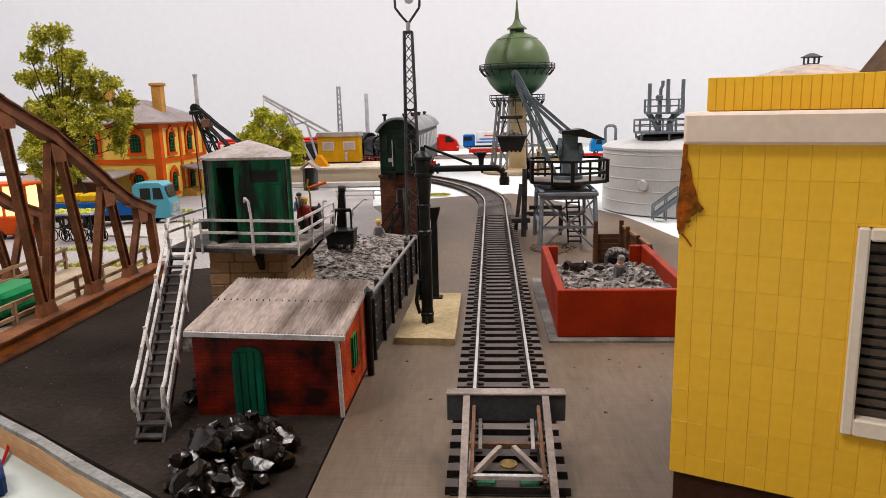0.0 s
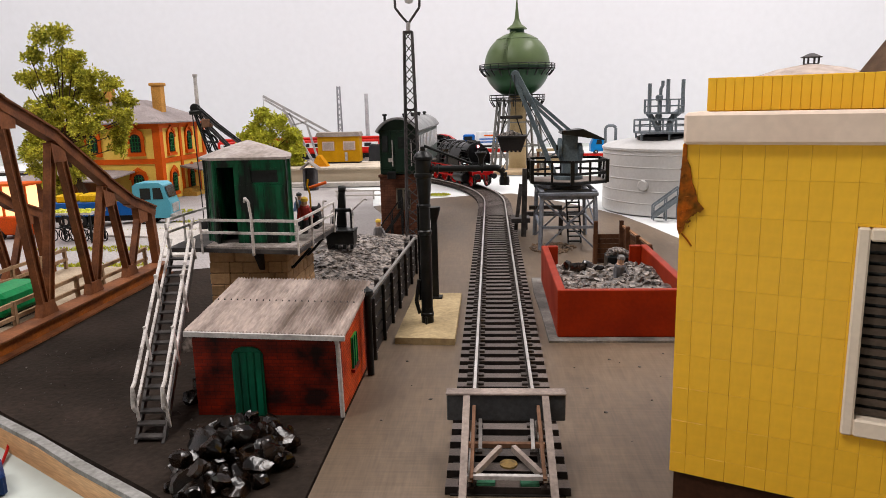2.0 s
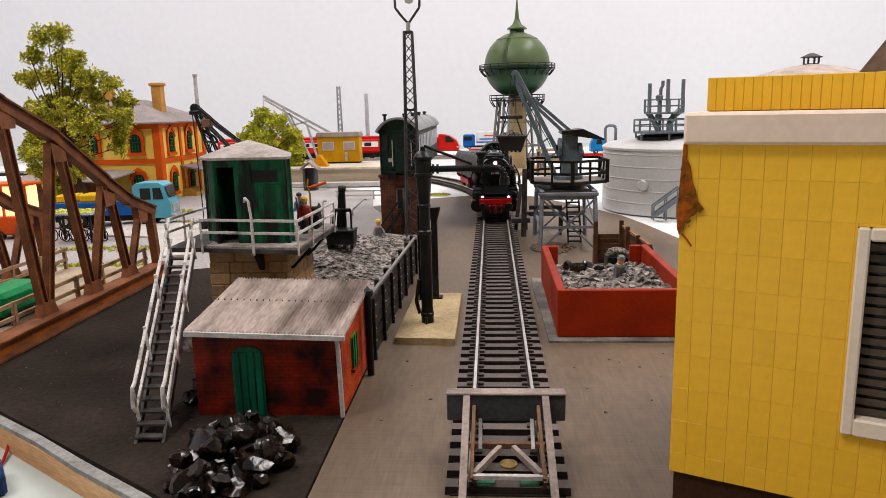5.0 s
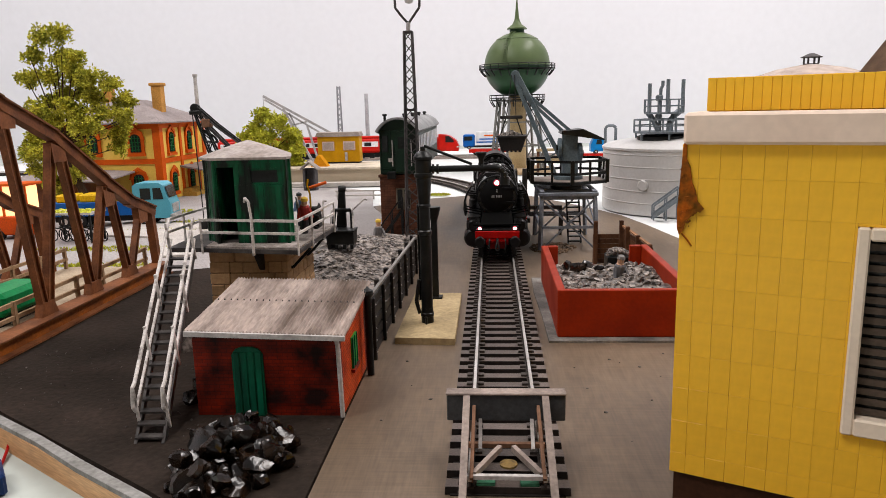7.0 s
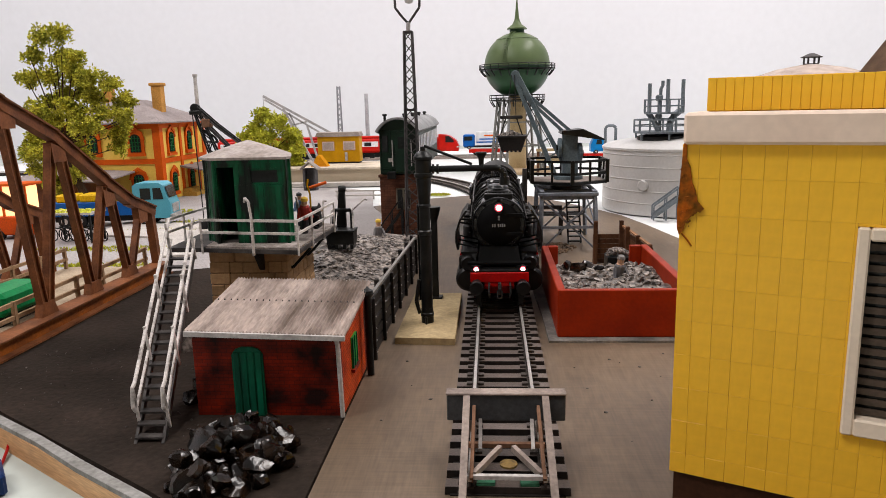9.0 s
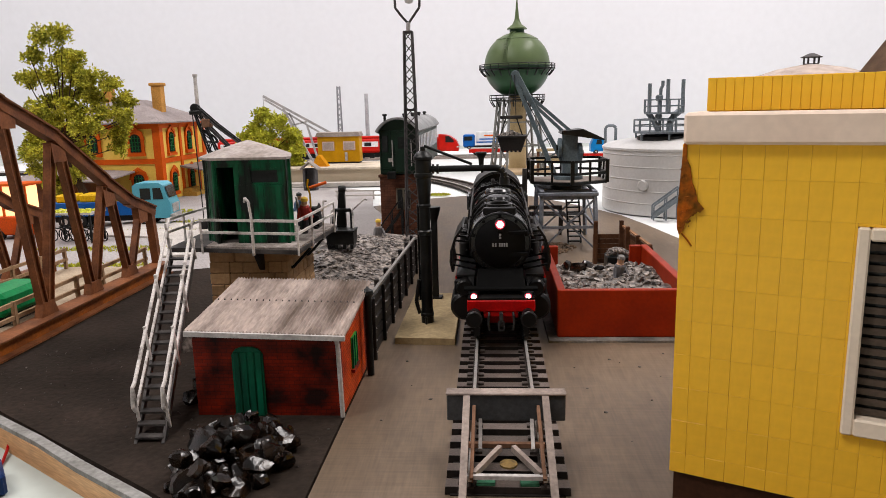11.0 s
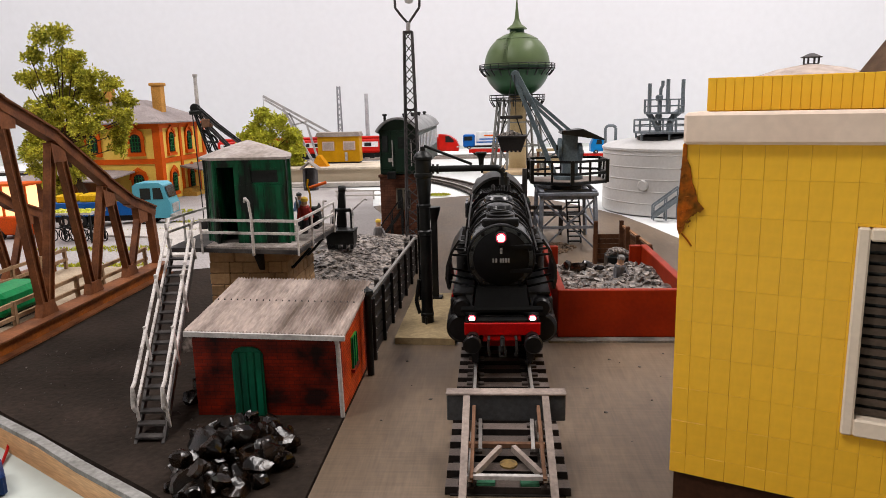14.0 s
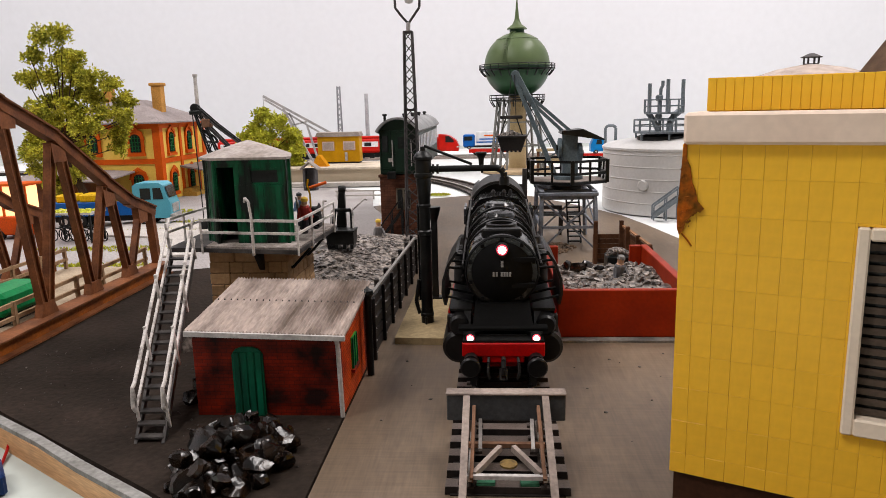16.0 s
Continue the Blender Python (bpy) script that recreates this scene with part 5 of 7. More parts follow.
def yellow_building():
    yb = thing("tiled_building", "yellow tiled model building with cream fascia and window", "building", 35.7, 146.5, 0, -25.5)
    L, D = 120, 70
    wx0, wx1, wz0, wz1 = 31.6, 63, 24.9, 65.2
    wall = B()
    for a0, a1, h0, h1 in ((0.3, wx0, 9, 80), (wx1, L, 9, 80), (wx0, wx1, 9, wz0), (wx0, wx1, wz1, 80)):
        box(wall, a0, a1, 0.5, 4, h0, h1)
    w = part("front_wall", wall, YJOINT, yb)
    part("side_wall", box(B(), 0.3, 4, 4, D, 9, 80), YTILE, yb)
    part("back_wall", box(B(), 4, L, D - 4, D, 9, 80), YTILE, yb)
    part("side_wall", box(B(), L - 4, L, 4, D - 4, 9, 80), YTILE, yb)
    part("plinth", box(B(), 0.8, L - 1, 0.9, D - 1, -0.5, 9), PLINTH, yb)
    # tiles
    tw, th = 3.98, 7.45
    cache = {}
    for i in range(22):
        for j in range(11):
            a0, a1, h0, h1 = max(0, i * tw - 0.7), (i + 1) * tw - 0.7, max(9, 6.2 + j * th), min(80, 13.65 + j * th)
            cells = [(a0, a1, h0, h1)]
            if a1 > wx0 and a0 < wx1 and h1 > wz0 and h0 < wz1:
                cells = [(a0, min(a1, wx0), h0, h1), (max(a0, wx1), a1, h0, h1)]
                b0, b1 = max(a0, wx0), min(a1, wx1)
                cells += [(b0, b1, h0, wz0), (b0, b1, wz1, h1)]
            for c0, c1, d0, d1 in cells:
                if c1 - c0 < 0.3 or d1 - d0 < 0.3:
                    continue
                key = (round(c1 - c0, 2), round(d1 - d0, 2))
                if key not in cache:
                    cache[key] = mesh_of("tile", box(B(), 0.015, key[0] - 0.015, 0.0, 0.6, 0.006, key[1] - 0.006, 0.045), YTILE)
                ob = new("tile", cache[key])
                ob.parent = w
                ob.matrix_local = pose(c0 * MM, rnd.uniform(-0.03, 0.03) * MM, d0 * MM)
    fa = box(B(), 0.3, L + 1, -1.6, D + 1, 80, 86.2, 0.6)
    part("fascia", fa, YWHITE, yb, "cream flat roof fascia")
    up = part("parapet", box(B(), 3.3, L, 6, D - 6, 86.2, 92.8, 0.3), YTILE, yb, "yellow upper parapet")
    me = mesh_of("tile", box(B(), 0.02, 1.68, -0.2, 0.4, 0.1, 6.6, 0.09), YTILE)
    for i in range(46):
        ob = new("tile", me)
        ob.parent = up
        ob.matrix_local = pose((3.3 + i * 1.7) * MM, 5.9 * MM, 86.25 * MM)
    # window
    wi = part("window", box(B(), wx0 + 2, wx1 - 2, 2.5, 3.4, wz0 + 3.6, wz1 - 2.4), DARKPANE, yb, "white framed window with blind")
    wm = mat("white_window_plastic", (0.78, 0.69, 0.58), (0.72, 0.63, 0.52), 0.5, var=0.05)
    for a0, a1, h0, h1 in ((wx0, wx0 + 2.1, wz0, wz1), (wx1 - 2.1, wx1, wz0, wz1), (wx0 + 2.1, wx1 - 2.1, wz1 - 2.4, wz1), (wx0 + 2.1, wx1 - 2.1, wz0, wz0 + 3.5)):
        part("window_frame", box(B(), a0, a1, -1.3, 3, h0, h1, 0.35), wm, wi, "cream white frame")
    part("pane", box(B(), wx0 + 4, wx1 - 4, 1.8, 2.4, wz0 + 4, wz1 - 4), DARKPANE, wi, "dark pane")
    gm = mat("brown_blind_slats", (0.09, 0.07, 0.055), (0.055, 0.043, 0.035), 0.6, scale=200)
    for k in range(17):
        h = wz0 + 3.8 + k * 2.0
        part("blind_slat", box(B(), wx0 + 2.1, wx1 - 2.1, 1.2, 1.75, h, h + 1.25), gm, wi)
    # stain
    st = B()
    out = [(0.3, 80), (0.9, 81.5), (1.0, 77), (1.7, 75.6), (2.2, 72.4), (2.9, 70.8), (3.4, 68.6), (4.7, 67.2), (4.0, 66.4), (2.9, 66.8), (2.2, 65.4), (1.3, 64.6), (0.9, 62.9), (0.1, 61.6), (-0.4, 63), (-0.5, 67), (-0.2, 72)]
    prism(st, out, -0.55, -0.1)
    for i in range(60):
        u, v = rnd.uniform(-0.3, 3.0), rnd.uniform(63, 75)
        if u < 3.3 - abs(v - 67) * 0.4:
            blob(st, (u, -0.5, v), rnd.uniform(0.15, 0.45), i, (1, 0.5, 1), 0.4)
    tube(st, [(0.6, -0.4, 62), (1.8, -0.5, 60.6), (2.6, -0.4, 59.5)], 0.18, 6)
    part("rust_stain", st, RUST, yb, "crusted rust-brown stain on the corner")


yellow_building()
# ---- truss bridge ----
RUSTBR = mat("rust_brown_girder", (0.20, 0.093, 0.056), (0.10, 0.046, 0.029), 0.55, scale=90, fine=900, bump=0.2)
RUSTOR = mat("bright_rust_chord", (0.26, 0.105, 0.052), (0.15, 0.062, 0.034), 0.6, scale=80, fine=900, bump=0.25)
TANRAIL = mat("tan_timber_rail", (0.30, 0.21, 0.14), (0.22, 0.15, 0.10), 0.7, scale=100)


def ibeam(bm, p, q, w, h):
    """Rolled section in the plane x = const: web in the plane, flanges across it."""
    p, q = Vector(p), Vector(q)
    d = (q - p).normalized()
    u = Vector((0, -d.z, d.y)) * (h / 2 - 0.3)
    beam(bm, p, q, h - 0.6, 0.7, (1, 0, 0))
    for k in (-1, 1):
        beam(bm, p + u * k, q + u * k, 0.6, w, (1, 0, 0))
    return bm


def bridge_girder(label):
    br = thing("bridge_girder", label, "bridge", group="girders of the truss bridge")
    x = 0
    top = [(170, 112), (200, 113), (230, 107), (262, 93), (294, 79), (330, 56), (350, 44.5), (374, 35.5)]
    bot = [(160, 6), (200, 6), (236, 6), (275, 6), (314, 6), (346, 6), (373, 6)]
    for p, q in zip(top, top[1:]):
        part("top_chord", beam(B(), (x, p[0] - 0.5, p[1]), (x, q[0] + 0.5, q[1]), 4.4, 4.6), RUSTBR, br)
        part("chord_flange", beam(B(), (x, p[0] - 0.5, p[1] + 2.6), (x, q[0] + 0.5, q[1] + 2.6), 6.4, 0.8), RUSTBR, br)
    part("bottom_chord", beam(B(), (x + 1.6, 150, 3.6), (x + 1.6, 377, 3.6), 4.4, 5.4), RUSTOR, br, "bright rusty bottom chord")
    part("chord_flange", beam(B(), (x + 1.4, 150, 6.6), (x + 1.4, 377, 6.6), 9.0, 0.7), RUSTBR, br)
    part("chord_flange", beam(B(), (x + 2.2, 150, 0.7), (x + 2.2, 377, 0.7), 10.6, 0.8), RUSTBR, br)
    web = [((262, 92), (273, 7)), ((291, 76), (275, 7)), ((297, 73), (309, 7)), ((327, 54), (311, 7)), ((333, 51), (343, 7)), ((360, 38), (345, 7)), ((254, 96), (236, 7)), ((214, 110), (235, 7))]
    for p, q in web:
        part("web_member", ibeam(B(), (x, *p), (x, *q), 3.0, 4.0 if p[0] < 350 else 2.9), RUSTBR, br)
    part("end_post", beam(B(), (x, 371, 38), (x, 374.5, 5), 4.2, 3.4), RUSTBR, br)
    for y, z in [(264, 88), (294, 73), (330, 49), (361, 36)]:
        part("gusset", prism(B(), [(y - 5, z + 4), (y + 5, z + 1), (y + 4.2, z - 4.4), (y - 4.2, z - 4.4)], x - 1.8, x + 1.8, "x"), RUSTBR, br)
    for y in (236, 274, 310, 344):
        part("gusset", prism(B(), [(y - 6, 6.6), (y + 6, 6.6), (y + 3.6, 12.4), (y - 3.6, 12.4)], x - 1.7, x + 1.7, "x"), RUSTBR, br)
    return br


G1 = bridge_girder("rust-brown arched truss girder beside the coal yard")
G1.matrix_world = pose(-0.188, 0, 0.0004)
copy_thing(G1, pose(-0.256, 0.006, -0.0014))


def bridge_deck():
    dk = thing("bridge_walkway", "pale timber walkway with tan rails inside the bridge", "walkway", -218, 265)
    part("deck", box(B(), -24, 26, -100, 112, 0.5, 4.4), mat("pale_deck_boards", (0.42, 0.35, 0.27), (0.32, 0.26, 0.20), 0.8, scale=60), dk)
    for sx in (24, -22):
        for y in range(-90, 112, 22):
            part("rail_post", beam(B(), (sx, y, 4), (sx, y, 16), 1.6, 1.6), TANRAIL, dk)
        for z in (9.5, 15):
            part("rail_bar", beam(B(), (sx, -95, z), (sx, 110, z), 1.2, 1.6), TANRAIL, dk)
    cr = thing("green_wagon", "small green tipper wagon on the bridge", "wagon", -207, 279, 4.4)
    gm = mat("bright_green_plastic", (0.02, 0.26, 0.09), None, 0.4)
    part("wagon_body", box(B(), -8, 8, -15, 15, 4, 14, 2), gm, cr)
    part("wagon_frame", box(B(), -5, 5, -14, 14, 0, 4), BLACK, cr)


bridge_deck()

# ---- trees ----
LEAF1 = mat("sunlit_foam_foliage", (0.64, 0.60, 0.17), (0.30, 0.31, 0.08), 0.9, scale=110, fine=700, bump=0.6, var=0.4)
LEAF2 = mat("yellow_green_foliage", (0.56, 0.55, 0.15), (0.36, 0.38, 0.09), 0.9, scale=110, fine=700, bump=0.6, var=0.35)
island(LEAF1, 0.55, 1.35)
island(LEAF2, 0.7, 1.3)
BARK = mat("brown_bark", (0.07, 0.045, 0.03), None, 0.9, bump=0.5)


def tree(label, x, y, clumps, trunk, leaf, dens, size, seed):
    """clumps: (x, z, radius) in the tree's own plane; each is a bunch of tufts, each tuft a burst of ragged flecks."""
    tr = thing("tree", label, "tree", x, y)
    rn = random.Random(seed)
    tk = B()
    base, top = trunk
    rod(tk, (base[0], 0, 0), (top[0], 0, top[1]), 4.2, 10, 2.2)
    for cx, cz, r in clumps:
        rod(tk, (top[0] * 0.9 + base[0] * 0.1, 0, min(top[1], cz * 0.8)), (cx, rn.uniform(-6, 6), cz), 0.8, 6, 0.3)
    part("trunk", tk, BARK, tr, "brown forked trunk")
    verts, faces = [], []
    for cx, cz, r in clumps:
        cy = rn.uniform(-r * 1.1, r * 1.1)
        for t in range(int(16 + r * 1.7)):
            d = Vector((rn.gauss(0, 1), rn.gauss(0, 1), rn.gauss(0.15, 0.9))).normalized()
            c = Vector((cx, cy, cz)) + Vector((d.x * 1.15, d.y, d.z * 0.95)) * r * rn.uniform(0.1, 0.9)
            tuft = r * rn.uniform(0.22, 0.4)
            for i in range(int(dens * 4.0)):
                e = Vector((rn.gauss(0, 1), rn.gauss(0, 1), rn.gauss(0.25, 0.9))).normalized()
                o = c + e * tuft * rn.uniform(0.5, 1.15)
                side = e.cross(Vector((rn.gauss(0, 1), rn.gauss(0, 1), rn.gauss(0, 1)))).normalized()
                nr = e.cross(side)
                L_, w_ = size * rn.uniform(0.7, 1.7), size * rn.uniform(0.35, 0.8)
                k = len(verts)
                for v in (o - e * L_ * 0.5, o + side * w_, o + e * L_ * 0.35 + nr * w_ * 0.5, o - side * w_ + e * L_ * 0.2, o + e * L_ + side * w_ * 0.3):
                    verts.append(v * MM)
                faces += [(k, k + 1, k + 2), (k, k + 2, k + 3), (k + 1, k + 4, k + 2), (k + 3, k + 2, k + 4)]
    me = bpy.data.meshes.new("crown")
    me.from_pydata(verts, [], faces)
    me.materials.append(leaf)
    ob = new("crown", me)
    ob.parent = tr
    tagged(ob, "ragged foam foliage crown")


PXT = 0.478
big = [(75, 68, 24), (102, 62, 20), (52, 98, 20), (110, 98, 24), (135, 100, 16), (28, 135, 22), (70, 135, 26), (118, 140, 24), (160, 140, 24), (188, 150, 20), (205, 180, 22), (150, 175, 26), (105, 185, 24), (64, 195, 26), (30, 205, 22),
       (60, 180, 22), (90, 168, 22), (126, 160, 22), (80, 212, 24), (130, 205, 26), (172, 200, 24), (180, 240, 22), (214, 205, 16), (96, 105, 22), (122, 120, 22), (30, 240, 22), (60, 265, 24), (95, 262, 22), (30, 300, 22), (60, 322, 20), (112, 300, 18), (70, 345, 14),
       (195, 218, 24), (150, 225, 26), (100, 235, 24), (52, 245, 24), (20, 270, 24), (70, 290, 26), (118, 278, 20), (180, 262, 20), (40, 320, 20), (92, 315, 16)]
tree("tall full green foam tree beside the yellow house", -380, 600, [((px - 70) * PXT, 160.6 - (py - 50) * PXT, r * PXT * 0.98) for px, py, r in big], ((28, 0), (6, 62)), LEAF1, 7.0, 1.5, 2)
PXB = 0.68
bush = [(478, 205, 16), (500, 215, 18), (455, 230, 18), (435, 245, 14), (480, 240, 22), (515, 240, 18), (500, 265, 20), (530, 265, 14), (460, 262, 18), (522, 285, 14), (490, 288, 16)]
tree("rounded yellow-green foam tree beside the far street", -268, 850, [((px - 480) * PXB, 91 - (py - 190) * PXB, r * PXB * 1.12) for px, py, r in bush], ((2, 0), (2, 40)), LEAF2, 8.0, 2.0, 5)

# ---- station house ----
HYEL = mat("pale_yellow_render", (0.84, 0.62, 0.25), (0.76, 0.55, 0.20), 0.7, scale=60, var=0.08)
HOR = mat("orange_trim", (0.64, 0.12, 0.03), (0.55, 0.10, 0.027), 0.6, var=0.1)
HROOF = mat("grey_slate_roof", (0.23, 0.20, 0.195), (0.29, 0.255, 0.25), 0.75, scale=90, bump=0.3)
HGREEN = mat("green_window_bars", (0.02, 0.10, 0.04), None, 0.4)


def arched(bm, u, z, w, h, grow, depth, axis, plane, out):
    """An arched slab on a wall: u along the wall, from z upwards."""
    hw = w / 2 + grow
    pts = [(u - hw, z - grow), (u + hw, z - grow)] + [(u + hw * math.cos(a), z + h - w / 2 + (w / 2 + grow) * math.sin(a)) for a in [math.pi * i / 8 for i in range(9)]]
    return prism(bm, pts, plane, plane + out * depth, axis)


def station_house():
    ho = thing("station_house", "two-storey yellow house with orange trim and slate roof", "house", -9)
    X0, X1, Y0, Y1, H = -432, -325, 700, 812, 77
    part("wall", box(B(), X0, X1, Y0, Y1, 0, H), HYEL, ho, "pale yellow rendered walls")
    for x, y in ((X1, Y0), (X0, Y0), (X1, Y1)):
        part("corner_pilaster", box(B(), x - 6, x + 1.6, y - 1.6 if y == Y0 else y - 6, y + 6 if y == Y0 else y + 1.6, 0.2, H + 0.5), HOR, ho)
    part("pilaster", box(B(), X1, X1 + 1.4, 745, 750, 0.2, H), HOR, ho)
    part("pilaster", box(B(), X1, X1 + 1.4, 788, 793, 0.2, H), HOR, ho)
    for z in (38, 73):
        part("belt_course", box(B(), X0 - 1.2, X1 + 1.2, Y0 - 1.2, Y1 + 1.2, z, z + 5), HOR, ho)
    for u in (-349, -394):
        for z in (50, 10):
            w = part("window", arched(B(), u, z, 11, 18, 3, 1.6, "y", Y0, -1), HOR, ho, "orange framed arched window")
            part("pane", arched(B(), u, z, 11, 18, 0, 0.8, "y", Y0 - 1.5, -1), DARKPANE, w)
            for k in (-3, 0, 3):
                part("glazing_bar", box(B(), u + k - 0.4, u + k + 0.4, Y0 - 2.8, Y0 - 2.3, z, z + 16), HGREEN, w)
            part("sill", box(B(), u - 9, u + 9, Y0 - 3, Y0, z - 4, z - 1), HOR, w)
            part("hood_mould", prism(B(), [(u - 10, z + 12.5), (u - 7, z + 12.5), (u - 6, z + 18), (u, z + 21.5), (u + 6, z + 18), (u + 7, z + 12.5), (u + 10, z + 12.5), (u + 8, z + 20), (u, z + 25), (u - 8, z + 20)], Y0 - 2.8, Y0 - 1.5), HOR, w)
            for k in range(4):
                part("glazing_bar", box(B(), u - 5, u + 5, Y0 - 2.7, Y0 - 2.3, z + 2 + 3.8 * k, z + 2.6 + 3.8 * k), HGREEN, w)
    for u, zs in ((724, (49, 8)), (768, (49, 8))):
        for z in zs:
            w = part("window", arched(B(), u, z, 11, 20, 3, 1.6, "x", X1, 1), HOR, ho, "orange framed arched window")
            part("pane", arched(B(), u, z, 11, 20, 0, 0.8, "x", X1 + 1.5, 1), DARKPANE, w)
            for k in (-3, 0, 3):
                part("glazing_bar", box(B(), X1 + 2.3, X1 + 2.9, u + k - 0.5, u + k + 0.5, z, z + 18), HGREEN, w)
            for k in range(5):
                part("glazing_bar", box(B(), X1 + 2.3, X1 + 2.8, u - 5, u + 5, z + 2 + 3.6 * k, z + 2.7 + 3.6 * k), HGREEN, w)
            part("sill", box(B(), X1, X1 + 3, u - 9, u + 9, z - 4, z - 1), HOR, w)
            part("hood_mould", prism(B(), [(u - 9.5, z + 14.5), (u - 7, z + 14.5), (u - 6, z + 20), (u, z + 23.5), (u + 6, z + 20), (u + 7, z + 14.5), (u + 9.5, z + 14.5), (u + 7.5, z + 22), (u, z + 27), (u - 7.5, z + 22)], X1 + 1.5, X1 + 2.8, "x"), HOR, w)
    rf = B()
    a, b, c, d = X0 - 8, X1 + 8, Y0 - 8, Y1 + 8
    v = [rf.verts.new(Vector(p) * MM) for p in ((a, c, H + 1), (b, c, H + 1), (b, d, H + 1), (a, d, H + 1), (a, c, H + 2.4), (b, c, H + 2.4), (b, d, H + 2.4), (a, d, H + 2.4), (-392, 745, 102), (-362, 745, 102), (-362, 762, 102), (-392, 762, 102))]
    for f in ((0, 3, 2, 1), (0, 1, 5, 4), (1, 2, 6, 5), (2, 3, 7, 6), (3, 0, 4, 7), (4, 5, 9, 8), (5, 6, 10, 9), (6, 7, 11, 10), (7, 4, 8, 11), (8, 9, 10, 11)):
        rf.faces.new([v[i] for i in f])
    r = part("roof", rf, HROOF, ho, "grey hipped slate roof")
    for cx, cy in ((-341, 742), (-400, 752)):
        part("chimney", box(box(B(), cx - 5, cx + 5, cy - 5, cy + 5, 84, 116, 0.4), cx - 6.4, cx + 6.4, cy - 6.4, cy + 6.4, 116, 119, 0.4), mat("ochre_chimney", (0.58, 0.34, 0.16), None, 0.8), r)
    part("skylight", box(B(), -372, -358, 712, 724, 89, 91), DARKPANE, r)
    pr = B()
    hull6(pr, [(X1, 742, 31), (X1 + 30, 742, 26), (X1 + 30, 800, 26), (X1, 800, 31), (X1, 742, 33), (X1 + 30, 742, 27.5), (X1 + 30, 800, 27.5), (X1, 800, 33)])
    part("porch_roof", pr, HROOF, ho)
    for y in (746, 796):
        part("porch_post", beam(B(), (X1 + 27, y, 0), (X1 + 27, y, 27), 2.4, 2.4), WOODBR, ho)
    part("steps", box(box(B(), X1 + 1, X1 + 16, 742, 768, 0, 4), X1 + 1, X1 + 10, 744, 766, 4, 8), mat("sandy_steps", (0.50, 0.33, 0.14), None, 0.8), ho)
    # lower wing to the rear left, seen below the tree
    part("wing", box(B(), -440, -380, 640, 699.5, 0, 26), mat("wing_brown", (0.13, 0.06, 0.04), (0.30, 0.15, 0.07), 0.8, scale=40), ho)
    w = B()
    hull6(w, [(-444, 634, 28), (-352, 634, 26), (-352, 699, 30), (-444, 699, 34), (-444, 634, 29.5), (-352, 634, 27.5), (-352, 699, 31.5), (-444, 699, 35.5)])
    part("wing_roof", w, HROOF, ho)
    part("wing_post", beam(B(), (-354, 637, 0), (-354, 637, 26), 3, 3), HOR, ho)


station_house()


# ---- vehicles in the street ----
def wheel_set(parent, xs, ys, r):
    for x in xs:
        for y in ys:
            w = part("wheel", lathe(B(), [(r * 0.6, -2), (r, -1.6), (r, 1.6), (r * 0.6, 2)], (x, y, r), 16, ALONG_Y), mat("black_tyre", (0.02, 0.02, 0.02), None, 0.8) if "black_tyre" not in bpy.data.materials else bpy.data.materials["black_tyre"], parent)
            part("hub", lathe(B(), [(r * 0.5, -2.3), (r * 0.5, 2.3)], (x, y, r), 10, ALONG_Y), ZINC, w)


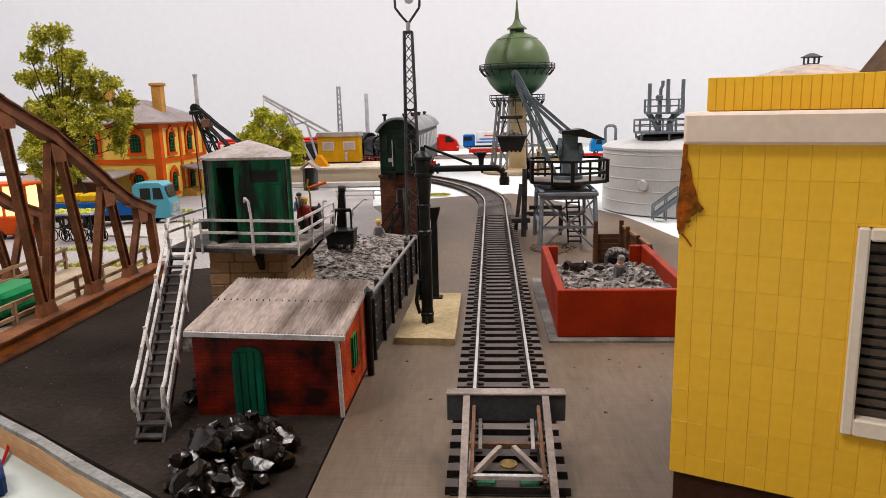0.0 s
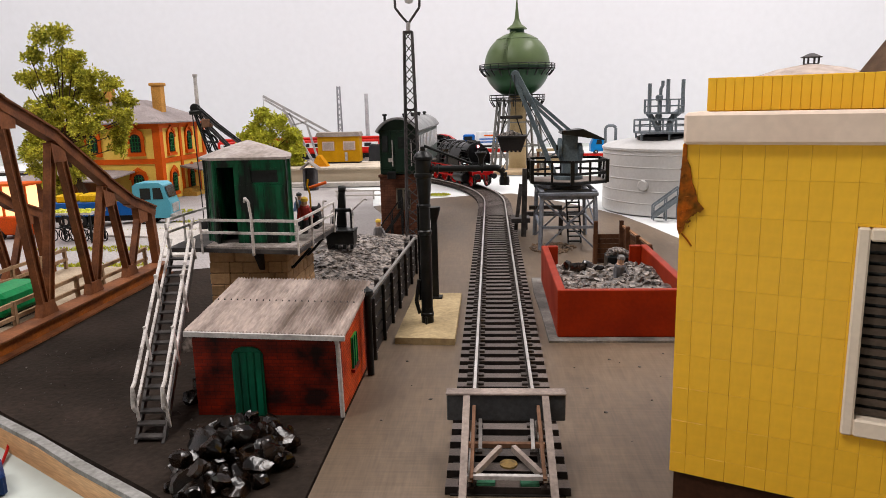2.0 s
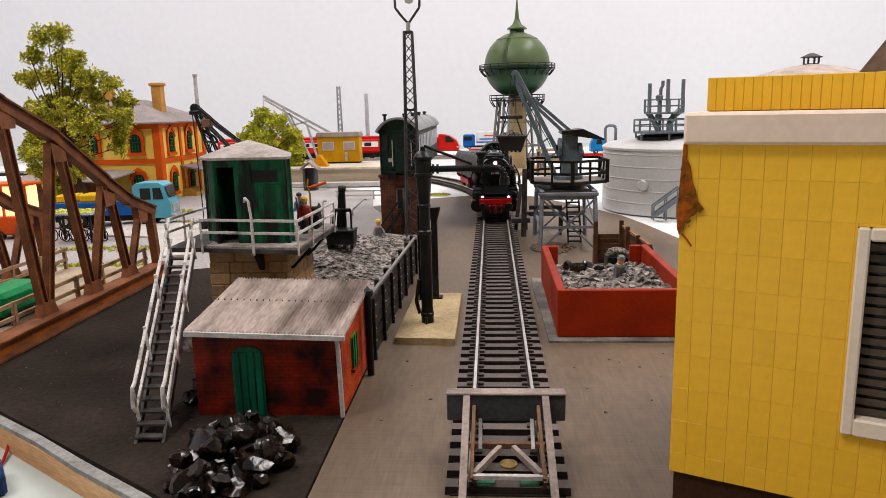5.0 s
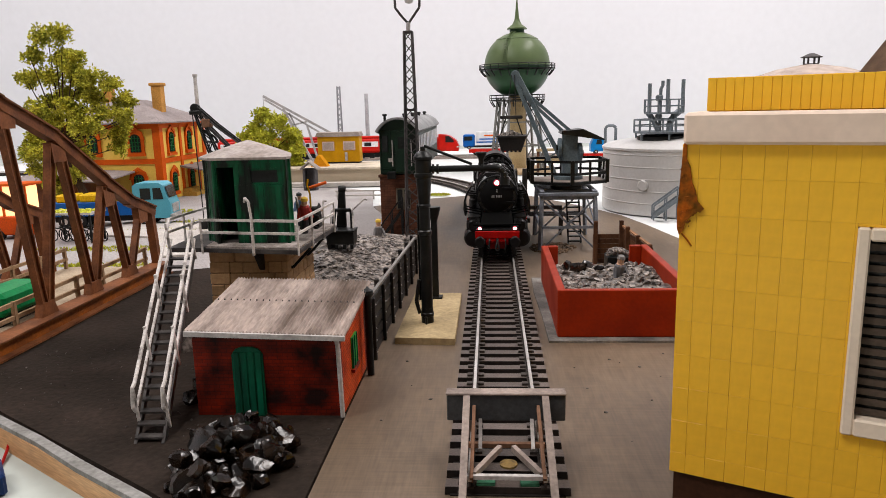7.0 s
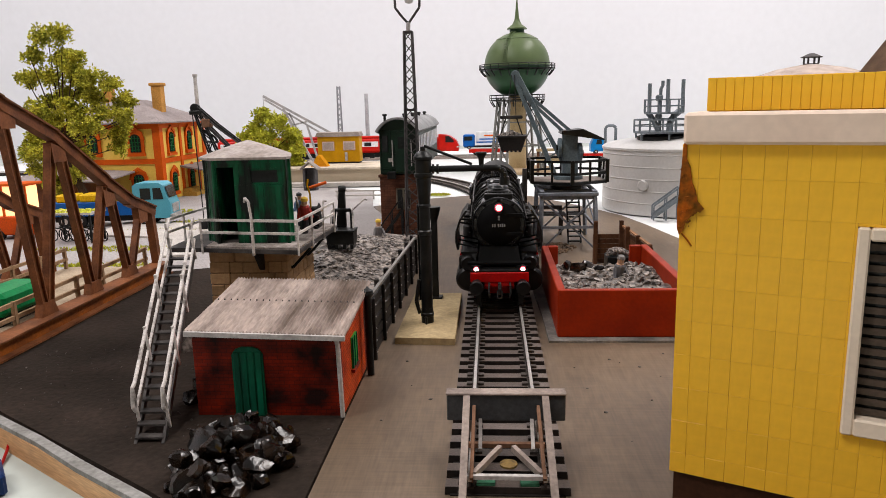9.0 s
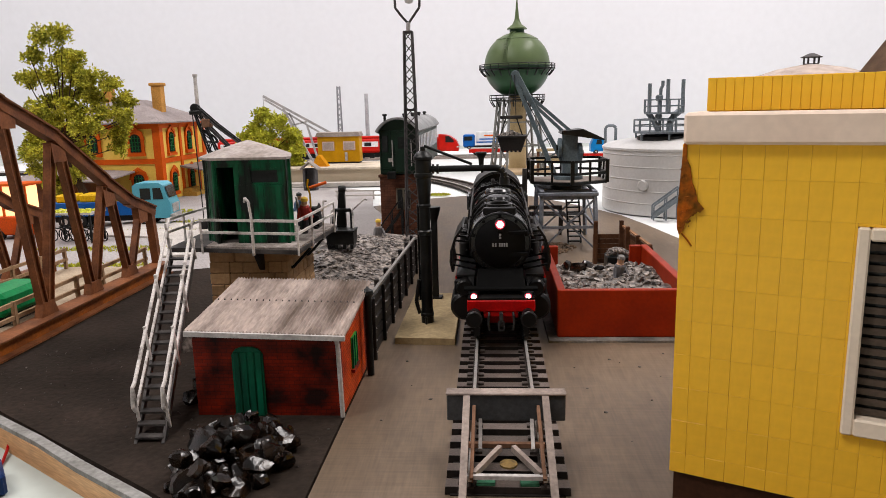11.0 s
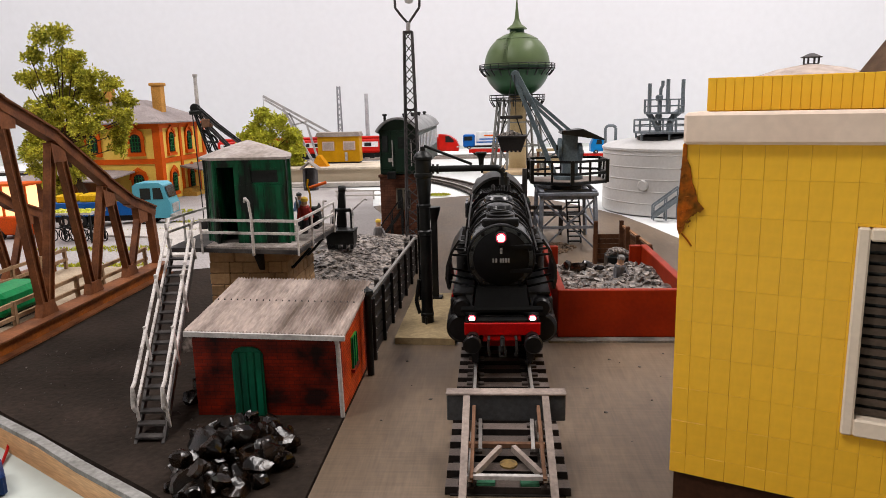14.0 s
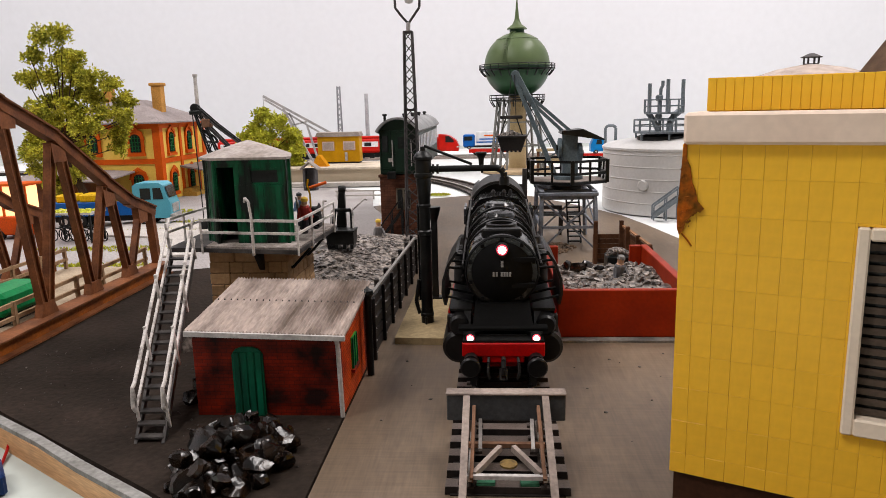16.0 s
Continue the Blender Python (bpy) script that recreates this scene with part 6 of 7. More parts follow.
def flatbed_truck():
    tk = thing("flatbed_truck", "turquoise flatbed truck with blue bed and yellow load", "truck", -287, 556, 0, 6)
    cy = mat("turquoise_paint", (0.17, 0.40, 0.49), (0.14, 0.35, 0.44), 0.35, var=0.08)
    cab = prism(B(), [(-1, 6), (28, 6), (28, 17), (26, 22), (23, 32), (20, 34), (2, 34), (-1, 32)], -11, 11)
    c = part("cab", cab, cy, tk, "turquoise rounded cab")
    part("windscreen", prism(B(), [(27.0, 22), (24.4, 31), (24.0, 31), (26.6, 22)], -9, 9), DARKPANE, c)
    for s in (-1, 1):
        part("side_window", prism(B(), [(5, 21), (13, 21), (13, 30), (5, 30)], s * 11, s * 11.4), DARKPANE, c)
        part("side_window", prism(B(), [(15, 21), (23, 21), (21, 30), (15, 30)], s * 11, s * 11.4), DARKPANE, c)
    part("bumper", box(B(), 26.5, 29.5, -11, 11, 4, 9, 0.4), ZINC, c)
    part("grille", box(B(), 27.8, 28.6, -7, 7, 10, 17, 0.2), ZINC, c)
    blue = mat("bed_blue", (0.02, 0.10, 0.34), (0.018, 0.085, 0.28), 0.4, var=0.1)
    part("bed", box(B(), -66, -3, -11.5, 11.5, 9, 20, 0.4), blue, tk, "blue drop-side bed")
    part("chassis", box(B(), -66, 20, -6, 6, 4, 9), BLACK, tk)
    ym = mat("yellow_crates", (0.66, 0.42, 0.03), None, 0.5)
    for x in (-62, -44, -24):
        part("load_crate", box(B(), x, x + 14, -9, 9, 20, 26, 0.8), ym, tk, "yellow crate")
    wheel_set(tk, (8, -44, -56), (-10, 10), 5.2)
    sh = thing("cycle_shelter", "grey bicycle shelter with mossy corrugated roof", "shelter", -298, 480)
    part("shelter_roof", prism(B(), [(-16 + i * 1.0, 20.0 + 0.5 * (i % 2)) for i in range(35)] + [(18, 21.6), (-16, 21.6)], -9, 12), ZINC, sh)
    ms = B()
    for i in range(160):
        blob(ms, (rnd.uniform(-15, 17), rnd.uniform(-8, 11), 21.8), rnd.uniform(0.6, 1.4), i, (1, 1, 0.6))
    tagged(part("moss", ms, LEAF2, sh, "green moss cover"), kind="stuff")
    for x in (-14, 16):
        for y in (-7, 10):
            part("post", beam(B(), (x, y, 0), (x, y, 20), 1.3, 1.3), BLACK, sh)
    for i in range(5):
        bk = thing("bicycle", "tiny black bicycle parked under the shelter", "bicycle", -311 + i * 7, 482, 0, 70, "bicycles under the shelter")
        for y in (-6, 6):
            rg = B()
            n = 16
            tube(rg, [(0, y + 4.2 * math.cos(2 * math.pi * k / n), 4.4 + 4.2 * math.sin(2 * math.pi * k / n)) for k in range(n + 1)], 0.4, 5)
            part("wheel", rg, BLACK, bk)
        part("frame", tube(B(), [(0, -6, 4.4), (0, -2, 9), (0, 4, 9.5), (0, 6, 4.4), (0, 5, 12), (0, 3.5, 12.4)], 0.45, 5), BLACK, bk)
        part("saddle", box(B(), -0.8, 0.8, -3.5, -0.8, 10, 10.8, 0.2), BLACK, bk)
    lv = thing("orange_lantern_cart", "orange cart with glowing glazed top", "cart", -352, 500)
    part("cart_body", box(B(), -16, 16, -9, 9, 3, 17, 1.2), mat("orange_red_paint", (0.62, 0.09, 0.02), None, 0.45), lv)
    part("lit_top", box(B(), -14, 12, -8, 8, 17, 39, 1.0), glow("warm_lit_glazing", (1.0, 0.55, 0.25), 1.3), lv, "glowing warm glazed top")
    for x in (-15, -5, 5, 13):
        part("mullion", box(B(), x - 0.8, x + 0.8, -9, -8, 17, 40), HOR, lv)
    part("cart_roof", box(B(), -17, 15, -10, 10, 39, 41, 0.4), HOR, lv)
    wheel_set(lv, (-10, 10), (-8, 8), 3.4)


flatbed_truck()

gr = B()
rn = random.Random(12)
for cx, cy, rx, ry, n in ((-245, 520, 40, 6, 500), (-250, 450, 60, 8, 500), (-300, 620, 30, 16, 500), (-235, 400, 30, 6, 300), (-290, 760, 12, 26, 300), (-56, 716, 12, 7, 500), (-240, 560, 24, 8, 300)):
    for i in range(n):
        a, d = rn.uniform(0, 6.28), rn.random() ** 0.5
        x, y = cx + rx * d * math.cos(a), cy + ry * d * math.sin(a)
        h = rn.uniform(0.8, 2.2)
        v = [gr.verts.new(Vector(p) * MM) for p in ((x - 0.5, y, 0), (x + 0.5, y + 0.2, 0), (x + rn.uniform(-0.8, 0.8), y + rn.uniform(-0.8, 0.8), h), (x, y + 0.6, 0))]
        gr.faces.new((v[0], v[1], v[2]))
        gr.faces.new((v[1], v[3], v[2]))
        gr.faces.new((v[3], v[0], v[2]))
single("grass_tufts", gr, LEAF2, "yellow-green static grass along the street edge", "grass", kind="stuff")
KERB = mat("pale_kerb", (0.50, 0.47, 0.44), (0.42, 0.39, 0.37), 0.8)
structure("pavement", prism(B(), [(-210, 420), (-190, 424), (-215, 545), (-300, 560), (-300, 500), (-250, 490)], -0.1, 1.4, "z"), KERB, "pale raised pavement beside the street", "pavement")


# ---- dark coal excavator behind the hut ----
def dark_crane():
    dc = thing("lattice_excavator", "black lattice-boom excavator beside the yellow house", "excavator", -205, 520)
    part("body", box(B(), -2, 28, -10, 10, 2, 26, 1.5), CRANEBLACK, dc)
    a, b = Vector((9, 0, 24)), Vector((-13.6, 0, 90))
    for k in (-1, 1):
        for j in (-1, 1):
            part("boom_chord", beam(B(), a + Vector((k * 4.4, j * 3, 0)), b + Vector((k * 1.8, j * 1.4, 0)), 1.1, 1.1), CRANEBLACK, dc)
    for f in range(9):
        p, q = a.lerp(b, f / 9), a.lerp(b, (f + 1) / 9)
        w = 4.2 - 2.6 * f / 9
        for j in (-2, 2):
            part("boom_lace", beam(B(), p + Vector((w * (-1) ** f, j, 0)), q - Vector((w * (-1) ** f, -j, 0)), 0.7, 0.7), CRANEBLACK, dc)
    part("boom_head", box(B(), -18, -8.6, -3, 3, 86.5, 89.5, 0.5), CRANEBLACK, dc)
    part("head_sheave", lathe(B(), [(3.0, -1.6), (3.6, -1.2), (3.6, 1.2), (3.0, 1.6)], (-14, 0, 91), 18, ALONG_Y), CRANEBLACK, dc)
    for k in (-1, 1):
        part("stay", tube(B(), [(-12, k * 2, 92), (2, k * 2, 79), (18, k * 2, 66), (26, k * 2, 52)], 0.7, 6), CRANEBLACK, dc)
        part("stay", tube(B(), [(-10, k * 2, 88), (4, k * 2, 75.5), (22, k * 2, 62), (24, k * 2, 48)], 0.8, 6), MASTGREY, dc)
        part("strut", beam(B(), (-8, k * 2, 81), (10, k * 2, 62), 1.2, 1.8), MASTGREY, dc)
    part("motor", box(B(), -9.5, -2.5, -3, 3, 77, 83.5, 0.8), STOPRUST, dc, "rusty motor block")
    part("motor_frame", tube(B(), [(-12, 0, 76), (-8, 0, 74.5), (-1, 0, 70), (1, 0, 66), (-9, 0, 67)], 0.9, 6), CRANEBLACK, dc)
    part("gantry", beam(B(), (25, 0, 52), (18, 0, 26), 1.4, 1.4), CRANEBLACK, dc)
    part("hoist_rope", beam(B(), (-16.5, 0, 87), (-15, 0, 8), 0.6, 0.6), CRANEBLACK, dc)
    part("hook_block", box(B(), -18, -12, -2, 2, 0, 8, 0.5), CRANEBLACK, dc)
    part("ballast", box(B(), 20, 30, -8, 8, 26, 34, 0.8), CRANEBLACK, dc)
    po = thing("grey_pole", "plain tapered grey chimney pole", "pole", -374, 900)
    part("shaft", rod(B(), (0, 0, 0), (0, 0, 133), 3.4, 12, 2.2), ZINC, po)
    part("cap", rod(B(), (0, 0, 132), (0, 0, 135), 3.2, 12), ZINC, po)


dark_crane()


# ---- far platform with yellow hut ----
def far_platform():
    cream = mat("cream_stone_edge", (0.56, 0.49, 0.39), (0.49, 0.42, 0.33), 0.8, scale=30, var=0.08)
    pl = thing("far_platform", "long cream stone loading platform beside far street", "platform")
    part("platform_body", box(B(), -420, -118, 822, 900, 0, 18.6), cream, pl)
    part("coping", box(B(), -422, -116, 818, 902, 18.6, 21.5, 0.5), mat("pale_coping", (0.62, 0.55, 0.46), None, 0.8), pl)
    part("step", box(B(), -420, -110, 806, 818, 0, 5, 0.5), KERB, pl)
    yh = thing("yellow_cabin", "small yellow wooden cabin with grey-brown roof", "cabin", -190, 884, 21.5)
    ym = mat("amber_boards", (0.56, 0.34, 0.10), (0.48, 0.28, 0.08), 0.6, scale=80, var=0.1)
    part("cabin_wall", box(B(), -26, 26, -10, 10, 2, 33, 0.4), ym, yh)
    part("base", box(B(), -25, 25, -9, 9, 0, 2), GREYBLK, yh)
    part("roof", prism(B(), [(-28, 33), (28, 33), (26, 38), (-26, 38)], -12, 12), HUTROOF, yh)
    for x in (-20, 6):
        w = part("window", box(B(), x, x + 15, -10.8, -10, 16, 27, 0.2), mat("pink_white_frame", (0.62, 0.50, 0.46), None, 0.5), yh, "pale framed window")
        part("pane", box(B(), x + 1.5, x + 13.5, -11.2, -10.7, 17.5, 25.5), mat("milky_pane", (0.42, 0.36, 0.34), None, 0.2), w)
    part("post", box(B(), 8, 11, -12, -11, 3, 14), ZINC, yh)
    for i in range(12):
        part("batten", box(B(), -25.5 + i * 4.6, -25 + i * 4.6, -10.35, -10, 2.4, 33), ym, yh)
    tn = thing("sand_tent", "small orange pyramid heap on the platform", "tent", -205, 838, 21.5)
    part("cover", prism(B(), [(-10, 0), (10, 0), (1, 13), (-2, 13)], -7, 7), mat("orange_cover", (0.66, 0.30, 0.03), (0.55, 0.22, 0.02), 0.7), tn)
    ki = thing("sentry_box", "dark grey sentry box with peaked roof", "sentry box", -203, 780)
    slate = mat("slate_grey_box", (0.09, 0.085, 0.09), None, 0.7)
    for a0, a1, b0, b1 in ((-7, -5, -6, 6), (5, 7, -6, 6), (-5, 5, 4, 6)):
        part("wall", box(B(), a0, a1, b0, b1, 0, 24), slate, ki)
    part("roof", prism(B(), [(-9.5, 23), (0, 31), (9.5, 23), (9.5, 24.6), (0, 32.6), (-9.5, 24.6)], -8, 7), HUTROOF, ki)
    part("floor_plate", box(B(), -5, 5, -6, 4, 0, 1), BLACK, ki)
    bn = thing("low_barrier", "low white street barrier frame", "barrier", -118, 690)
    for x in (-36, 0, 36):
        part("post", beam(B(), (x, 0, 0), (x, 0, 9), 1.4, 1.4), KERB, bn)
    for z in (4, 8.6):
        part("bar", beam(B(), (-38, 0, z), (38, 0, z), 1.0, 1.4), KERB, bn)
    rw = thing("red_barrier", "red and white barrier beam on the platform", "barrier", -290, 826, 21.5)
    part("bar", box(B(), -40, 40, -1, 1, 2, 6, 0.3), HOR, rw)
    for x in (-36, 36):
        part("post", box(B(), x - 1, x + 1, -1, 1, 0, 2), BLACK, rw)


far_platform()


# ---- far cranes, masts and trains ----
def far_background():
    fc = thing("far_crane", "pale grey lattice jib crane in the distance", "crane", -266, 962)
    g = mat("pale_grey_steel", (0.42, 0.41, 0.42), None, 0.6)
    tip, foot, tail = Vector((-42, 0, 107)), Vector((28, 0, 4)), Vector((62, 0, 48))
    part("jib", beam(B(), tip, tail, 2.2, 3), g, fc)
    part("jib", beam(B(), tip + Vector((2, 0, -5)), (44, 0, 50), 1.8, 2.2), g, fc)
    part("strut", beam(B(), (-16, 0, 90), foot, 2.4, 3.2), g, fc)
    part("strut", beam(B(), (16, 0, 66), (32, 0, 6), 2.0, 2.6), g, fc)
    part("strut", beam(B(), (-10, 0, 66), (16, 0, 72), 1.8, 2.0), g, fc)
    part("strut", beam(B(), (-8, 0, 84), (12, 0, 40), 1.8, 2.0), g, fc)
    part("rope", beam(B(), tip, tip + Vector((0, 0, -50)), 0.6, 0.6), g, fc)
    part("foot_block", box(B(), 18, 44, -8, 8, 0, 8, 0.5), g, fc)
    ma = thing("far_mast", "distant grey lattice mast", "mast", -276, 1300)
    lattice(ma, 0, 0, 0, 127, 8, 5, 14, mat("hazy_grey_steel", (0.28, 0.28, 0.30), None, 0.7), 1.2, 0.9)
    ma2 = thing("far_pole", "distant pale grey pole", "pole", -226, 1300)
    part("shaft", rod(B(), (0, 0, 0), (0, 0, 113), 4, 12, 3.4), mat("hazy_pale_steel", (0.48, 0.48, 0.50), None, 0.7), ma2)
    rt = thing("red_railcar", "red and white railcar standing on the far track", "railcar", 0, 1240)
    redm = mat("bright_red_body", (0.52, 0.06, 0.055), None, 0.4, var=0.06)
    def car(x0, x1):
        part("car_body", box(B(), x0, x1, -14, 14, 12, 36, 2.5), redm, rt, "bright red body")
        part("window_band", box(B(), x0 + 6, x1 - 6, -14.6, 14.6, 22, 31, 0.4), mat("white_band", (0.7, 0.68, 0.68), None, 0.5), rt)
        part("roof", box(B(), x0 + 3, x1 - 3, -12, 12, 36, 40, 1.5), redm, rt)
        n = int((x1 - x0 - 20) / 18)
        for i in range(n):
            part("window", box(B(), x0 + 12 + i * 18, x0 + 24 + i * 18, -15, -14.5, 23.5, 29.5), DARKPANE, rt)
        part("underframe", box(B(), x0 + 4, x1 - 4, -10, 10, 4, 12), BLACK, rt)
        for i in range(4):
            part("wheel", lathe(B(), [(5, -2), (5, 2)], (x0 + 18 + (x1 - x0 - 36) * (0, 0.15, 0.85, 1)[i], -9, 6), 14, ALONG_Y), BLACK, rt)
    car(-480, -346)
    car(-340, -190)
    car(-184, -92)
    nose = B()
    prism(nose, [(-92, 12), (-58, 12), (-57, 20), (-62, 30), (-74, 38), (-84, 40.5), (-92, 40.5)], -13.5, 13.5)
    part("nose", nose, redm, rt, "sloped red nose")
    part("windscreen", prism(B(), [(-66, 30.5), (-74, 37.5), (-80, 37.5), (-80, 27), (-66, 27)], -13.9, 13.9), DARKPANE, rt)
    part("headlight", box(B(), -61, -57, -13.9, 13.9, 18, 20), KERB, rt)
    tr = thing("far_track", "distant straight model track on white ground", "railway track", 0, 1240, kind="structure")
    part("track_bed", box(B(), -560, 120, -22, 22, -1, 2.2), mat("far_ballast", (0.27, 0.24, 0.22), None, 0.9, scale=80, fine=500, bump=0.6), tr)
    for y in (-8.3, 8.3):
        part("rail", box(B(), -560, 120, y - 0.5, y + 0.5, 2.2, 4.4), RAIL, tr)
    fw = thing("red_flat_wagon", "red flat wagon carrying a blue and white truck", "wagon", 6, 1240)
    part("deck", box(B(), -46, 46, -14, 14, 8, 14, 0.6), redm, fw)
    for x in (-34, 34):
        for y in (-9, 9):
            part("wheel", lathe(B(), [(5, -2), (5, 2)], (x, y, 8.5), 14, ALONG_Y), BLACK, fw)
    bt = thing("box_truck", "blue truck with white box body on the wagon", "truck", 0, 1240, 14)
    bl = mat("strong_blue_paint", (0.02, 0.12, 0.42), None, 0.35, var=0.05)
    part("cab", box(B(), -50, -30, -11, 11, 4, 25, 2), bl, bt, "blue cab")
    part("windscreen", box(B(), -48, -34, -11.5, 11.5, 15, 22), DARKPANE, bt)
    part("box_body", box(B(), -28, 30, -12, 12, 10, 29, 0.6), mat("white_box_paint", (0.72, 0.72, 0.74), None, 0.5, var=0.05), bt, "white box body")
    for z, m_, x0, x1 in ((22, HOR, -14, 20), (16, bl, -22, 26), (11, bl, -27, 29)):
        part("stripe", box(B(), x0, x1, -12.4, -11.9, z, z + 2.2), m_, bt)
    part("chassis", box(B(), -48, 30, -8, 8, 3, 6), BLACK, bt)
    wheel_set(bt, (-40, 4, 20), (-10, 10), 3)
    bv = thing("blue_pickup", "bright blue small truck on a red wagon", "truck", 168, 1120, 11)
    part("cab", prism(B(), [(-18, 3), (16, 3), (16, 12), (4, 13), (2, 23), (-14, 23), (-18, 14)], -9, 9), mat("azure_paint", (0.03, 0.22, 0.55), None, 0.35, var=0.05), bv)
    part("windscreen", prism(B(), [(-10, 14), (-1, 14), (-2, 21), (-9, 21)], -9.4, 9.4), DARKPANE, bv)
    wheel_set(bv, (-10, 10), (-8, 8), 3)
    fw2 = thing("low_red_wagon", "low red wagon under the blue truck", "wagon", 168, 1120)
    part("deck", box(B(), -60, 60, -12, 12, 6, 11, 0.5), redm, fw2)
    for x in (-44, 44):
        part("wheel", lathe(B(), [(4, -2), (4, 2)], (x, -8, 4), 14, ALONG_Y), BLACK, fw2)
        part("wheel", lathe(B(), [(4, -2), (4, 2)], (x, 8, 4), 14, ALONG_Y), BLACK, fw2)
    wd = thing("timber_rack", "low tan timber rack behind the crane", "rack", 72, 900)
    for z in (18, 30):
        part("shelf", box(B(), -18, 22, -6, 6, z, z + 3), PAD, wd)
    for x in (-16, 20):
        part("post", box(B(), x - 1.5, x + 1.5, -4, 4, 0, 33), WOODBR, wd)


far_background()


# ---- water tower with a ball tank ----
def ball_tower():
    bt = thing("water_tower", "green ball-shaped water tower on grey lattice legs", "water tower", 32.5, 960)
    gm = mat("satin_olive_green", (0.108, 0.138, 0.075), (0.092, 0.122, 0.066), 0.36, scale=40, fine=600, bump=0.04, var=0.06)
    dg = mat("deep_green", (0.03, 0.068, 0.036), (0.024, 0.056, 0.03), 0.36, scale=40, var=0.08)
    part("pedestal", lathe(B(), [(48, 0), (48, 3), (45, 5)], (0, 0, 0), 36), mat("sandy_plinth", (0.42, 0.33, 0.23), (0.34, 0.26, 0.18), 0.85, scale=50), bt)
    R, zc = 42.3, 137
    up = [(R * math.cos(a), zc + R * math.sin(a)) for a in [radians(90 * i / 14) for i in range(14)]]
    lo = [(R * math.cos(a), zc + R * 0.96 * math.sin(a)) for a in [radians(-68 + 68 * i / 12) for i in range(13)]]
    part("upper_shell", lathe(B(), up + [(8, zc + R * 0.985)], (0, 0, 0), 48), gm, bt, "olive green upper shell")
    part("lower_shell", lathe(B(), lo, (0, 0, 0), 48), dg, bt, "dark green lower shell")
    part("collar", lathe(B(), [(27, zc + 32.2), (27.4, zc + 33.2), (25, zc + 34.6)], (0, 0, 0), 36), gm, bt)
    part("lantern", lathe(B(), [(9.5, zc + 40), (9.5, zc + 46)], (0, 0, 0), 16), dg, bt)
    part("lantern_roof", lathe(B(), [(13, zc + 45.6), (13, zc + 46.8), (6, zc + 52), (4, zc + 56), (3.4, zc + 58)], (0, 0, 0), 20), gm, bt)
    part("spire", lathe(B(), [(3.2, zc + 57), (1.4, zc + 74), (0.4, zc + 88)], (0, 0, 0), 12), gm, bt)
    def gallery(r0, r1, z, h, n):
        part("gallery_floor", lathe(B(), [(r0, z - 1.6), (r1, z), (r1, z + 1.2), (r0, z + 1.2)], (0, 0, 0), 40), CRANEBLACK, bt)
        for k in range(2):
            rg = B()
            tube(rg, [(r1 * math.cos(2 * math.pi * i / 32), r1 * math.sin(2 * math.pi * i / 32), z + h * (k + 1) / 2) for i in range(33)], 0.5, 5)
            part("gallery_rail", rg, CRANEBLACK, bt)
        for i in range(n):
            a = 2 * math.pi * i / n
            part("gallery_post", beam(B(), (r1 * math.cos(a), r1 * math.sin(a), z), (r1 * math.cos(a), r1 * math.sin(a), z + h), 0.8, 0.8), CRANEBLACK, bt)
            part("gallery_bracket", beam(B(), (r1 * 0.98 * math.cos(a), r1 * 0.98 * math.sin(a), z - 0.6), (r1 * 0.85 * math.cos(a), r1 * 0.85 * math.sin(a), z - 8), 1.2, 1.2), CRANEBLACK, bt)
    gallery(40, 49, zc - 5, 6.5, 24)
    gallery(20, 36, 93, 7, 18)
    lg = mat("grey_lattice_leg", (0.20, 0.20, 0.19), (0.15, 0.15, 0.145), 0.6)
    for i in range(4):
        a = math.pi / 4 + i * math.pi / 2 + 0.25
        t, b = Vector((27 * math.cos(a), 27 * math.sin(a), 96)), Vector((38 * math.cos(a), 38 * math.sin(a), 3))
        s = Vector((-math.sin(a), math.cos(a), 0))
        for k in (-1, 1):
            part("leg", beam(B(), t + s * k * 4, b + s * k * 5, 2.4, 2.4), lg, bt)
        for f in range(7):
            p, q = t.lerp(b, f / 7), t.lerp(b, (f + 1) / 7)
            part("leg_lace", beam(B(), p + s * 4.2 * (-1) ** f, q - s * 4.2 * (-1) ** f, 1.3, 1.3), lg, bt)
        c = a + math.pi / 2
        t2, b2 = Vector((27 * math.cos(c), 27 * math.sin(c), 96)), Vector((38 * math.cos(c), 38 * math.sin(c), 3))
        for f in (0.33, 0.66):
            part("ring_tie", beam(B(), t.lerp(b, f), t2.lerp(b2, f), 1.2, 1.6), lg, bt)
    part("shaft", lathe(B(), [(12, 3), (11, 40), (11, 100)], (0, 0, 0), 24), mat("sandstone_shaft", (0.46, 0.37, 0.24), (0.38, 0.30, 0.19), 0.85), bt, "tan central shaft")
    la = B()
    for k in (-1, 1):
        tube(la, [((R + 1.5) * math.cos(e) * math.sin(radians(-24)) + k * 2.2, -(R + 1.5) * math.cos(e) * math.cos(radians(-24)), zc + (R + 1.5) * math.sin(e)) for e in [radians(4 + 8 * i) for i in range(10)]], 0.5, 5)
    part("ladder", la, gm, bt)
    for i in range(24):
        e = radians(4 + 3 * i)
        c = Vector(((R + 1.5) * math.cos(e) * math.sin(radians(-24)), -(R + 1.5) * math.cos(e) * math.cos(radians(-24)), zc + (R + 1.5) * math.sin(e)))
        part("rung", beam(B(), c - Vector((2.2, 0, 0)), c + Vector((2.2, 0, 0)), 0.5, 0.5), gm, bt)


ball_tower()


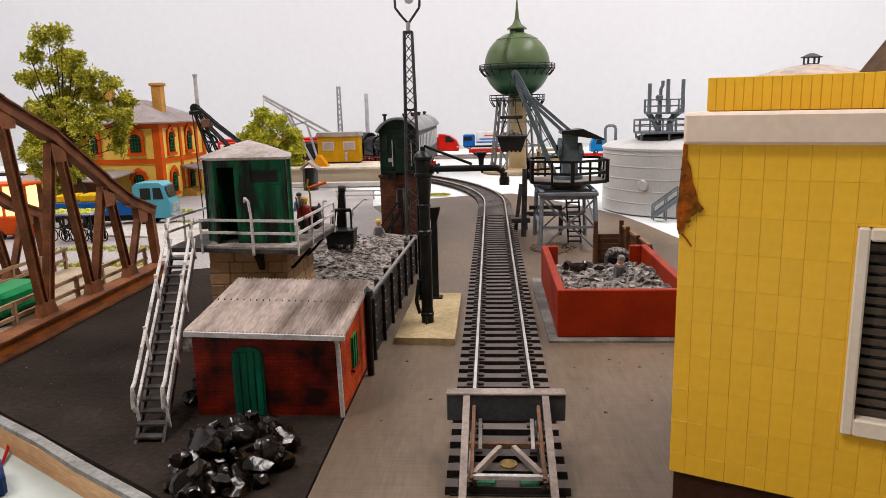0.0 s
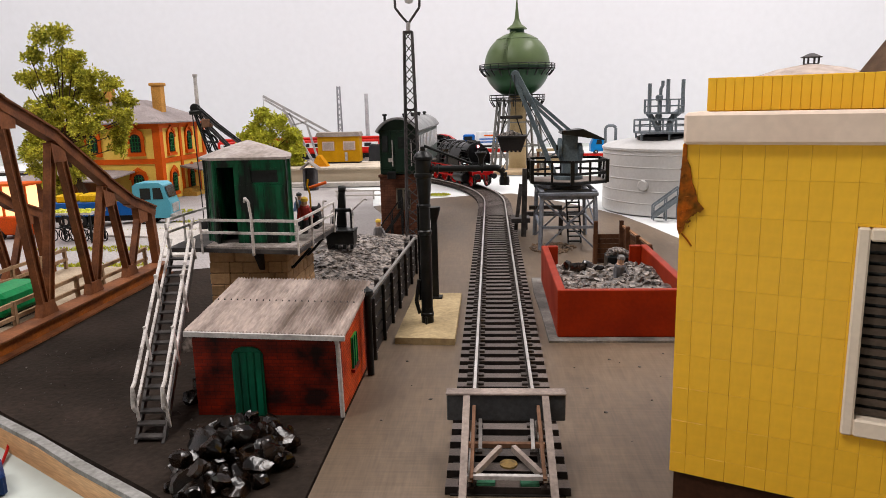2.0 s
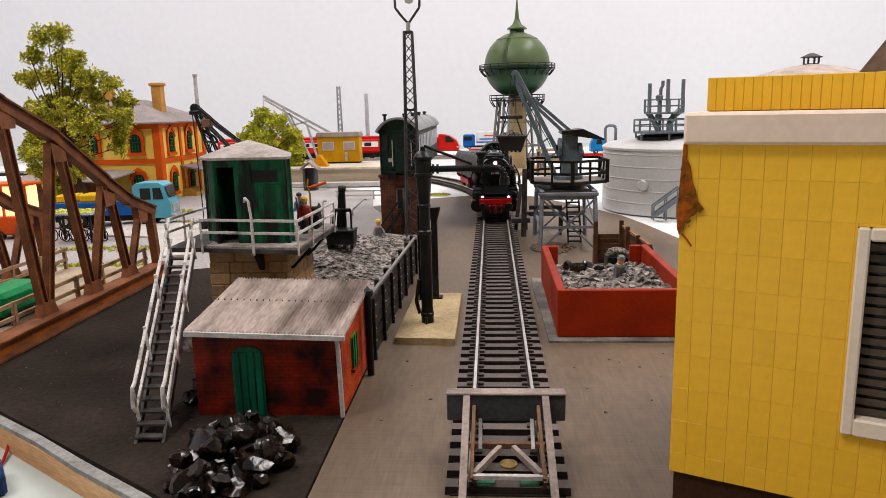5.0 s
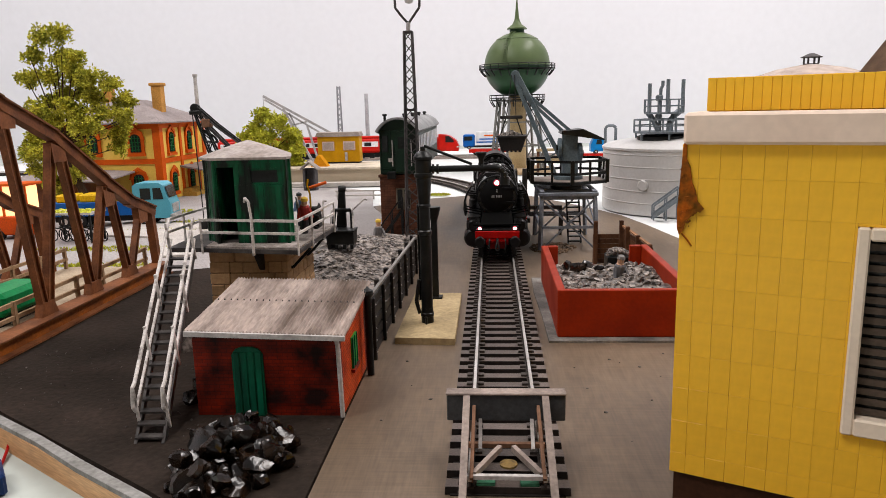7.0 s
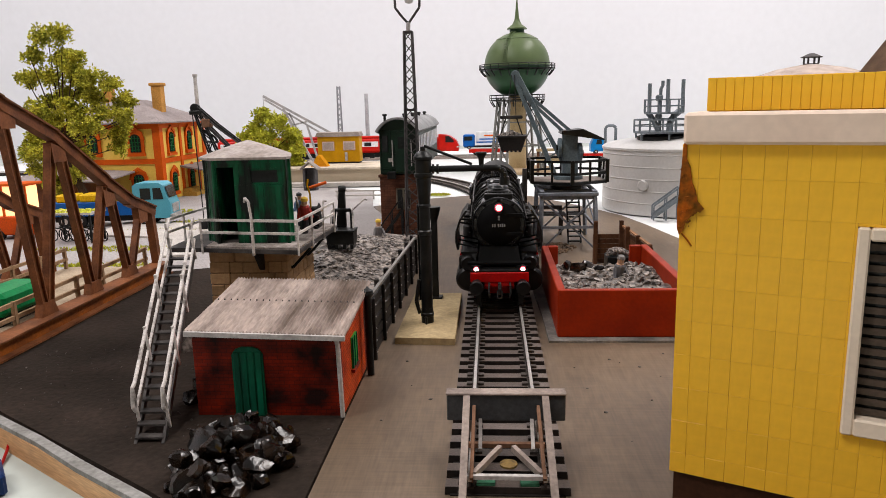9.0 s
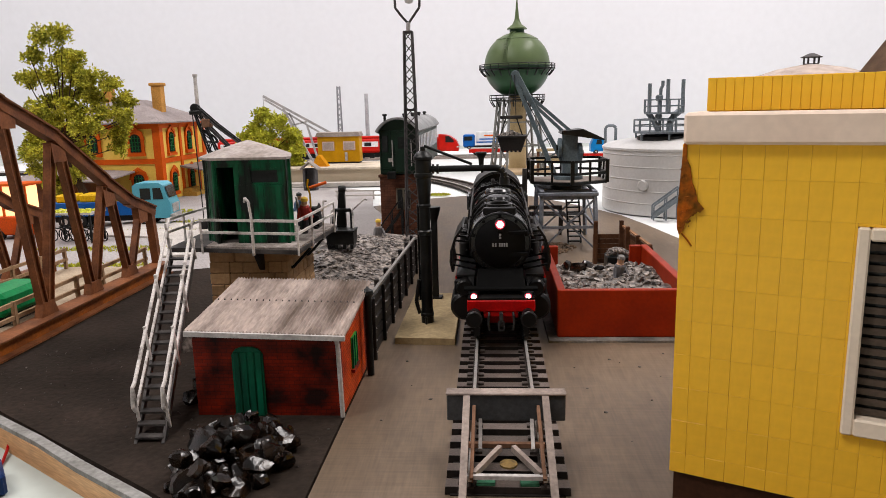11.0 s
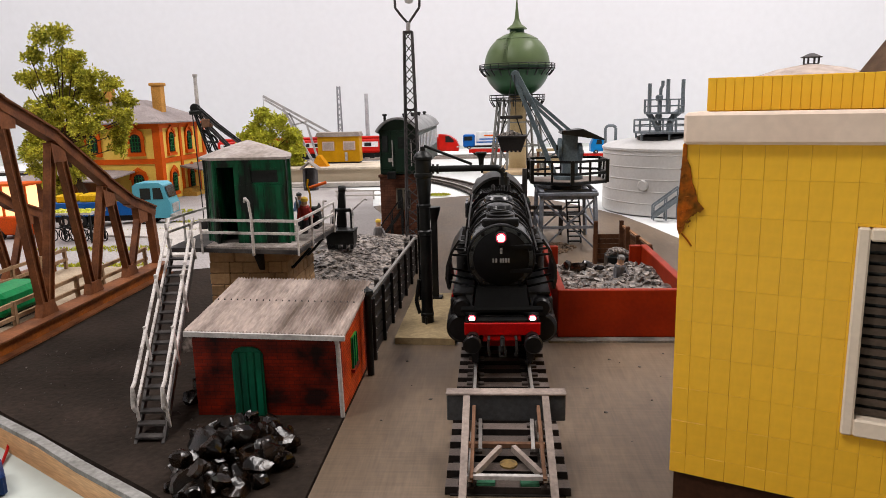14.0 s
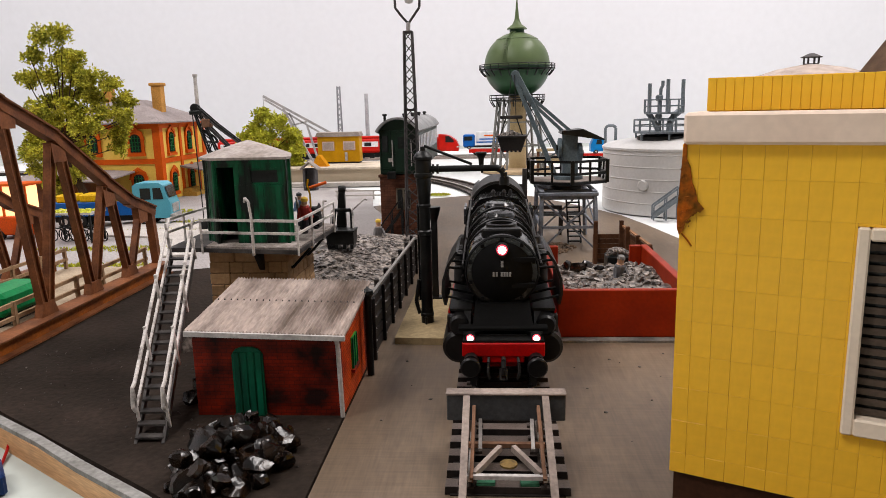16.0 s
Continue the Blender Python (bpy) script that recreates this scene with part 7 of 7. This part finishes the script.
# ---- grey storage tank ----
def storage_tank():
    st = thing("storage_tank", "pale silver-grey storage tank with roof platform", "storage tank", 156, 612)
    sm = mat("silver_grey_tank", (0.62, 0.61, 0.60), (0.54, 0.53, 0.52), 0.34, 0.2, scale=35, fine=500, bump=0.05, var=0.06)
    R = 63.5
    prof = [(R, 0)]
    for k in range(5):
        z = 9.4 * (k + 1)
        prof += [(R, z - 0.4), (R + 0.4, z - 0.2), (R + 0.4, z + 0.2), (R, z + 0.4)]
    prof += [(R, 50), (R + 1, 50.4), (R + 1, 52), (R - 3, 54.5), (14, 63), (0, 63)]
    part("shell", lathe(B(), prof, (0, 0, 0), 72), sm, st)
    tl = mat("teal_grey_steel", (0.20, 0.225, 0.245), None, 0.5)
    ladder = thing("tank_stairs", "teal steel stairs leaning on the tank wall", "stairs", 120, 547)
    a, b = Vector((-1, -2, 3)), Vector((17, -4, 17))
    for o in (0, -6):
        part("stringer", beam(B(), a + Vector((0, o, 0)), b + Vector((0, o, 0)), 1, 3), tl, ladder)
        part("handrail", beam(B(), a + Vector((0, o, 8)), b + Vector((0, o, 8)), 0.9, 1.2), tl, ladder)
        for f in (0, 0.5, 1):
            c = a.lerp(b, f) + Vector((0, o, 0))
            part("stair_leg", beam(B(), (c.x, c.y, 0), c, 1.0, 1.0), tl, ladder)
            part("rail_post", beam(B(), c, c + Vector((0, 0, 8)), 0.9, 0.9), tl, ladder)
    for i in range(8):
        c = a.lerp(b, (i + 0.5) / 8)
        part("tread", beam(B(), c, c + Vector((0, -6, 0)), 2, 0.6), tl, ladder)
    # two round galleries and the pipe work on the roof
    cx, cy = -19.5, -17

    def gallery(x, y, z, r, h, n, floor_r):
        part("gallery_floor", lathe(B(), [(floor_r, z - 1.4), (r, z - 1.2), (r, z), (floor_r, z)], (x, y, 0), 32), tl, st)
        ring = [(x + r * math.cos(2 * math.pi * i / n), y + r * math.sin(2 * math.pi * i / n)) for i in range(n)]
        for i in range(n):
            p, q = ring[i], ring[(i + 1) % n]
            part("rail_post", beam(B(), (*p, z), (*p, z + h), 1.0, 1.0), tl, st)
            for k in (0.5, 1):
                part("rail_bar", beam(B(), (*p, z + h * k), (*q, z + h * k), 0.8, 1.0), tl, st)

    gallery(cx, cy, 64.2, 23, 9.4, 14, 12)
    gallery(cx + 0.5, cy, 79.2, 15.6, 10, 12, 3)
    for i in range(6):
        a = math.pi * (2 * i + 1) / 6
        part("gallery_prop", beam(B(), (cx + 22 * math.cos(a), cy + 22 * math.sin(a), 57.6), (cx + 22 * math.cos(a), cy + 22 * math.sin(a), 63.2), 1.4, 1.4), tl, st)
    part("roof_curb", lathe(B(), [(20, 57), (20, 60.5), (17, 61.5)], (cx, cy, 0), 32), CRANEBLACK, st, "dark curb below the gallery")
    part("riser", tube(B(), [(cx + 3.5, cy - 8, 57), (cx + 3.5, cy - 8, 71), (cx + 8, cy - 4, 77), (cx + 13, cy, 80)], 2.6, 10), tl, st)
    part("riser", tube(B(), [(cx - 13, cy, 80), (cx - 8, cy - 2, 73), (cx - 4, cy - 4, 64)], 2.2, 10), tl, st)
    part("riser", tube(B(), [(cx - 2.6, cy, 60), (cx - 2.6, cy, 98), (cx - 1.2, cy, 100), (cx - 1.2, cy, 104)], 1.3, 10), tl, st)
    part("valve", lathe(B(), [(2.0, 88), (3.0, 89), (3.0, 92), (2.0, 93)], (cx - 4, cy - 2, 0), 14), tl, st)
    part("valve", lathe(B(), [(1.4, -2), (2.6, -1.4), (2.6, 1.4), (1.4, 2)], (cx - 5, cy - 6, 76), 14, ALONG_Y), tl, st)
    for x, h0, h in ((cx - 12.0, 79, 102), (cx + 2.4, 79, 105), (cx + 14.2, 79, 104.6)):
        part("vent_pipe", rod(B(), (x, cy - 3, h0), (x, cy - 3, h), 1.5, 10), tl, st)
    part("manhole", lathe(B(), [(4.2, 0), (4.2, 1.2), (3.4, 1.8)], (-40.6, -49.4, 24), 18, Matrix.Rotation(radians(-39.5), 3, "Z") @ Matrix.Rotation(radians(90), 3, "X")), sm, st)
    part("vent_bend", tube(B(), [(-58, 30, 45), (-58, 30, 66), (-56, 30, 68), (-51, 30, 68), (-49, 30, 66), (-49, 30, 52)], 1.3, 8), tl, st)


storage_tank()


# ---- coach body on a brick tower ----
def coach_on_tower():
    tw = thing("brick_tower", "dark red brick tower with small window", "tower", -67, 492)
    bk = brick_mat("dark_red_brick", (0.125, 0.06, 0.042), (0.07, 0.034, 0.025), (0.7, 0.65, 0.6), 4.0, 1.7, 0.85)
    part("tower_wall", box(B(), -13, 13, 0, 40, 0, 40.5), bk, tw)
    w = part("window", box(B(), -2, 8, -0.8, 0, 18, 33, 0.2), mat("cream_frame", (0.16, 0.14, 0.11), None, 0.6), tw)
    for k in (-1, 4):
        part("pane", box(B(), k, k + 3.5, -1.1, -0.7, 19, 32), DARKPANE, w)
    part("cornice", box(B(), -14, 14, -1, 41, 40.5, 42.5, 0.4), bk, tw)
    stp = thing("tower_stairs", "dark steel outside stairs at the brick tower", "stairs", -48, 474)
    a, b = Vector((-31.4, 11, -1.3)), Vector((-16.3, 11, 18.4))
    for i in range(9):
        c = a.lerp(b, (i + 0.5) / 9)
        part("tread", box(B(), c.x - 1.3, c.x + 1.3, 8, 15, c.z - 0.3, c.z + 0.3), CRANEBLACK, stp)
    for y in (8, 15):
        part("stringer", beam(B(), (a.x, y, a.z), (b.x, y, b.z), 0.8, 2), CRANEBLACK, stp)
        part("handrail", beam(B(), (a.x, y, a.z + 9), (b.x, y, b.z + 9), 0.8, 0.8), CRANEBLACK, stp)
        for f in (0, 0.5, 1):
            c = a.lerp(b, f)
            part("rail_post", beam(B(), (c.x, y, c.z), (c.x, y, c.z + 9), 0.7, 0.7), CRANEBLACK, stp)
            part("stair_leg", beam(B(), (c.x, y, 0), (c.x, y, c.z), 1.0, 1.0), CRANEBLACK, stp)
    part("stair_foot", box(B(), a.x - 4, a.x + 1, 7, 16, 0, a.z, 0.4), DARKTREAD, stp)
    co = thing("old_coach", "dark green railway coach body with grey roof", "coach", -66, 489, 42.5)
    gm = mat("dark_coach_green", (0.009, 0.024, 0.015), (0.006, 0.014, 0.009), 0.5, scale=70, bump=0.15)
    part("coach_body", box(B(), -13, 13, 0, 185, 0.5, 31, 0.8), gm, co)
    rf = [(15.2 * math.sin(a) / math.sin(radians(62)), 22 + 17.2 * math.cos(a)) for a in [radians(-62 + 124 * i / 14) for i in range(15)]]
    part("coach_roof", prism(B(), rf + [(x * 0.92, z - 1.4) for x, z in rf[::-1]], -3, 188), mat("pale_grey_roof", (0.27, 0.27, 0.275), (0.21, 0.21, 0.21), 0.45), co, "pale grey arched roof")
    part("gable", prism(B(), [(x * 0.9, z - 1.6) for x, z in rf] + [(13, 30), (-13, 30)], 0.5, 2), gm, co)
    d = part("end_door", box(B(), -2, 8, -0.7, 0.2, 2, 29, 0.2), gm, co)
    part("door_window", box(B(), 0, 6, -1.1, -0.6, 18, 26, 0.1), DARKPANE, d)
    for x in (-9, 10):
        part("end_window", box(B(), x - 2, x + 2, -0.6, 0.2, 16, 27, 0.1), DARKPANE, co)
    part("notice", box(B(), -7, -4, -0.5, 0.2, 9, 11.5), KERB, co)
    for x in (-12.6, -5.6, 8.6, 12.0):
        part("end_strip", box(B(), x, x + 0.6, -0.5, 0.2, 1, 31, 0.1), gm, co)
    for z in (4, 14, 29.5):
        part("waist_strip", box(B(), -13, 13, -0.35, 0.2, z, z + 0.7), gm, co)
    for x in (-4, 9):
        part("grab_rail", beam(B(), (x, -1.2, 6), (x, -1.2, 24), 0.6, 0.6), ZINC, co)
    for i in range(14):
        part("side_window", box(B(), 13, 13.5, 10 + i * 12.4, 18 + i * 12.4, 13, 26, 0.1), mat("pale_side_pane", (0.55, 0.55, 0.54), None, 0.2) if i == 0 else bpy.data.materials["pale_side_pane"], co)
    for y in (8, 60, 110, 160):
        part("roof_vent", lathe(B(), [(1.0, 38), (1.2, 40), (1.8, 40.4), (1.2, 41.6)], (4, y, 0), 10), CRANEBLACK, co)
    part("stove_pipe", lathe(B(), [(0.9, 36), (0.9, 40), (1.6, 40.3), (1.6, 41.5)], (-9, 3, 0), 10), CRANEBLACK, co)
    part("step_box", box(B(), -8, -2, -3, 0, -2.5, 2.5, 0.4), CRANEBLACK, co)


coach_on_tower()


# ---- timber signal post, figures, last bits ----
def banded(name, colours, s):
    """Painted toy figure: trousers, coat, skin and hat one above the other."""
    m = mat(name, (0.5, 0.5, 0.5), None, 0.6, scale=140)
    N, L = m.node_tree.nodes, m.node_tree.links
    tc, sp, ra = N.new("ShaderNodeTexCoord"), N.new("ShaderNodeSeparateXYZ"), N.new("ShaderNodeValToRGB")
    mr = N.new("ShaderNodeMapRange")
    mr.inputs[2].default_value = 0.021 * s
    L.new(tc.outputs["Object"], sp.inputs[0])
    L.new(sp.outputs[2], mr.inputs[0])
    L.new(mr.outputs[0], ra.inputs[0])
    ra.color_ramp.interpolation = "CONSTANT"
    e = ra.color_ramp.elements
    e[0].color, e[1].position, e[1].color = (*colours[0], 1), 0.38, (*colours[1], 1)
    for at, c in ((0.75, (0.55, 0.33, 0.22)), (0.86, colours[2])):
        k = e.new(at)
        k.color = (*c, 1)
    L.new(ra.outputs[0], N["Principled BSDF"].inputs["Base Color"])
    return m



def small_things():
    tp = thing("timber_post", "dark weathered timber post frame beside the track", "post", 19, 484)
    part("post", beam(B(), (0, -4, 0), (1, -4, 46), 3.4, 3.4), DARKTREAD, tp)
    part("post", beam(B(), (-5, 12, 0), (-1, 12, 34), 2.6, 2.6), DARKTREAD, tp)
    part("plate", box(B(), -8, 5, 4, 22, 8, 11), DARKTREAD, tp)
    part("shelf", box(B(), 4, 26, -2, 2, 18, 20.5), DARKTREAD, tp)
    part("shelf", box(B(), 4, 30, 20, 24, 10, 13), DARKTREAD, tp)
    part("rail_end", beam(B(), (3, 22, 0), (3, 22, 13), 2, 2), DARKTREAD, tp)
    part("shelf_post", beam(B(), (25, 0, 0), (25, 0, 18), 2, 2), DARKTREAD, tp)
    part("shelf_post", beam(B(), (28, 22, 0), (28, 22, 10), 2, 2), DARKTREAD, tp)

    def figure(label, x, y, z, colour, lean=0, s=1.0):
        bm = B()
        lathe(bm, [(1.6, 0), (1.9, 4), (1.7, 8), (2.4, 11), (2.3, 15), (1.0, 16.5)], (0, 0, 0), 10)
        lathe(bm, [(0, 16), (1.4, 16.6), (1.5, 18.2), (1.9, 18.4), (1.5, 19.6), (0, 20.4)], (0, -0.3, 0), 10)
        beam(bm, (-2.2, 0, 14), (-3.4, -3, 9.5), 1.2, 1.2)
        beam(bm, (2.2, 0, 14), (3.4, -3, 10), 1.2, 1.2)
        bmesh.ops.scale(bm, vec=(s, s, s), verts=bm.verts[:])
        m = banded("figure_" + colour[0], colour[1:], s)
        ob = single("worker_figurine", bm, m, label, "figurine", x, y, z)
        ob.matrix_world = pose(x * MM, y * MM, z * MM, lean, 0, 20)
    figure("painted toy worker figurine in red coat and yellow hat", -76.0, 272, 40.7, ("red_coat", (0.03, 0.03, 0.035), (0.38, 0.04, 0.03), (0.62, 0.40, 0.05)), 20, 0.8)
    figure("tiny painted toy figurine in blue beside the hut", -82.5, 290, 40.7, ("blue_coat", (0.05, 0.05, 0.06), (0.10, 0.16, 0.26), (0.05, 0.05, 0.05)), 0, 0.7)
    figure("tiny toy figurine in grey with yellow helmet", -70.5, 418, 3.0, ("grey_coat", (0.12, 0.12, 0.13), (0.16, 0.15, 0.15), (0.70, 0.45, 0.06)))
    figure("grey toy worker figurine standing in coal", 52.4, 313, 3.2, ("drab", (0.08, 0.08, 0.08), (0.12, 0.12, 0.13), (0.16, 0.15, 0.14)), 12)
    figure("tiny toy figurine in tan coat on the far street", -175, 440, 0, ("tan_coat", (0.05, 0.05, 0.06), (0.30, 0.20, 0.07), (0.05, 0.04, 0.03)))
    horn = thing("signal_horn", "small orange baton on a yellow bracket beside the hut", "horn", -74.5, 285, 40.7)
    part("bracket", tube(B(), [(-2, 0, 0), (-2, 0, 14), (-3, 0, 17.5), (-2.4, 0, 20)], 0.4, 6), mat("yellow_bracket", (0.55, 0.33, 0.06), None, 0.5), horn)
    part("baton", rod(B(), (-2, 0, 16.5), (5, 0, 18.6), 0.6, 8), HOR, horn, "orange baton")
    bm = tube(B(), [(-145.3, 186.0, -5.0), (-144.3, 183.3, -6.5), (-141.9, 177.9, -7.2), (-140.7, 174.7, -7.4), (-137.4, 164.5, -7.4)], 0.45, 8)
    single("red_wire", bm, mat("red_wire_sheath", (0.45, 0.02, 0.02), None, 0.4), "thin red wire hanging from the board edge", "wire")
    pg = thing("blue_plug", "small dark blue connector lying on the table", "plug", -137, 163, -8, 40)
    part("plug_body", box(B(), -5, 5, -7, 6, 0, 6, 0.8), mat("navy_plastic", (0.012, 0.03, 0.10), None, 0.4), pg)
    part("cable_grip", box(B(), -3, 3, 6, 9, 1, 5, 0.5), mat("navy_grip", (0.01, 0.02, 0.06), None, 0.5), pg)
    # domed tank and brown gable far behind the yellow building
    dt = thing("domed_tank", "beige conical tank roof with small lantern", "tank", 446, 1060)
    be = mat("beige_roof", (0.46, 0.39, 0.35), None, 0.8)
    part("tank_wall", lathe(B(), [(84, 0), (84, 110), (86, 112)], (0, 0, 0), 48), be, dt)
    part("tank_roof", lathe(B(), [(88, 111), (88, 113), (45, 127), (10, 133)], (0, 0, 0), 48), be, dt)
    la = part("lantern", lathe(B(), [(10, 132), (10, 134)], (0, 0, 0), 16), GREYBLK, dt)
    for i in range(8):
        part("lantern_post", beam(B(), (10 * math.cos(i * 0.785), 10 * math.sin(i * 0.785), 134), (10 * math.cos(i * 0.785), 10 * math.sin(i * 0.785), 142), 2, 2), MASTGREY, la)
    part("lantern_roof", lathe(B(), [(14, 142), (14, 143), (3, 148)], (0, 0, 0), 16), MASTGREY, la)
    bh = thing("brown_gable_house", "brown gabled model house behind the yellow building", "house", 326, 600)
    part("gable_wall", prism(B(), [(0, 0), (90, 0), (90, 120), (45, 168), (0, 108)], 0, 60), mat("beige_gable", (0.40, 0.32, 0.22), None, 0.8), bh)
    rf = B()
    hull6(rf, [(-10, -5, 99), (45, -5, 172), (45, 65, 172), (-10, 65, 99), (-10, -5, 103), (45, -5, 177), (45, 65, 177), (-10, 65, 103)])
    part("roof", rf, mat("dark_brown_tiles", (0.09, 0.055, 0.035), None, 0.8), bh)


small_things()
motions()
